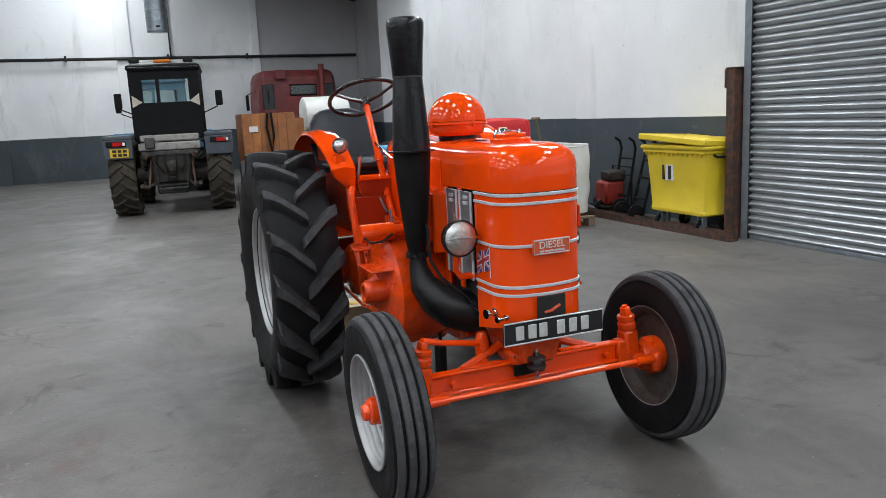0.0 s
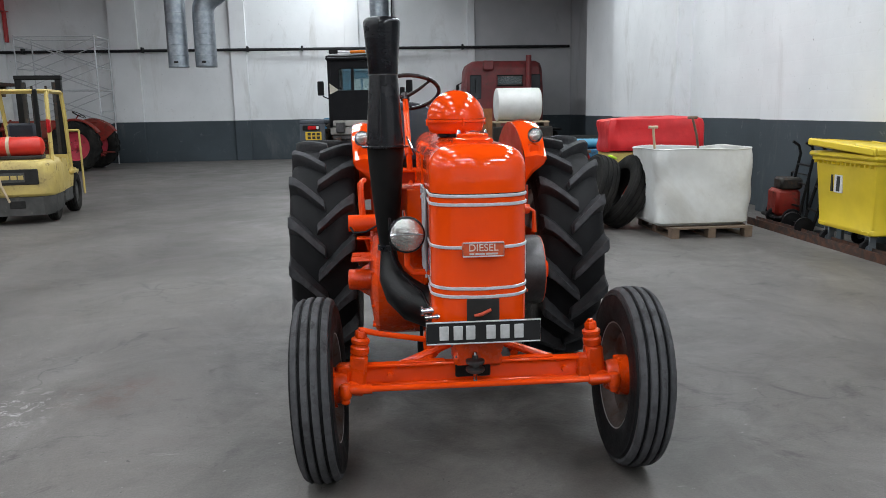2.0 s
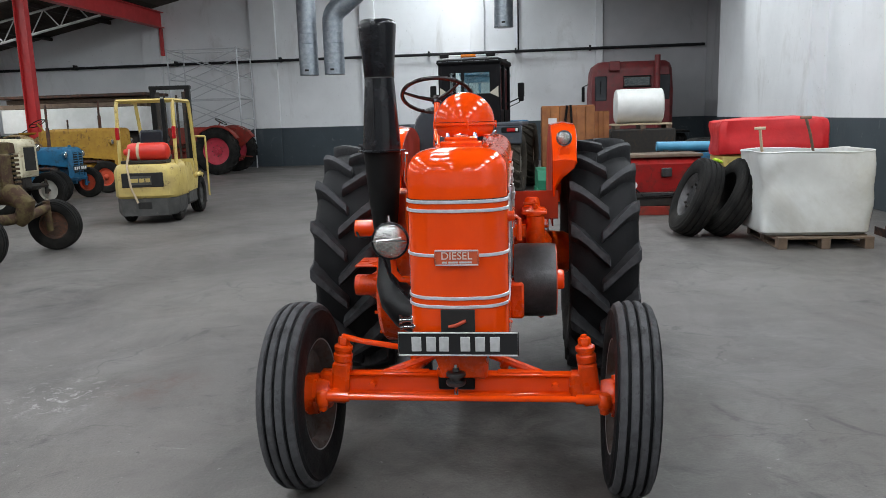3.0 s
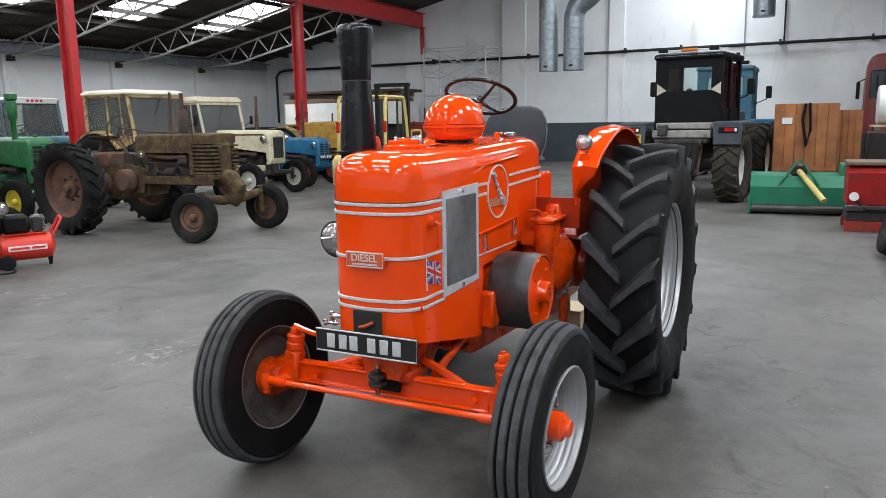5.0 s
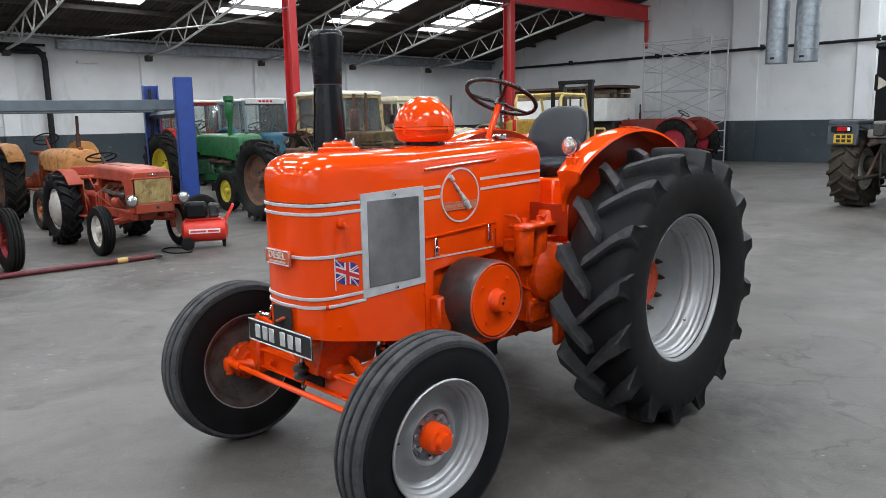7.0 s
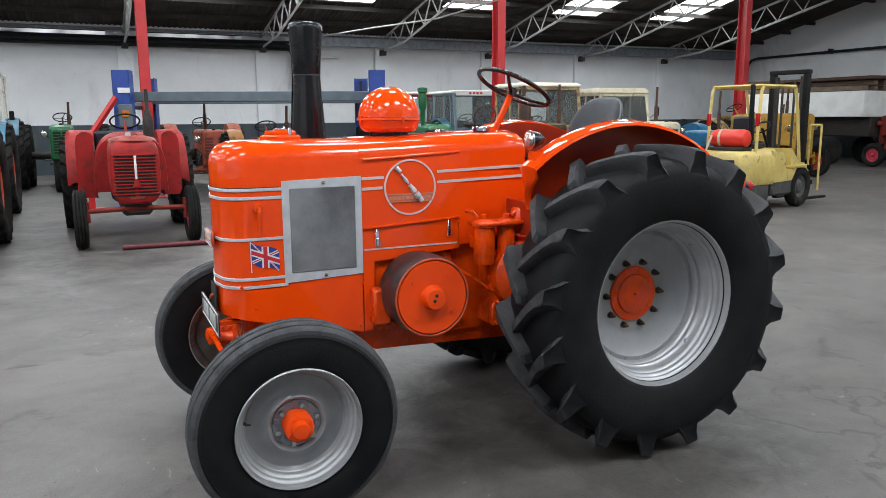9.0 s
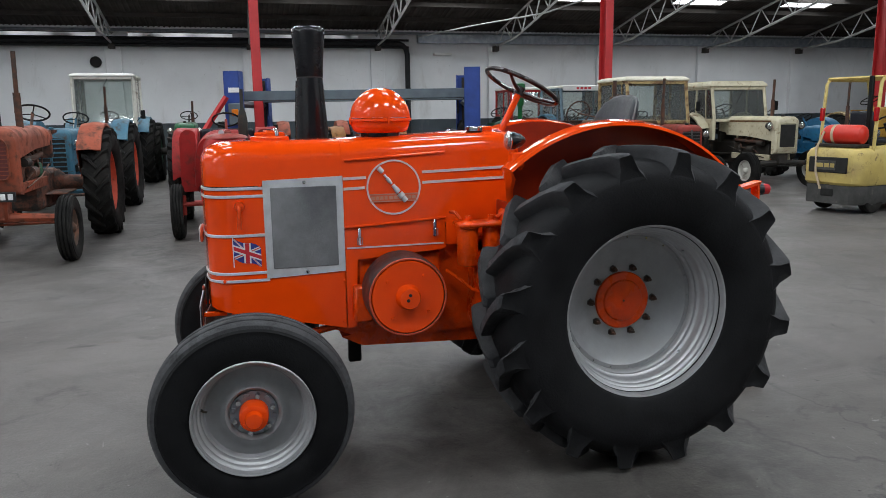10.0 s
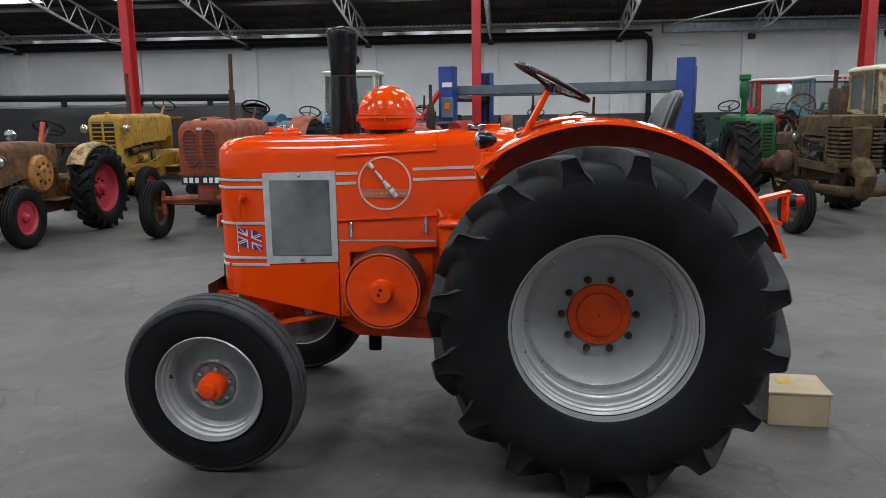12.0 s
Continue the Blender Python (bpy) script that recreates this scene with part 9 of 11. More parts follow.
    part("window_bar", G().box(0.10, 0.16, 0.0, 0.035, 2.08, 2.50), cab_mt, t)
    for x in (-0.60, 0.60):
        for y in (-1.35, -0.6, 0.0):
            part("cab_post", G().box(x - 0.035, x + 0.035, y - 0.035, y + 0.035, 1.3, 2.66, 0.008), cab_mt, t)
        part("cab_side", G().box(x - 0.015, x + 0.015, -1.35, 0.0, 1.1, 1.75, 0.006), cab_mt, t)
        part("side_pane", G().box(x - 0.003, x + 0.003, -1.32, -0.03, 1.75, 2.6), GLASS, t, flat=True)
    part("windscreen", G().box(-0.58, 0.58, -1.35, -1.344, 1.6, 2.6), GLASS, t, flat=True)
    rows = []
    for z, o in ((2.66, 0.03), (2.70, 0.06), (2.76, 0.05), (2.79, -0.02)):
        rows.append([(-0.60 - o, -1.4 - o, z), (0.60 + o, -1.4 - o, z), (0.60 + o, 0.02 + o, z), (-0.60 - o, 0.02 + o, z)])
    part("cab_roof", G().rings(rows), cab_mt, t, "flat cab roof")
    part("roof_rail", G().tube([(-0.61, 0.06, 2.83), (0.61, 0.06, 2.83)], 0.012, 6).tube([(-0.61, 0.06, 2.72), (0.61, 0.06, 2.72)], 0.018, 6), ALU, t, "bright roof rail")
    for x in (-0.5, -0.42, 0.45, 0.53):
        part("work_lamp", G().box(x - 0.05, x + 0.05, 0.02, 0.10, 2.80, 2.88, 0.015), BLACK_MATT, t)
    part("beacon_bar", G().box(-0.16, 0.16, -0.02, 0.08, 2.80, 2.86, 0.02), LAMP_AMBER, t, "amber beacon bar")
    part("bonnet", G().box(-0.36, 0.36, -3.15, -1.36, 1.0, 1.72, 0.06), body_mt, t)
    part("stack_pipe", G().cyl((-0.5, -1.6, 1.5), (-0.5, -1.6, 2.85), 0.04, None, 10), BLACK_MATT, t)
    if flash:
        for s in (-1, 1):
            part("warning_board", G().prism([(s * 0.60, 2.0), (s * 0.60, 2.22), (s * 0.42, 2.09)], "y", 0.032, 0.04), MARKER_CREAM, t, "aged cream triangular marker")
    return t


county("black-cabbed four-wheel-drive tractor with muddy tyres, seen from behind", (0.77, 15.25), COUNTY_BLACK, mat("dark_blue_guard", (0.05, 0.06, 0.075), (0.04, 0.047, 0.06), 5, (0.5, 0.65), c3=(0.1, 0.09, 0.08), cover=0.62), MUD, WHITE_RIM, 173.0)
county("blue cab tractor with tall black tyres by the far wall", (0.85, 19.9), BLUE_PALE, BLUE, RUBBER_OLD, WHITE_RIM, flash=False)


# ---- fork-lift ----
def forklift():
    t = thing("forklift", (-4.58, 12.42, 0), "worn yellow counterbalance forklift with a red gas bottle", "forklift", rz=189.0)
    t.matrix_basis = t.matrix_basis @ Matrix.Diagonal((0.94, 0.88, 1.04, 1.0))
    dk = mat("scuffed_dark_grey", (0.06, 0.058, 0.055), (0.04, 0.04, 0.038), 6, (0.6, 0.8), c3=(0.13, 0.12, 0.1), cover=0.64)
    # local: -y is forwards (mast), +y is the counterweight
    cw = [(-0.52, 0.98), (0.52, 0.98)]
    rows = []
    for z, o, yb in ((0.42, 0.0, 0.93), (0.46, 0.02, 0.97), (0.86, 0.02, 0.97), (0.94, -0.02, 0.93), (0.96, -0.05, 0.9)):
        rows.append([(-0.53 - o, 0.0, z), (0.53 + o, 0.0, z), (0.53 + o, yb - 0.2, z), (0.42 + o, yb - 0.03, z), (0.25, yb, z), (-0.25, yb, z), (-0.42 - o, yb - 0.03, z), (-0.53 - o, yb - 0.2, z)])
    part("counterweight", G().rings(rows), YELLOW_FORK, t, "rounded yellow counterweight")
    rows = []
    for z, o in ((0.14, -0.04), (0.2, 0.0), (0.415, 0.0)):
        rows.append([(-0.53 - o, 0.12, z), (0.53 + o, 0.12, z), (0.53 + o, 0.75, z), (0.4, 0.94, z), (-0.4, 0.94, z), (-0.53 - o, 0.75, z)])
    part("lower_weight", G().rings(rows), dk, t, "scuffed dark lower body")
    part("radiator_hole", G().box(-0.36, 0.36, 0.95, 0.985, 0.60, 0.83, 0.01), DARK, t)
    part("brand_panel", G().box(-0.16, 0.24, 0.984, 0.99, 0.64, 0.78, 0.004), dk, t, "dark panel with pale lettering")
    part("brand_bar", G().box(-0.14, -0.06, 0.99, 0.994, 0.68, 0.74).box(-0.04, 0.05, 0.99, 0.994, 0.68, 0.74).box(0.07, 0.2, 0.99, 0.994, 0.68, 0.74), YELLOW_FORK, t)
    part("tow_slot", G().box(-0.12, 0.12, 0.94, 0.952, 0.25, 0.36, 0.006), DARK, t)
    part("side_body", G().box(-0.53, 0.53, -0.85, 0.0, 0.22, 0.62, 0.04), dk, t)
    part("bonnet", G().box(-0.42, 0.42, -0.3, 0.35, 0.62, 0.98, 0.05), YELLOW_FORK, t, "yellow engine hood")
    for s in (-1, 1):
        xa, xb = sorted((s * 0.40, s * 0.545))
        part("side_panel", G().prism([(0.06, 0.44), (0.06, 0.95), (-0.26, 0.93), (-0.36, 0.84), (-0.40, 0.66), (-0.62, 0.63), (-0.74, 0.75), (-1.0, 0.74), (-1.14, 0.62), (-1.1, 0.58), (-0.98, 0.68), (-0.78, 0.68), (-0.62, 0.46)], "x", xa, xb), YELLOW_FORK, t, "yellow stepped side panel")
    part("front_cowl", G().prism([(-0.62, 0.62), (-0.86, 0.50), (-1.0, 0.56), (-0.98, 0.70), (-0.62, 0.98)], "x", -0.5, 0.5), YELLOW_FORK, t)
    part("driver_seat", G().box(-0.24, 0.24, -0.2, 0.2, 0.98, 1.10, 0.04).box(-0.22, 0.22, 0.14, 0.24, 1.08, 1.5, 0.04), VINYL, t, "black driver seat")
    for s in (-1, 1):
        w = wheel_empty(t, "rear_wheel", s * 0.43, 0.42, 0.27, "small solid black tyre")
        rib_tyre(w, 0, 0.27, 0.16, 0.14, RUBBER_OLD, n=32)
        part("rim", G().lathe([(0.14, s * 0.05), (0.1, s * 0.03), (0.06, s * 0.05), (0.0, s * 0.055), (0.0, -0.02), (0.14, -0.02)], (0, 0, 0), "x", 20, caps=False), dk, w)
        w = wheel_empty(t, "front_wheel", s * 0.46, -0.95, 0.34, "solid black drive tyre")
        rib_tyre(w, 0, 0.34, 0.2, 0.19, RUBBER_OLD, n=32)
        part("rim", G().lathe([(0.19, s * 0.06), (0.12, s * 0.03), (0.08, s * 0.07), (0.0, s * 0.075), (0.0, -0.02), (0.19, -0.02)], (0, 0, 0), "x", 20, caps=False), dk, w)
        part("wheel_arch", G().box(s * 0.46 - 0.12, s * 0.46 + 0.12, -1.05, -0.6, 0.66, 0.71, 0.01), YELLOW_FORK, t)
        # overhead guard
        part("guard_post", G().tube([(s * 0.50, 0.55, 0.92), (s * 0.50, 0.48, 1.9), (s * 0.50, 0.42, 1.96)], 0.034, 4), YELLOW_FORK, t)
        part("guard_post", G().tube([(s * 0.47, -0.98, 0.6), (s * 0.5, -0.72, 1.6), (s * 0.50, -0.60, 1.96)], 0.034, 4), YELLOW_FORK, t)
        part("guard_rail", G().tube([(s * 0.50, 0.44, 1.97), (s * 0.50, -0.6, 1.97)], 0.032, 4), YELLOW_FORK, t)
        m = part("mast_channel", G().box(s * 0.34 - 0.05, s * 0.34 + 0.05, -1.32, -1.20, 0.1, 2.25, 0.008), BLACK_MATT, t, "black mast channel")
        part("inner_mast", G().box(s * 0.26 - 0.035, s * 0.26 + 0.035, -1.30, -1.22, 0.12, 2.16, 0.006), DARKGREASE, t)
        part("lift_chain", G().box(s * 0.12 - 0.02, s * 0.12 + 0.02, -1.24, -1.22, 0.4, 2.1), DARKGREASE, t)
        part("fork", G().box(s * 0.25 - 0.05, s * 0.25 + 0.05, -2.35, -1.42, 0.06, 0.10, 0.008).box(s * 0.25 - 0.05, s * 0.25 + 0.05, -1.45, -1.40, 0.06, 0.6, 0.008), BLACK_MATT, t, "black steel fork")
        part("tail_lamp", G().box(s * 0.50 - 0.03, s * 0.50 + 0.03, 0.50, 0.58, 1.35, 1.55, 0.012), LAMP_RED, t)
    part("mast_head", G().box(-0.40, 0.40, -1.33, -1.19, 2.20, 2.27, 0.01), BLACK_MATT, t)
    part("fork_carriage", G().box(-0.5, 0.5, -1.42, -1.36, 0.35, 0.43, 0.008).box(-0.5, 0.5, -1.42, -1.36, 0.6, 0.68, 0.008), BLACK_MATT, t)
    for x in (-0.56, -0.34):
        part("load_rest", G().tube([(x, -1.5, 0.25), (x, -1.5, 1.35)], 0.02, 6), YELLOW_FORK, t)
    part("load_rest", G().tube([(-0.56, -1.5, 1.35), (-0.34, -1.5, 1.35)], 0.02, 6), YELLOW_FORK, t)
    for y in (0.44, 0.16, -0.1, -0.35, -0.6):
        part("guard_bar", G().tube([(-0.5, y, 1.98), (0.5, y, 1.98)], 0.022, 4), YELLOW_FORK, t)
    part("guard_spine", G().box(-0.36, -0.29, 0.44, 0.5, 0.95, 2.0, 0.008), BLACK_MATT, t)
    gb2 = part("gas_bottle", G().lathe([(0.0, -0.40), (0.08, -0.395), (0.13, -0.36), (0.145, -0.3), (0.145, 0.25), (0.12, 0.32), (0.06, 0.34), (0.05, 0.40), (0.0, 0.405)], (-0.03, 0.66, 1.155), "x", 24), RED_FIRE, t, "red gas bottle laid crosswise")
    part("bottle_strap", G().lathe([(0.147, 0.1), (0.152, 0.1), (0.152, 0.15), (0.147, 0.15)], (-0.03, 0.66, 1.155), "x", 24, caps=False), WOOD, gb2)
    part("bottle_strap", G().tube([(0.22, 0.83, 1.2), (0.25, 0.96, 0.95), (0.2, 1.0, 0.6), (0.1, 0.99, 0.35)], 0.02, 5), WOOD, gb2, "hanging webbing strap")
    part("bottle_cradle", G().box(-0.4, 0.4, 0.5, 0.82, 0.97, 1.02, 0.01), DARKGREASE, t)
    part("steering_column", G().tube([(0, -0.7, 0.9), (0, -0.42, 1.3)], 0.025, 8), BLACK_MATT, t)
    part("steering_wheel", G().torus((0, -0.40, 1.32), 0.15, 0.014, (0, 0.6, 0.8), 24, 8), BLACK_MATT, t)
    return t


forklift()


# ---- workshop equipment ----
def car_lift():
    l = thing("vehicle_lift", (0, 0, 0), "four-post vehicle lift with blue posts and grey runways", "vehicle lift")
    posts = ((-9.90, 2.76), (-8.48, 7.08), (-11.35, 7.75), (-12.75, 3.4))
    dirn = Vector((posts[1][0] - posts[0][0], posts[1][1] - posts[0][1], 0)).normalized()
    ang = math.atan2(dirn.y, dirn.x)
    for k, (x, y) in enumerate(posts):
        m = Matrix.Translation((x, y, 0)) @ Matrix.Rotation(ang + (math.pi if k > 1 else 0.0), 4, "Z")
        part("lift_rack", G().box(-0.03, 0.03, -0.108, -0.07, 0.02, 2.40, 0.004, m).box(-0.128, -0.10, -0.10, 0.10, 1.6, 2.1, 0.004, m).box(0.10, 0.128, -0.10, 0.10, 1.6, 2.1, 0.004, m), DARKGREASE, l, "greasy locking rack inside the post")
        part("lift_post", G().box(-0.15, 0.15, -0.13, -0.11, 0.0, 2.45, 0.004, m).box(-0.15, -0.13, -0.13, 0.13, 0.0, 2.45, 0.004, m).box(0.13, 0.15, -0.13, 0.13, 0.0, 2.45, 0.004, m), BLUE_STEEL, l, "blue pressed steel post")
        part("base_plate", G().box(-0.28, 0.28, -0.24, 0.24, 0, 0.015, 0.004, m), BLUE_STEEL, l)
    for (a, b) in ((0, 1), (3, 2)):
        p, q = Vector((*posts[a], 0)), Vector((*posts[b], 0))
        ln = (q - p).length
        inw = Vector((-dirn.y, dirn.x, 0)) * (0.45 if a == 0 else -0.45)
        m = Matrix.Translation(p + inw) @ Matrix.Rotation(ang, 4, "Z")
        part("runway", G().box(0.0, ln, -0.24, 0.24, 1.90, 2.08, 0.01, m), LIFT_GREY, l, "grey steel runway")
    for (a, b) in ((0, 3), (1, 2)):
        p, q = Vector((*posts[a], 0)), Vector((*posts[b], 0))
        part("cross_beam", G().tube([(*p.xy, 1.84), (*q.xy, 1.84)], 0.07, 4), LIFT_GREY, l)
    x, y = posts[0]
    cb = part("control_box", G().box(x + 0.14, x + 0.26, y - 0.12, y + 0.12, 1.45, 1.85, 0.015), LIFT_GREY, l, "control box on the post")
    part("control_switch", G().box(x + 0.26, x + 0.28, y - 0.06, y + 0.06, 1.62, 1.74, 0.008), LAMP_AMBER, cb)
    part("control_sign", G().box(x + 0.17, x + 0.18, y - 0.1, y + 0.1, 2.05, 2.14), FLAG_WHITE, cb)
    return l


car_lift()


def beam_stand():
    t = thing("red_jib", (-9.62, 2.1, 0), "red steel jib sloping up beside the lift post", "crane jib")
    part("jib_arm", G().tube([(0, 0.0, 1.22), (0, 0.52, 1.97)], 0.055, 4), RED_STEEL, t)
    part("jib_post", G().box(-0.05, 0.05, -0.05, 0.05, 0, 1.26, 0.006), RED_STEEL, t)
    part("jib_foot", G().box(-0.2, 0.2, -0.2, 0.2, 0, 0.03, 0.006), RED_STEEL, t)


beam_stand()


def compressor():
    c = thing("air_compressor", (-5.08, 5.60, 0), "small red portable air compressor with black pump", "compressor", rz=62.0)
    part("air_tank", G().lathe([(0.0, -0.30), (0.08, -0.295), (0.14, -0.26), (0.155, -0.2), (0.155, 0.2), (0.14, 0.26), (0.08, 0.295), (0.0, 0.30)], (0, 0, 0.24), "x", 28), RED_FIRE, c, "glossy red air tank")
    part("tank_label", G().box(-0.2, 0.2, -0.159, -0.153, 0.21, 0.27, 0.003), FLAG_WHITE, c)
    part("label_bar", G().box(-0.18, 0.02, -0.162, -0.158, 0.228, 0.252).box(0.04, 0.18, -0.162, -0.158, 0.228, 0.252), RED_FIRE, c)
    part("motor_cover", G().box(-0.24, 0.05, -0.12, 0.12, 0.40, 0.62, 0.04), BLACK_MATT, c, "black motor cover")
    part("pump_head", G().box(0.07, 0.19, -0.08, 0.08, 0.40, 0.60, 0.02), STEEL, c)
    for k in range(5):
        part("cooling_fin", G().box(0.06, 0.20, -0.09, 0.09, 0.44 + 0.03 * k, 0.448 + 0.03 * k), STEEL, c)
    part("saddle", G().box(-0.24, 0.22, -0.09, 0.09, 0.385, 0.405, 0.006), RED_FIRE, c)
    part("handle", G().tube([(0.27, -0.12, 0.36), (0.36, -0.12, 0.52), (0.38, -0.1, 0.56), (0.38, 0.1, 0.56), (0.36, 0.12, 0.52), (0.27, 0.12, 0.36)], 0.014, 8), RED_FIRE, c, "red tubular handle")
    part("gauge", G().cyl((0.22, -0.11, 0.45), (0.22, -0.14, 0.45), 0.03, None, 16), CHROME, c)
    for s in (-1, 1):
        part("wheel", G().lathe([(0.0, -0.02), (0.075, -0.02), (0.085, -0.01), (0.085, 0.015), (0.07, 0.02), (0.0, 0.02)], (-0.22, s * 0.17, 0.085), "y", 24), RUBBER, c, "black plastic wheel")
    part("rubber_foot", G().cyl((0.24, 0, 0.0), (0.24, 0, 0.1), 0.02, 0.03, 10), RUBBER, c)
    ho = solid("air_hose", G().tube([(-5.1 + 0.28 * math.cos(a) * (1 + 0.1 * math.sin(3 * a)), 5.20 + 0.16 * math.sin(a), 0.012 + 0.004 * math.sin(2 * a)) for a in [k * 0.35 for k in range(22)]], 0.009, 6), BLACK_MATT, "thin black air hose on the floor", "hose")
    return c


compressor()
tyre_h = thing("loose_wheel", (-6.55, 6.30, 0), "small upright old wheel on the floor behind the compressor", "wheel")
w = wheel_empty(tyre_h, "spare_wheel", 0, 0, 0.29, "old ribbed tyre")
rib_tyre(w, 0, 0.29, 0.13, 0.17, RUBBER_OLD, n=40)
part("rim", G().lathe([(0.17, 0.04), (0.15, 0.0), (0.08, 0.02), (0.0, 0.03), (0.0, -0.03), (0.15, -0.03), (0.17, -0.04)], (0, 0, 0), "x", 28, caps=False), OLIVE_RIM, w)

p = thing("tow_pole", (0, 0, 0), "dark red tow pole with a yellow sleeve lying on the floor", "pole")
part("pole", G().tube([(-4.86, 2.4, 0.035), (-4.76, 4.75, 0.035)], 0.032, 12), mat("dark_red_pole", (0.115, 0.014, 0.020), (0.08, 0.011, 0.015), 8, (0.4, 0.6)), p)
part("sleeve", G().tube([(-4.779, 4.30, 0.035), (-4.774, 4.42, 0.035)], 0.036, 12), mat("dusty_yellow_tape", (0.5, 0.33, 0.12), (0.42, 0.28, 0.10), 20, (0.5, 0.7)), p, "yellow sleeve")
part("pole_eye", G().torus((-4.755, 4.80, 0.03), 0.04, 0.012, (0, 0, 1), 20, 8), DARKGREASE, p)

b = thing("wooden_box", (1.505, 5.495, 0), "low pale plywood box on the floor behind the wheel", "box", rz=-4.0)
for x0, x1, y0, y1 in ((-0.14, 0.14, -0.07, -0.058), (-0.14, 0.14, 0.218, 0.23), (-0.14, -0.128, -0.058, 0.218), (0.128, 0.14, -0.058, 0.218)):
    part("side_board", G().box(x0, x1, y0, y1, 0.0, 0.165, 0.002), WOOD, b)
part("lid", G().box(-0.145, 0.145, -0.075, 0.235, 0.166, 0.18, 0.003), WOOD, b)
part("label", G().box(-0.06, 0.02, 0.0, 0.08, 0.1805, 0.182), PLATE_YELLOW, b)

# ---- along the east wall ----
def wheelie_bin():
    c = thing("wheeled_bin", (6.62, 7.52, 0), "large yellow plastic four-wheeled bin with its lid ajar", "bin")
    rows = []
    for z, hx, hy in ((0.235, 0.285, 0.50), (0.25, 0.295, 0.515), (0.29, 0.295, 0.515), (0.302, 0.288, 0.508), (0.62, 0.308, 0.53), (0.98, 0.335, 0.560), (1.01, 0.335, 0.560)):
        rows.append([(-hx + 0.04, -hy, z), (hx - 0.04, -hy, z), (hx - 0.012, -hy + 0.012, z), (hx, -hy + 0.04, z), (hx, hy - 0.04, z), (hx - 0.012, hy - 0.012, z), (hx - 0.04, hy, z), (-hx + 0.04, hy, z), (-hx + 0.012, hy - 0.012, z), (-hx, hy - 0.04, z), (-hx, -hy + 0.04, z), (-hx + 0.012, -hy + 0.012, z)])
    part("bin_body", G().rings(rows), YELLOW_BIN, c, "tapering yellow bin body")
    part("bin_rim", G().box(-0.395, 0.395, -0.615, 0.615, 1.04, 1.10, 0.022).box(-0.365, 0.365, -0.585, 0.585, 0.995, 1.045, 0.012), YELLOW_BIN, c, "moulded yellow rim")
    for k in range(13):
        y = -0.51 + k * 0.085
        part("rim_rib", G().box(-0.372, -0.33, y - 0.007, y + 0.007, 0.965, 1.0), YELLOW_BIN, c)
    for y in (-0.40, 0.40):
        part("skirt_pocket", G().box(-0.30, -0.27, y - 0.07, y + 0.07, 0.238, 0.285, 0.008), YELLOW_BIN, c)
    m = Matrix.Translation((0.0, 0.0, 1.142)) @ Matrix.Rotation(radians(3.2), 4, "X") @ Matrix.Rotation(radians(3.5), 4, "Y")
    lid = part("lid", G().box(-0.40, 0.40, -0.60, 0.62, 0.0, 0.022, 0.008, m), YELLOW_BIN, c, "yellow lid sitting askew")
    for x in (-0.39, 0.39):
        part("lid_lip", G().box(x - 0.02, x + 0.02, -0.61, 0.63, -0.035, 0.045, 0.014, m), YELLOW_BIN, lid)
    for y in (-0.595, 0.615):
        part("lid_lip", G().box(-0.375, 0.375, y - 0.02, y + 0.02, -0.030, 0.042, 0.014, m), YELLOW_BIN, lid)
    part("lid_panel", G().box(-0.30, 0.30, -0.53, -0.10, 0.018, 0.058, 0.02, m), YELLOW_BIN, lid)
    part("lid_panel", G().box(-0.30, 0.30, 0.02, 0.52, 0.018, 0.036, 0.010, m), YELLOW_BIN, lid)
    lb = part("label", G().box(-0.327, -0.312, 0.02, 0.17, 0.65, 0.85, 0.002), FLAG_WHITE, c, "white and black label")
    part("label_mark", G().box(-0.331, -0.326, 0.06, 0.12, 0.665, 0.835), PLATE_BLACK, lb)
    part("label_mark", G().box(-0.329, -0.310, 0.20, 0.235, 0.655, 0.845), PLATE_BLACK, c)
    part("handle", G().tube([(-0.24, -0.60, 0.985), (-0.24, -0.66, 0.965), (0.2, -0.66, 0.965), (0.2, -0.60, 0.985)], 0.017, 8), BLACK_MATT, c)
    part("handle_bracket", G().box(0.04, 0.22, -0.66, -0.55, 0.79, 0.99, 0.012), BLACK_MATT, c)
    for x in (-0.2, 0.2):
        for y in (-0.38, 0.38):
            k = part("caster_fork", G().box(x - 0.05, x + 0.05, y - 0.06, y + 0.06, 0.215, 0.237, 0.004).box(x - 0.05, x + 0.03, y - 0.045, y - 0.03, 0.07, 0.22, 0.004).box(x - 0.05, x + 0.03, y + 0.03, y + 0.045, 0.07, 0.22, 0.004), GALV, c, "zinc caster fork")
            part("caster_wheel", G().lathe([(0.0, -0.02), (0.06, -0.022), (0.085, -0.020), (0.092, -0.008), (0.092, 0.008), (0.085, 0.020), (0.06, 0.022), (0.0, 0.02)], (x - 0.04, y, 0.092), "y", 24), RUBBER, k)
            part("caster_hub", G().cyl((x - 0.04, y - 0.026, 0.092), (x - 0.04, y + 0.026, 0.092), 0.035, None, 16), GALV, k)
    return c


wheelie_bin()
solid("steel_channel", G().prism([(6.28, 0.0), (6.42, 0.0), (6.42, 0.10), (6.41, 0.10), (6.405, 0.012), (6.295, 0.012), (6.29, 0.10), (6.28, 0.10)], "y", 6.55, 9.65), RUST, "rusty steel channel lying along the wall", "steel beam")


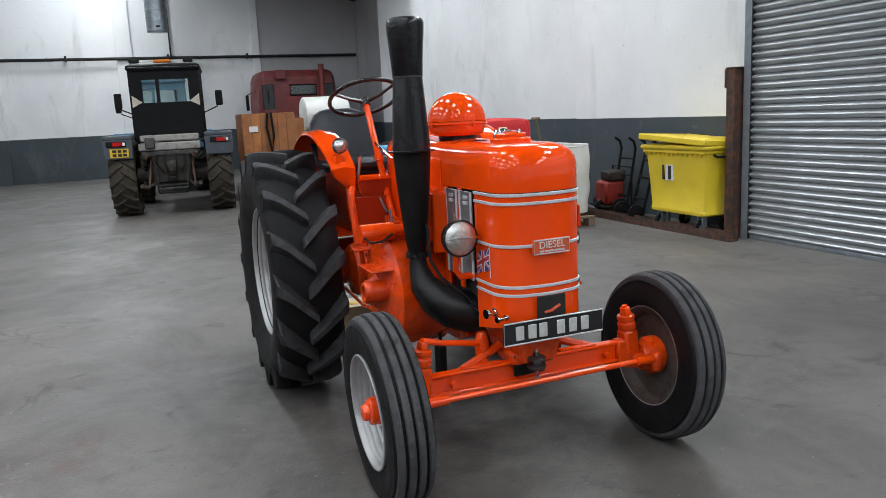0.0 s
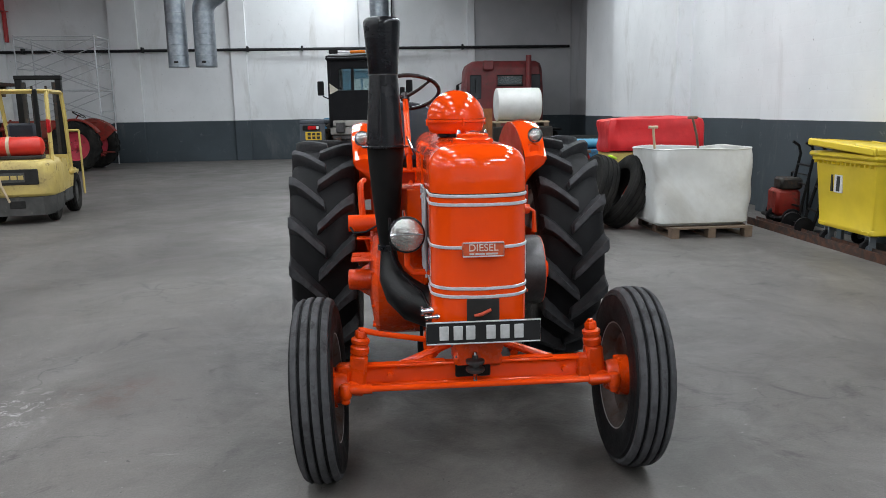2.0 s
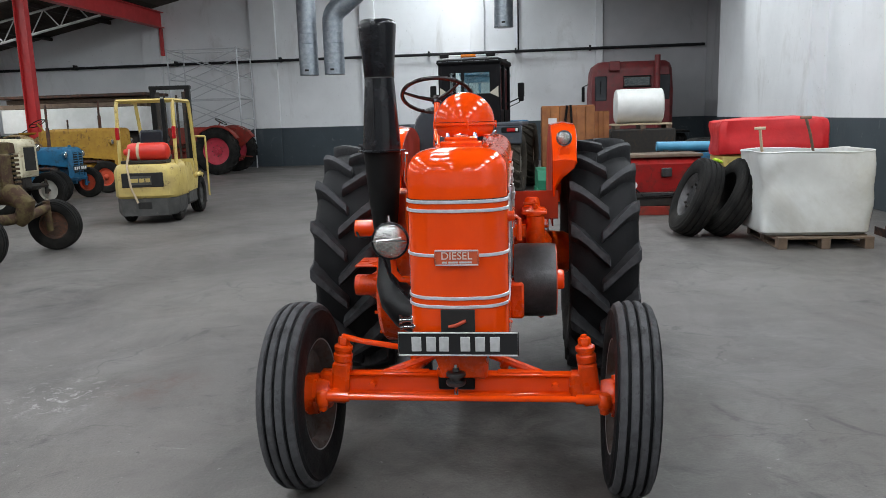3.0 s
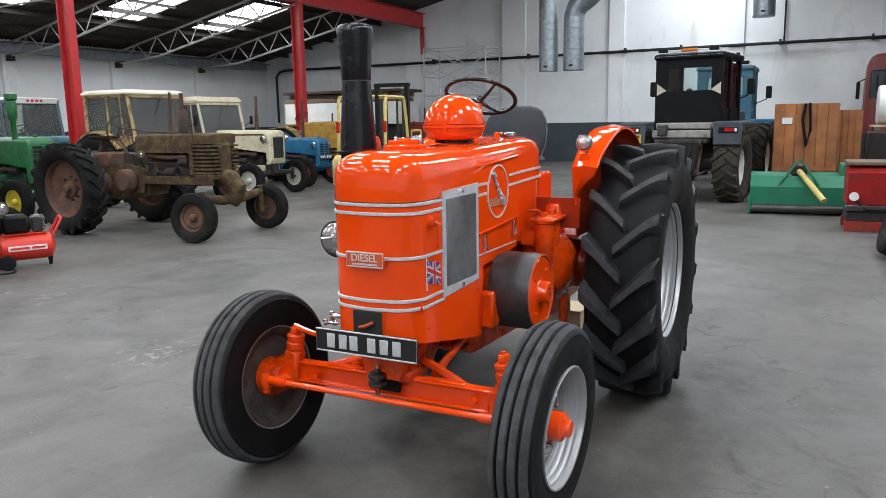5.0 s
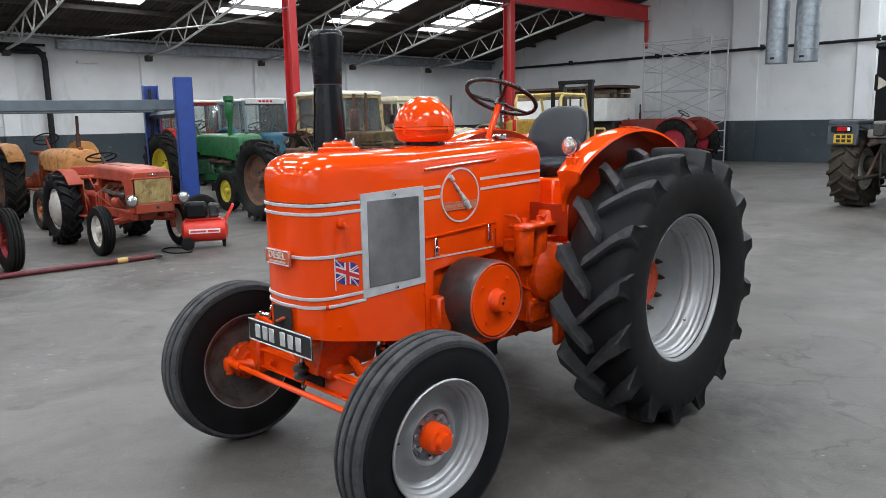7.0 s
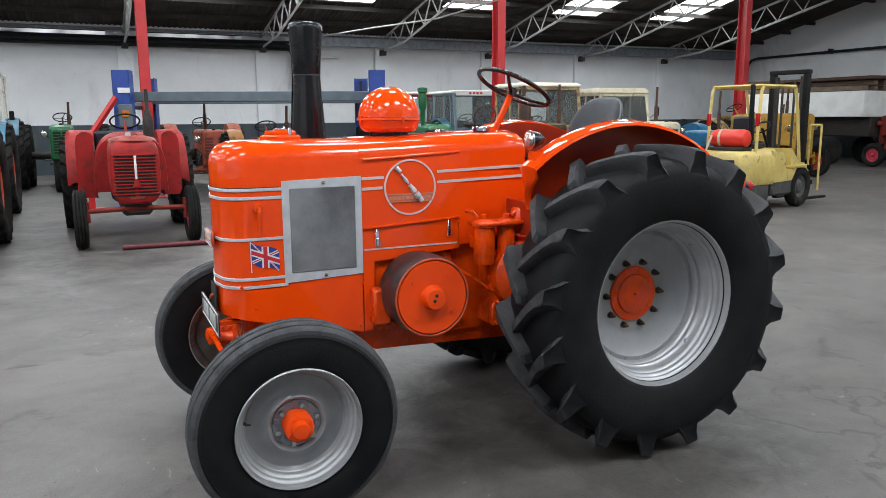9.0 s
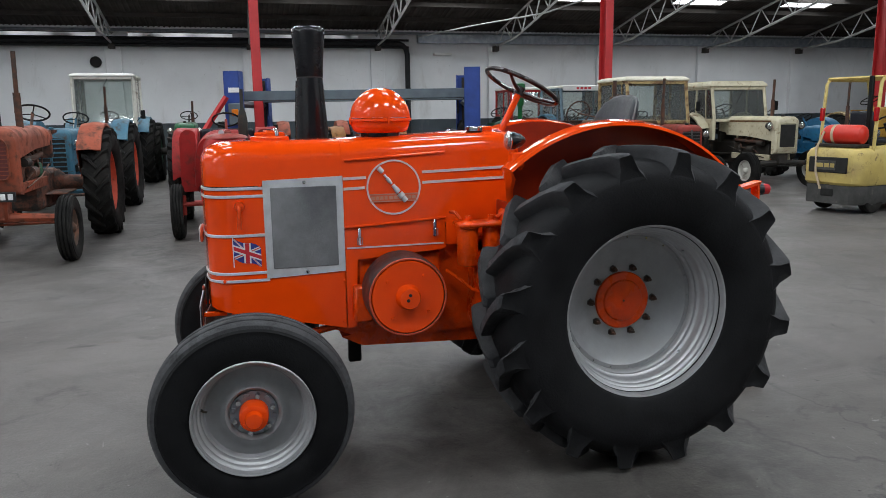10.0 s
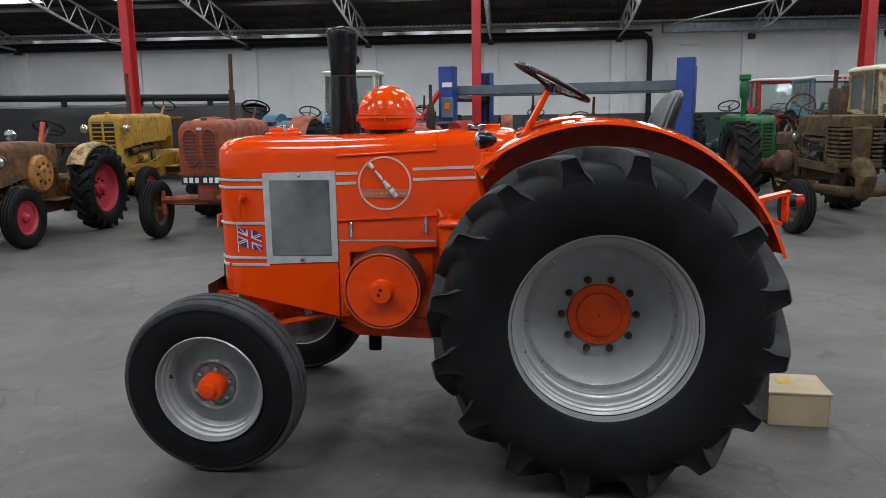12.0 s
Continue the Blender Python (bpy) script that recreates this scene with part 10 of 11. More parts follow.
def sack_truck(at, rz, mt, lean=14.0):
    c = thing("sack_truck", (*at, 0), "black steel sack truck leaning on the wall", "hand truck", "hand trucks", rz)
    m = Matrix.Rotation(radians(lean), 4, "X")
    def P(pts):
        return [tuple(m @ Vector(q)) for q in pts]
    for s in (-1, 1):
        part("frame_tube", G().tube(P([(s * 0.2, 0, 0.06), (s * 0.2, 0, 1.0), (s * 0.2, 0.05, 1.1), (s * 0.2, 0.14, 1.14)]), 0.020, 8), mt, c)
        part("wheel", G().lathe([(0.0, -0.03), (0.06, -0.03), (0.07, -0.025), (0.115, -0.025), (0.12, 0.0), (0.115, 0.025), (0.07, 0.025), (0.0, 0.03)], (s * 0.27, 0.1, 0.12), "x", 24), RUBBER, c, "black rubber wheel")
    for z in (0.3, 0.6, 0.85):
        part("cross_bar", G().tube(P([(-0.2, 0, z), (0.2, 0, z)]), 0.016, 8), mt, c)
    part("toe_plate", G().box(-0.22, 0.22, -0.22, 0.02, 0.0, 0.008), mt, c)
    part("axle", G().cyl((-0.27, 0.1, 0.12), (0.27, 0.1, 0.12), 0.01, None, 8), mt, c)
    return c


sack_truck((6.62, 8.75), 75, BLACK_MATT)
sack_truck((6.68, 9.25), 84, BLACK_MATT, 10.0)
solid("plank_offcut", G().box(6.74, 6.78, 8.18, 8.28, 0.0, 0.62, 0.004), LIFT_GREY, "grey board end standing beside the yellow bin", "board")
mo = thing("petrol_engine", (6.72, 9.52, 0), "small red engine unit on a wheeled frame", "engine", rz=80)
part("frame", G().box(-0.3, 0.3, -0.2, 0.2, 0.1, 0.14, 0.01), BLACK_MATT, mo)
part("engine_body", G().box(-0.2, 0.2, -0.16, 0.16, 0.14, 0.5, 0.04), RED_OLD, mo, "red engine housing")
part("cooling_cover", G().box(-0.22, 0.1, -0.17, 0.12, 0.5, 0.66, 0.03), DARKGREASE, mo)
part("frame_hoop", G().tube([(-0.32, -0.2, 0.12), (-0.32, -0.2, 0.7), (0.32, -0.2, 0.7), (0.32, -0.2, 0.12)], 0.014, 8), BLACK_MATT, mo)
for s in (-1, 1):
    part("wheel", G().lathe([(0.0, -0.03), (0.12, -0.03), (0.13, 0.0), (0.12, 0.03), (0.0, 0.03)], (s * 0.34, 0, 0.13), "x", 24), RUBBER, mo)


def pallet(at, rz, w=1.0, d=1.2):
    c = thing("pallet", (*at, 0), "weathered wooden pallet on the floor", "pallet", "pallets", rz)
    for k in range(7):
        y = -d / 2 + (d - 0.1) * k / 6
        part("deck_board", G().box(-w / 2, w / 2, y, y + 0.1, 0.115, 0.137, 0.002), WOOD_DARK, c)
    for x in (-w / 2, -0.05, w / 2 - 0.1):
        for y in (-d / 2, -0.06, d / 2 - 0.14):
            part("block", G().box(x, x + 0.1, y, y + 0.14, 0.022, 0.093, 0.002), WOOD_DARK, c)
        part("bearer", G().box(x, x + 0.1, -d / 2, d / 2, 0.093, 0.115, 0.002), WOOD_DARK, c)
        part("skid", G().box(x, x + 0.1, -d / 2, d / 2, 0.0, 0.022, 0.002), WOOD_DARK, c)
    return c


pallet((5.30, 9.22), 0, 1.05, 1.25)
tk = thing("plastic_tank", (5.25, 9.25, 0.137), "dented dirty white cut-open plastic tank on a pallet", "tank")
rows_o, rows_i = [], []
for z, o in ((0.0, -0.06), (0.04, -0.015), (0.12, -0.003), (0.22, 0.0), (0.32, 0.002), (0.42, 0.004), (0.52, 0.004), (0.62, 0.005), (0.72, 0.008), (0.82, 0.012), (0.9, 0.015), (0.97, 0.012)):
    def ring(inset):
        out = []
        for k in range(88):
            a = 2 * math.pi * k / 88
            c, s = math.cos(a), math.sin(a)
            px = (0.64 + o - inset) * (abs(c) ** 0.22) * (1 if c > 0 else -1)
            py = (0.54 + o - inset) * (abs(s) ** 0.22) * (1 if s > 0 else -1)
            d = 0.03 * noise.noise(Vector((px * 2.2, py * 2.2, z * 2.5 + 3))) + 0.015 * noise.noise(Vector((px * 6, py * 6, z * 6)))
            d -= 0.05 * max(0.0, 0.22 - abs(noise.noise(Vector((px * 1.9 + 4, py * 1.9, z * 1.6))))) * (1 if 0.1 < z < 0.92 else 0.2)
            zz = z + (0.04 * noise.noise(Vector((px * 1.5, py * 1.5, 9))) if z > 0.9 else 0)
            out.append((px + d * c * 1.6, py + d * s * 1.6, zz))
        return out
    rows_o.append(ring(0.0))
    rows_i.append(ring(0.012))
part("tank_shell", G().rings(rows_o + rows_i[::-1][:-1] + [[(p[0], p[1], 0.02) for p in rows_i[0]]]), TANK_WHITE, tk, "dented translucent white tank wall")
part("cut_edge", G().tube([(p[0], p[1], p[2] + 0.002) for p in rows_o[-1]], 0.009, 6, closed=True), TANK_WHITE, tk, "rough cut upper edge")
for pts, mt2 in (([(-0.45, -0.1, 0.3), (-0.62, -0.3, 1.15), (-0.64, -0.33, 1.25)], WOOD), ([(0.28, 0.1, 0.2), (-0.04, -0.25, 1.15), (-0.12, -0.3, 1.36)], WOOD_DARK)):
    h = thing("tool_handle", (5.25, 9.25, 0.137), "wooden long tool handle standing in the white tank", "tool handle", "tool handles")
    part("shaft", G().tube(pts, 0.017, 8), mt2, h)
    part("grip", G().tube([tuple(Vector(pts[-1]) + Vector((-0.06, 0, 0))), tuple(Vector(pts[-1]) + Vector((0.06, 0, 0)))], 0.018, 8), mt2, h)


def truck_tyre(at, tilt, rz, tag=False):
    c = thing("truck_wheel", (*at, 0), "worn black lorry tyre leaning against the tank", "tyre", "lorry tyres")
    c.matrix_basis = pose(at[0], at[1], 0.0, 0, 0, rz) @ pose(0, 0, 0.50, 0, tilt, 0)
    rib_tyre(c, 0, 0.52, 0.29, 0.29, RUBBER_OLD, n=48)
    if tag:
        part("rim", G().lathe([(0.30, -0.11), (0.27, -0.09), (0.22, -0.03), (0.1, -0.05), (0.0, -0.05), (0.0, 0.0), (0.27, 0.0), (0.29, 0.1)], (0, 0, 0), "x", 36, caps=False), STEEL, c, "dirty silver steel wheel")
        bolts(c, "wheel_nut", -0.05, 0.15, 8, 0.016, DARKGREASE, length=0.03, out=-1)
        part("cloth", G().box(0.02, 0.13, -0.06, 0.05, 0.515, 0.55, 0.012), CLOTH_YELLOW, c, "fluorescent yellow cloth")
    return c


truck_tyre((4.08, 9.74), 22, 5, True)
truck_tyre((4.50, 9.66), 27, 5)

ct = thing("covered_machine", (5.4, 11.3, 0), "machine under a red tarpaulin with a yellow frame", "covered machine")
rows = []
for z, hx, hy in ((0.98, 0.74, 0.42), (1.05, 0.76, 0.44), (1.14, 0.76, 0.44), (1.23, 0.755, 0.435), (1.32, 0.755, 0.435), (1.40, 0.75, 0.43), (1.455, 0.735, 0.415), (1.475, 0.70, 0.38), (1.48, 0.3, 0.2)):
    ring = []
    for k in range(72):
        a = 2 * math.pi * k / 72
        c, s = math.cos(a), math.sin(a)
        px, py = hx * (abs(c) ** 0.12) * (1 if c > 0 else -1), hy * (abs(s) ** 0.12) * (1 if s > 0 else -1)
        n1 = noise.noise(Vector((px * 3, py * 3, z * 3)))
        n2 = abs(noise.noise(Vector((px * 5, py * 5, z * 2 + 7))))
        ring.append((px + (0.04 * n1 - 0.05 * n2) * c, py + (0.06 * n1 - 0.08 * n2) * s, z + 0.06 * noise.noise(Vector((px * 2, py * 2, 5)))))
    rows.append(ring)
part("tarpaulin", G().rings(rows), RED_TARP, ct, "creased red tarpaulin")
part("yellow_frame", G().box(-0.7, 0.7, -0.38, 0.38, 0.80, 0.96, 0.02), YELLOW_FORK, ct)
part("red_base", G().box(-0.66, 0.66, -0.36, 0.36, 0.3, 0.80, 0.02), RED_OLD, ct)
for s in (-1, 1):
    part("stand_leg", G().box(s * 0.55 - 0.04, s * 0.55 + 0.04, -0.3, 0.3, 0, 0.3, 0.006), RUST, ct)

# ---- implements in front of the far wall ----
fm = thing("flail_mower", (2.8, 13.75, 0), "green flail mower with a hooded drive shaft", "mower", rz=4)
part("mower_hood", G().prism([(-0.32, 0.12), (-0.34, 0.45), (-0.22, 0.62), (0.2, 0.66), (0.34, 0.5), (0.34, 0.1)], "x", -0.72, 0.72), GREEN_TEAL, fm, "folded green hood")
part("skid", G().box(-0.74, -0.70, -0.36, 0.36, 0.0, 0.3, 0.01), GREEN_TEAL, fm)
part("skid", G().box(0.70, 0.74, -0.36, 0.36, 0.0, 0.3, 0.01), GREEN_TEAL, fm)
part("roller", G().cyl((-0.68, -0.3, 0.10), (0.68, -0.3, 0.10), 0.07, None, 16), STEEL, fm)
part("gearbox", G().box(-0.12, 0.12, -0.22, 0.08, 0.62, 0.8, 0.03), DARKGREASE, fm)
part("drive_shaft", G().tube([(0.0, -0.2, 0.7), (0.35, -0.75, 0.28)], 0.045, 12), YELLOW_FORK, fm, "yellow guarded drive shaft")
part("headstock", G().tube([(-0.35, -0.3, 0.4), (0.0, -0.35, 0.9), (0.35, -0.3, 0.4)], 0.025, 6), GREEN_TEAL, fm)
part("drive_belt_guard", G().box(0.6, 0.74, -0.2, 0.25, 0.5, 0.82, 0.02), GREEN_TEAL, fm)
rm = thing("red_implement", (4.05, 12.2, 0), "red box implement on a wooden pallet", "implement", rz=3)
part("body", G().prism([(-0.3, 0.36), (-0.34, 0.8), (-0.2, 0.9), (0.35, 0.9), (0.35, 0.36)], "x", -0.58, 0.58), RED_BRIGHT, rm, "red steel housing")
part("top_plate", G().box(-0.6, 0.6, -0.3, 0.38, 0.90, 0.95, 0.01), WOOD_DARK, rm)
part("front_bar", G().box(-0.6, 0.6, -0.42, -0.36, 0.28, 0.36, 0.01), STEEL, rm)
part("hitch_block", G().box(-0.06, 0.1, -0.38, -0.33, 0.6, 0.74, 0.01), STEEL, rm)
part("flap", G().box(-0.58, 0.58, -0.38, 0.3, 0.14, 0.28, 0.01), DARKGREASE, rm)
part("hose", G().tube([(-0.5, -0.37, 0.45), (-0.35, -0.42, 0.3), (0.1, -0.42, 0.32), (0.4, -0.4, 0.55), (0.5, -0.37, 0.7)], 0.014, 6), BLACK_MATT, rm)
part("lamp", G().cyl((-0.5, -0.36, 0.48), (-0.5, -0.40, 0.48), 0.06, None, 16), FLAG_WHITE, rm)
part("wooden_skid", G().box(-0.6, 0.6, -0.4, -0.28, 0.0, 0.14, 0.005).box(-0.6, 0.6, 0.2, 0.32, 0.0, 0.14, 0.005), RED_OLD, rm)
bs = thing("blue_roller", (4.9, 13.2, 0), "pale blue steel tube on a dark stand", "steel tube")
part("tube", G().cyl((-0.75, 0, 1.02), (0.7, 0, 1.0), 0.08, None, 20), BLUE_TUBE, bs)
part("blue_panel", G().box(-0.2, 0.75, -0.1, 0.1, 0.72, 0.9, 0.01), BLUE, bs)
for x in (-0.6, 0.5):
    part("stand_leg", G().box(x - 0.05, x + 0.05, -0.2, 0.2, 0, 0.95, 0.01), DARKGREASE, bs)
for i, (x, y, z) in enumerate(((4.4, 15.2, 0.0), (4.5, 15.15, 0.25), (4.42, 15.25, 0.50), (5.6, 14.6, 0.0), (5.65, 14.6, 0.25), (5.6, 14.55, 0.5), (5.8, 16.4, 0.0), (5.8, 16.4, 0.26), (5.78, 16.45, 0.52), (5.8, 16.4, 0.78))):
    ty = solid("stacked_tyre", G().lathe([(0.26, 0.01), (0.4, 0.0), (0.5, 0.05), (0.51, 0.12), (0.5, 0.2), (0.4, 0.25), (0.26, 0.24), (0.28, 0.12), (0.26, 0.01)], (0, 0, 0), "z", 40, caps=False), RUBBER_OLD, "old black tyre laid flat in a stack", "tyre", "stacked tyres", at=(x, y, z))


def crate(at, w, d, h, label):
    c = thing("wooden_crate", at, label, "crate", "wooden crates")
    n = 6
    for k in range(n):
        x = -w / 2 + w * k / n
        part("plank", G().box(x + 0.003, x + w / n - 0.003, -d / 2, -d / 2 + 0.02, 0, h, 0.003), WOOD_ORANGE, c)
        part("plank", G().box(x + 0.003, x + w / n - 0.003, d / 2 - 0.02, d / 2, 0, h, 0.003), WOOD_ORANGE, c)
    for s in (-1, 1):
        part("end_panel", G().box(s * w / 2 - 0.01, s * w / 2 + 0.01, -d / 2 + 0.02, d / 2 - 0.02, 0, h, 0.003), WOOD_ORANGE, c)
    part("lid", G().box(-w / 2, w / 2, -d / 2, d / 2, h, h + 0.02, 0.003), WOOD_ORANGE, c)
    part("batten", G().box(-w / 2, w / 2, -d / 2 - 0.02, -d / 2 - 0.001, 0.12, 0.2, 0.003), WOOD_ORANGE, c)
    return c


c = crate((2.8, 16.6, 0.4), 1.1, 0.9, 1.38, "tall varnished wooden crate beside the black tractor")
part("notice", G().box(-0.42, -0.24, -0.475, -0.465, 1.02, 1.14), FLAG_WHITE, c)
part("hose_coil", G().tube([(-0.02, -0.48, 1.4), (-0.06, -0.5, 1.1), (0.02, -0.5, 0.6), (0.08, -0.5, 0.9), (0.05, -0.49, 1.41)], 0.025, 8), BLACK_MATT, c, "black hoses hung over the crate")
crate((3.42, 17.6, 0.4), 0.7, 0.8, 1.25, "smaller varnished wooden crate in the stack")
for x, y in ((2.8, 16.6), (3.45, 17.6)):
    pl3 = solid("timber_base", G().box(-0.5, 0.5, -0.42, -0.3, 0, 0.4, 0.005).box(-0.5, 0.5, 0.3, 0.42, 0, 0.4, 0.005).box(-0.5, 0.5, -0.42, 0.42, 0.36, 0.398, 0.005), WOOD_DARK, "timber bearers under a crate", "timber", "timber bearers", at=(x, y, 0))
wt = thing("white_roll", (4.62, 18.6, 0), "large white plastic drum lying on a timber stand", "drum")
part("drum", G().lathe([(0.0, -0.56), (0.36, -0.56), (0.405, -0.53), (0.41, -0.3), (0.408, 0.0), (0.41, 0.3), (0.405, 0.53), (0.36, 0.56), (0.0, 0.56)], (0, 0, 1.76), "x", 36), WHITE_PLASTIC, wt, "white ribbed plastic drum")
for y in (-0.38, -0.12, 0.14):
    part("cradle_board", G().box(-0.66, 0.74, y, y + 0.2, 1.31, 1.35, 0.005), WOOD, wt)
for x in (-0.6, 0.0, 0.6):
    part("cradle_block", G().box(x, x + 0.12, -0.38, 0.34, 1.22, 1.31, 0.005), WOOD_DARK, wt)
part("stand", G().box(-0.7, 0.8, -0.5, 0.5, 0.0, 1.22, 0.03), DARKGREASE, wt, "dark machine base")


def lorry():
    t = thing("lorry", (5.28, 24.4, 0), "maroon lorry cab seen from behind with a tall exhaust", "lorry")
    rows = []
    for z, hx, y0, y1 in ((1.0, 1.22, 0.0, 2.0), (1.15, 1.26, -0.02, 2.1), (2.3, 1.26, 0.0, 2.1), (2.95, 1.22, 0.02, 2.0), (3.12, 1.16, 0.06, 1.9), (3.2, 1.05, 0.15, 1.8)):
        rows.append([(-hx + 0.12, y0, z), (hx - 0.12, y0, z), (hx, y0 + 0.15, z), (hx, y1 - 0.15, z), (hx - 0.12, y1, z), (-hx + 0.12, y1, z), (-hx, y1 - 0.15, z), (-hx, y0 + 0.15, z)])
    part("cab_shell", G().rings(rows), MAROON, t, "maroon painted cab")
    part("rear_window", G().box(-0.28, 0.55, -0.03, 0.06, 2.42, 2.72, 0.02), GLASS_HAZED, t, "narrow rear window")
    part("window_back", G().box(-0.26, 0.53, -0.022, -0.012, 2.44, 2.70), mat("dim_window", (0.08, 0.1, 0.11), None, 3, (0.1, 0.2)), t)
    part("window_seal", G().tube([(-0.29, -0.03, 2.41), (0.56, -0.03, 2.41), (0.56, -0.03, 2.73), (-0.29, -0.03, 2.73)], 0.022, 6, closed=True), BLACK_MATT, t)
    for s in (-1, 1):
        part("corner_window", G().box(s * 0.97 - 0.20, s * 0.97 + 0.18, -0.02, 0.06, 1.98, 2.76, 0.03), mat("corner_glass", (0.03, 0.035, 0.04), None, 3, (0.08, 0.15)), t, "dark corner window")
        part("mirror", G().box(s * 1.42 - 0.05, s * 1.42 + 0.05, 1.5, 1.56, 2.0, 2.5, 0.02), BLACK_MATT, t)
        part("mirror_arm", G().tube([(s * 1.2, 1.6, 2.6), (s * 1.42, 1.55, 2.5)], 0.015, 6), BLACK_MATT, t)
        w = wheel_empty(t, "front_wheel", s * 1.0, 1.2, 0.5, "black lorry wheel")
        rib_tyre(w, 0, 0.5, 0.28, 0.28, RUBBER_OLD, n=36)
        w2 = wheel_empty(t, "rear_wheel", s * 0.95, -2.2, 0.5, "black lorry wheel")
        rib_tyre(w2, 0, 0.5, 0.5, 0.28, RUBBER_OLD, n=36)
        part("chassis_rail", G().box(s * 0.42 - 0.05, s * 0.42 + 0.05, -3.2, 1.6, 0.78, 1.0, 0.01), DARKGREASE, t)
        part("rear_wing", G().box(s * 0.95 - 0.28, s * 0.95 + 0.28, -2.75, -1.65, 1.02, 1.08, 0.03), BLACK_MATT, t, "black wheel wing")
    part("exhaust_stack", G().cyl((0.72, -0.18, 1.1), (0.72, -0.18, 3.35), 0.09, None, 16), MAROON, t, "upright maroon exhaust stack")
    part("grab_rail", G().tube([(-1.0, -0.1, 2.2), (-1.0, -0.14, 2.6)], 0.015, 6), BLACK_MATT, t)
    part("air_intake", G().box(-0.75, -0.4, -0.16, -0.02, 2.9, 3.2, 0.03), MAROON, t)
    part("fifth_wheel", G().box(-0.5, 0.5, -2.4, -1.7, 1.0, 1.14, 0.02), DARKGREASE, t)
    return t


lorry()

# ---- scaffold, ducts, stores ----
def scaffold():
    t = thing("scaffold_tower", (0, 0, 0), "light aluminium scaffold tower against the white wall", "scaffold")
    x0, x1, y0, y1 = -10.45, -7.95, 25.5, 26.8
    for x in (x0, x1):
        for y in (y0, y1):
            part("standard", G().tube([(x, y, 0), (x, y, 4.25)], 0.025, 8), ALU, t)
        for z in (0.4, 1.1, 1.8, 2.5, 3.2, 3.9, 4.2):
            part("rung", G().tube([(x, y0, z), (x, y1, z)], 0.02, 6), ALU, t)
    for y in (y0, y1):
        for z in (0.4, 2.5, 4.2):
            part("ledger", G().tube([(x0, y, z), (x1, y, z)], 0.02, 6), ALU, t)
        for z in (0.5, 1.5, 2.5, 3.2):
            part("brace", G().tube([(x0, y, z), (x1, y, z + 0.95)], 0.018, 6), ALU, t)
            part("brace", G().tube([(x1, y, z), (x0, y, z + 0.95)], 0.018, 6), ALU, t)
    return t


scaffold()


def hanging_duct(x, y, bottom, r, bend, label):
    t = thing("extract_duct", (x, y, bottom), label, "duct", "extract ducts")
    top = roof_z(x + (1.2 if bend else 0.0)) - bottom + 0.03
    if bend:
        pts = [(0, 0, 0), (0, 0, 1.55)] + [(0.5 - 0.5 * math.cos(a), 0, 1.55 + 0.5 * math.sin(a)) for a in (0.3, 0.6, 0.9, 1.2)] + [(0.9, 0, 2.4), (1.2, 0, top)]
    else:
        pts = [(0, 0, 0), (0, 0, top)]
    part("duct_pipe", G().tube(pts, r, 24), GALV, t, "spiral galvanised pipe")
    for z in [0.02 + 0.3 * k for k in range(6)]:
        part("duct_seam", G().lathe([(r, z), (r + 0.008, z + 0.006), (r + 0.008, z + 0.014), (r, z + 0.02)], (0, 0, 0), "z", 24, caps=False), GALV, t)
    part("duct_mouth", G().lathe([(0.0, 0.03), (r * 0.96, 0.03), (r * 0.96, -0.004), (r + 0.004, -0.004)], (0, 0, 0), "z", 24, caps=False), DARK, t)
    part("damper_slot", G().box(-0.06, 0.06, -r - 0.004, -r + 0.02, 0.1, 0.16), DARK, t)
    return t


hanging_duct(-3.88, 22.9, 3.03, 0.31, True, "galvanised extract duct with an elbow")
hanging_duct(-4.68, 22.9, 3.03, 0.29, False, "straight galvanised extract duct hanging down")
hanging_duct(1.25, 25.0, 4.45, 0.31, False, "short galvanised duct hanging from the roof")

tr2 = thing("flat_trailer", (-12.9, 24.2, 0), "white-sided trailer loaded with dark timber", "trailer")
part("side_panel", G().box(-2.4, 2.4, -0.9, 0.9, 1.5, 2.28, 0.02), WHITE_PLASTIC, tr2, "white trailer side")
part("chassis", G().box(-2.4, 2.4, -0.5, 0.5, 0.9, 1.5, 0.03), DARKGREASE, tr2)
for k in range(7):
    part("timber", G().box(-2.5 + 0.1 * (k % 3), 2.3 + 0.15 * (k % 2), -0.8 + 0.22 * k, -0.6 + 0.22 * k, 2.3 + 0.16 * (k % 2), 2.44 + 0.16 * (k % 2), 0.01), WOOD_DARK, tr2)
part("top_sheet", G().box(-2.5, 2.6, -0.85, 0.85, 2.62, 2.72, 0.02), RUST, tr2)
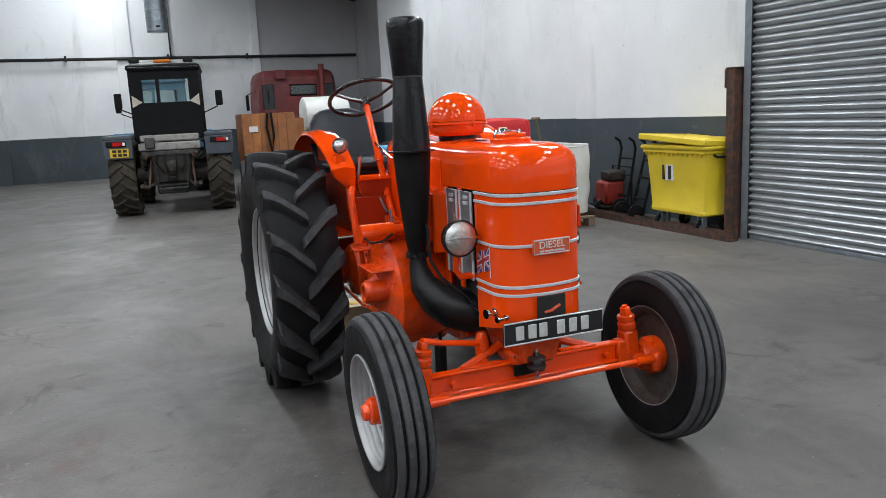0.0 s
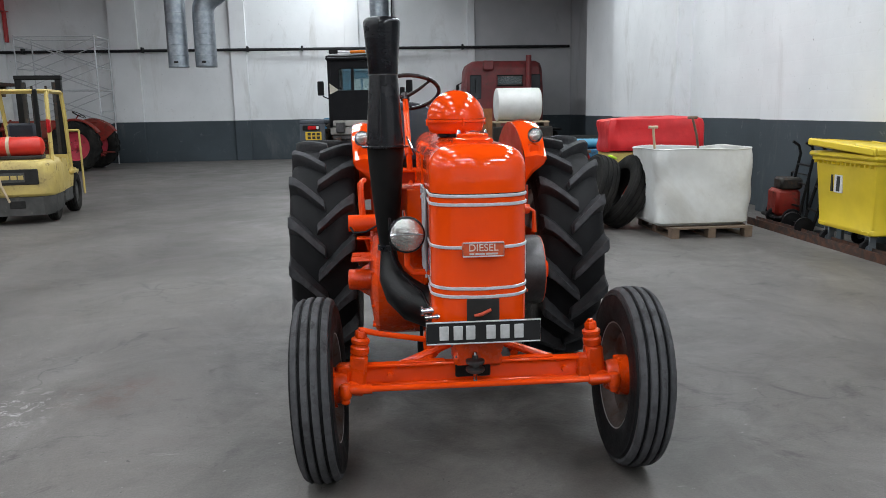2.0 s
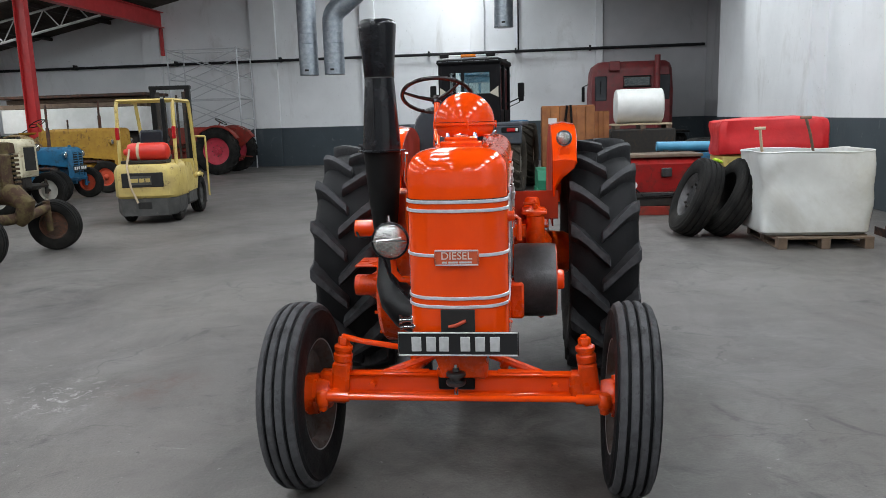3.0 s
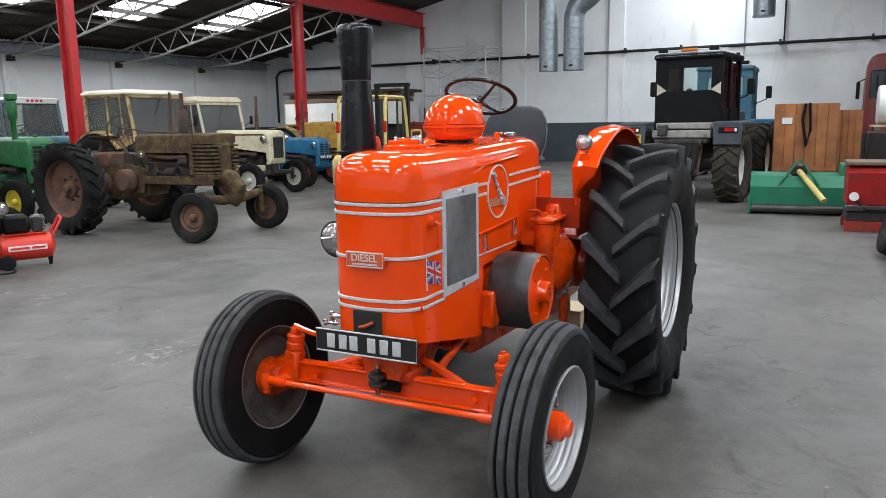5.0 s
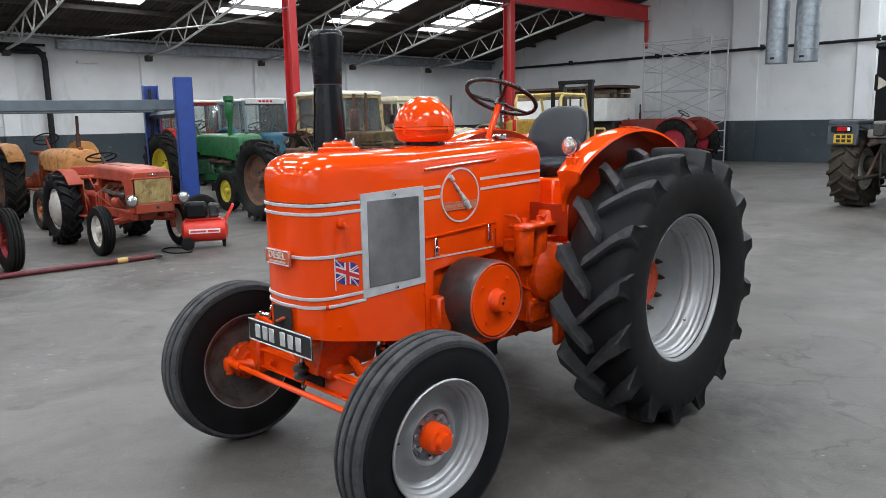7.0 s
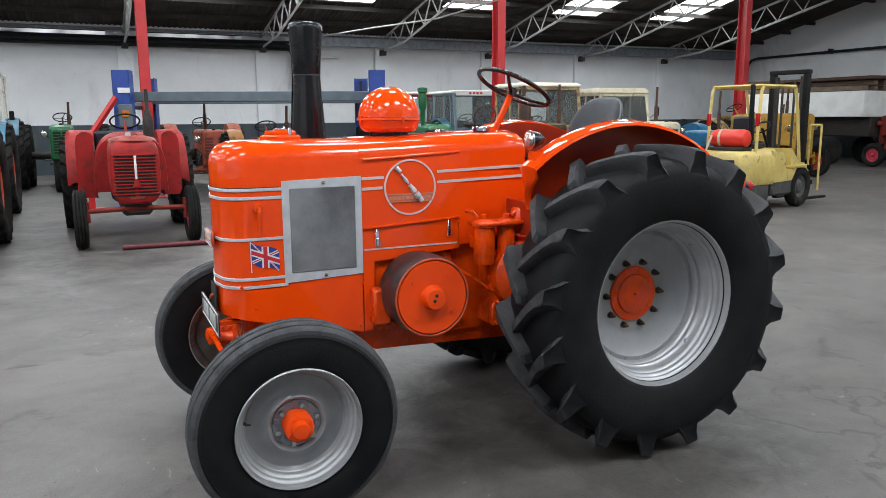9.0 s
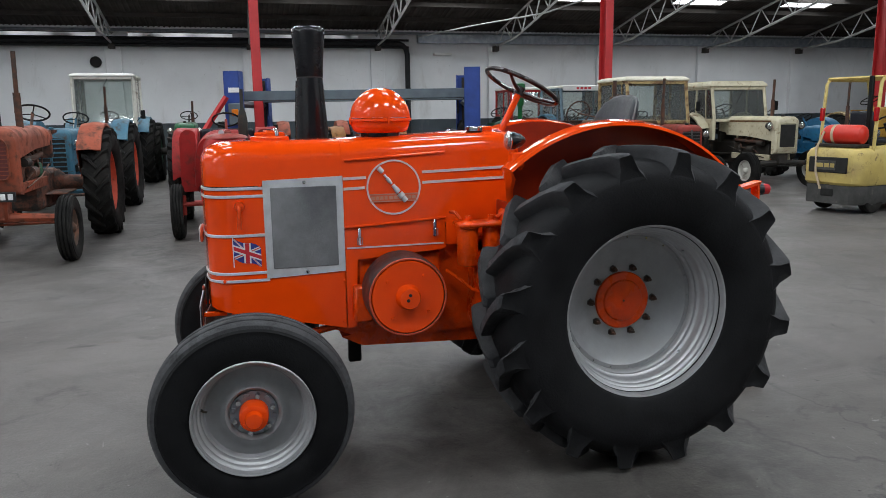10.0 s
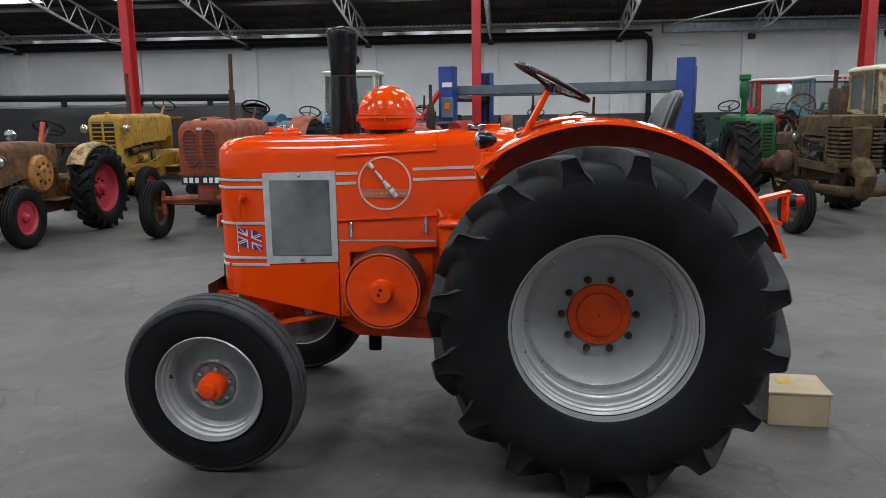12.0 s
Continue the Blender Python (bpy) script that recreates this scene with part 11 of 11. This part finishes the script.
for x in (-1.3, 1.3):
    for y in (-0.85, 0.85):
        part("wheel", G().lathe([(0.0, -0.1), (0.3, -0.1), (0.42, -0.08), (0.45, 0.0), (0.42, 0.08), (0.3, 0.1), (0.0, 0.1)], (x, y, 0.45), "y", 28), RUBBER_OLD, tr2)

sk = thing("sheeted_stack", (-13.6, -6.4, 0), "long stack under black polythene sheeting", "covered stack")
rows = []
for x, z in ((1.0, 0.0), (1.02, 0.6), (0.98, 1.5), (0.9, 1.78), (0.0, 1.86), (-0.9, 1.78), (-1.0, 0.0)):
    rows.append([(x + 0.06 * noise.noise(Vector((x, y * 0.9, z))), y, z + (0.05 * noise.noise(Vector((x, y * 0.7, 4))) if z > 0 else 0)) for y in [-3.9 + 0.26 * k for k in range(31)]])
part("sheeting", G().rings(rows, closed=False), BLACK_SHEET, sk, "creased black polythene")
part("sheet_end", G().box(-0.95, 0.95, 3.82, 3.86, 0, 1.75, 0.02), BLACK_SHEET, sk)
part("top_beam", G().tube([(0.7, -3.9, 2.06), (0.7, 3.6, 1.98)], 0.09, 8), PIPE_DARK, sk)
for y in (-2.8, -0.8, 1.2, 3.0):
    part("beam_stay", G().box(0.64, 0.76, y - 0.05, y + 0.05, 1.7, 2.0), PIPE_DARK, sk)
for y, r in ((-1.15, 0.16),):
    solid("wall_vent", G().lathe([(r, 0.0), (r, 0.05), (r * 0.85, 0.06), (r * 0.8, 0.03), (0.0, 0.03)], (WEST + 0.01, y, 3.25), "x", 28, caps=False), DARK, "round black vent hole in the white wall", "vent", kind="structure")
solid("strip_light", G().box(WEST - 0.01, WEST + 0.13, 9.2, 9.8, 3.5, 3.58, 0.01), WHITE_PLASTIC, "white wall lamp housing under the duct", "wall lamp")
cab1 = solid("hanging_cable", G().tube([(COLX + 0.2, 11.5, 4.4), (COLX - 1.5, 10.4, 4.05), (COLX - 4.0, 9.3, 4.0), (WEST + 0.4, 8.6, 4.05)], 0.02, 6), TRUSS_GREY, "pale cable slung from the column to the wall", "cable")
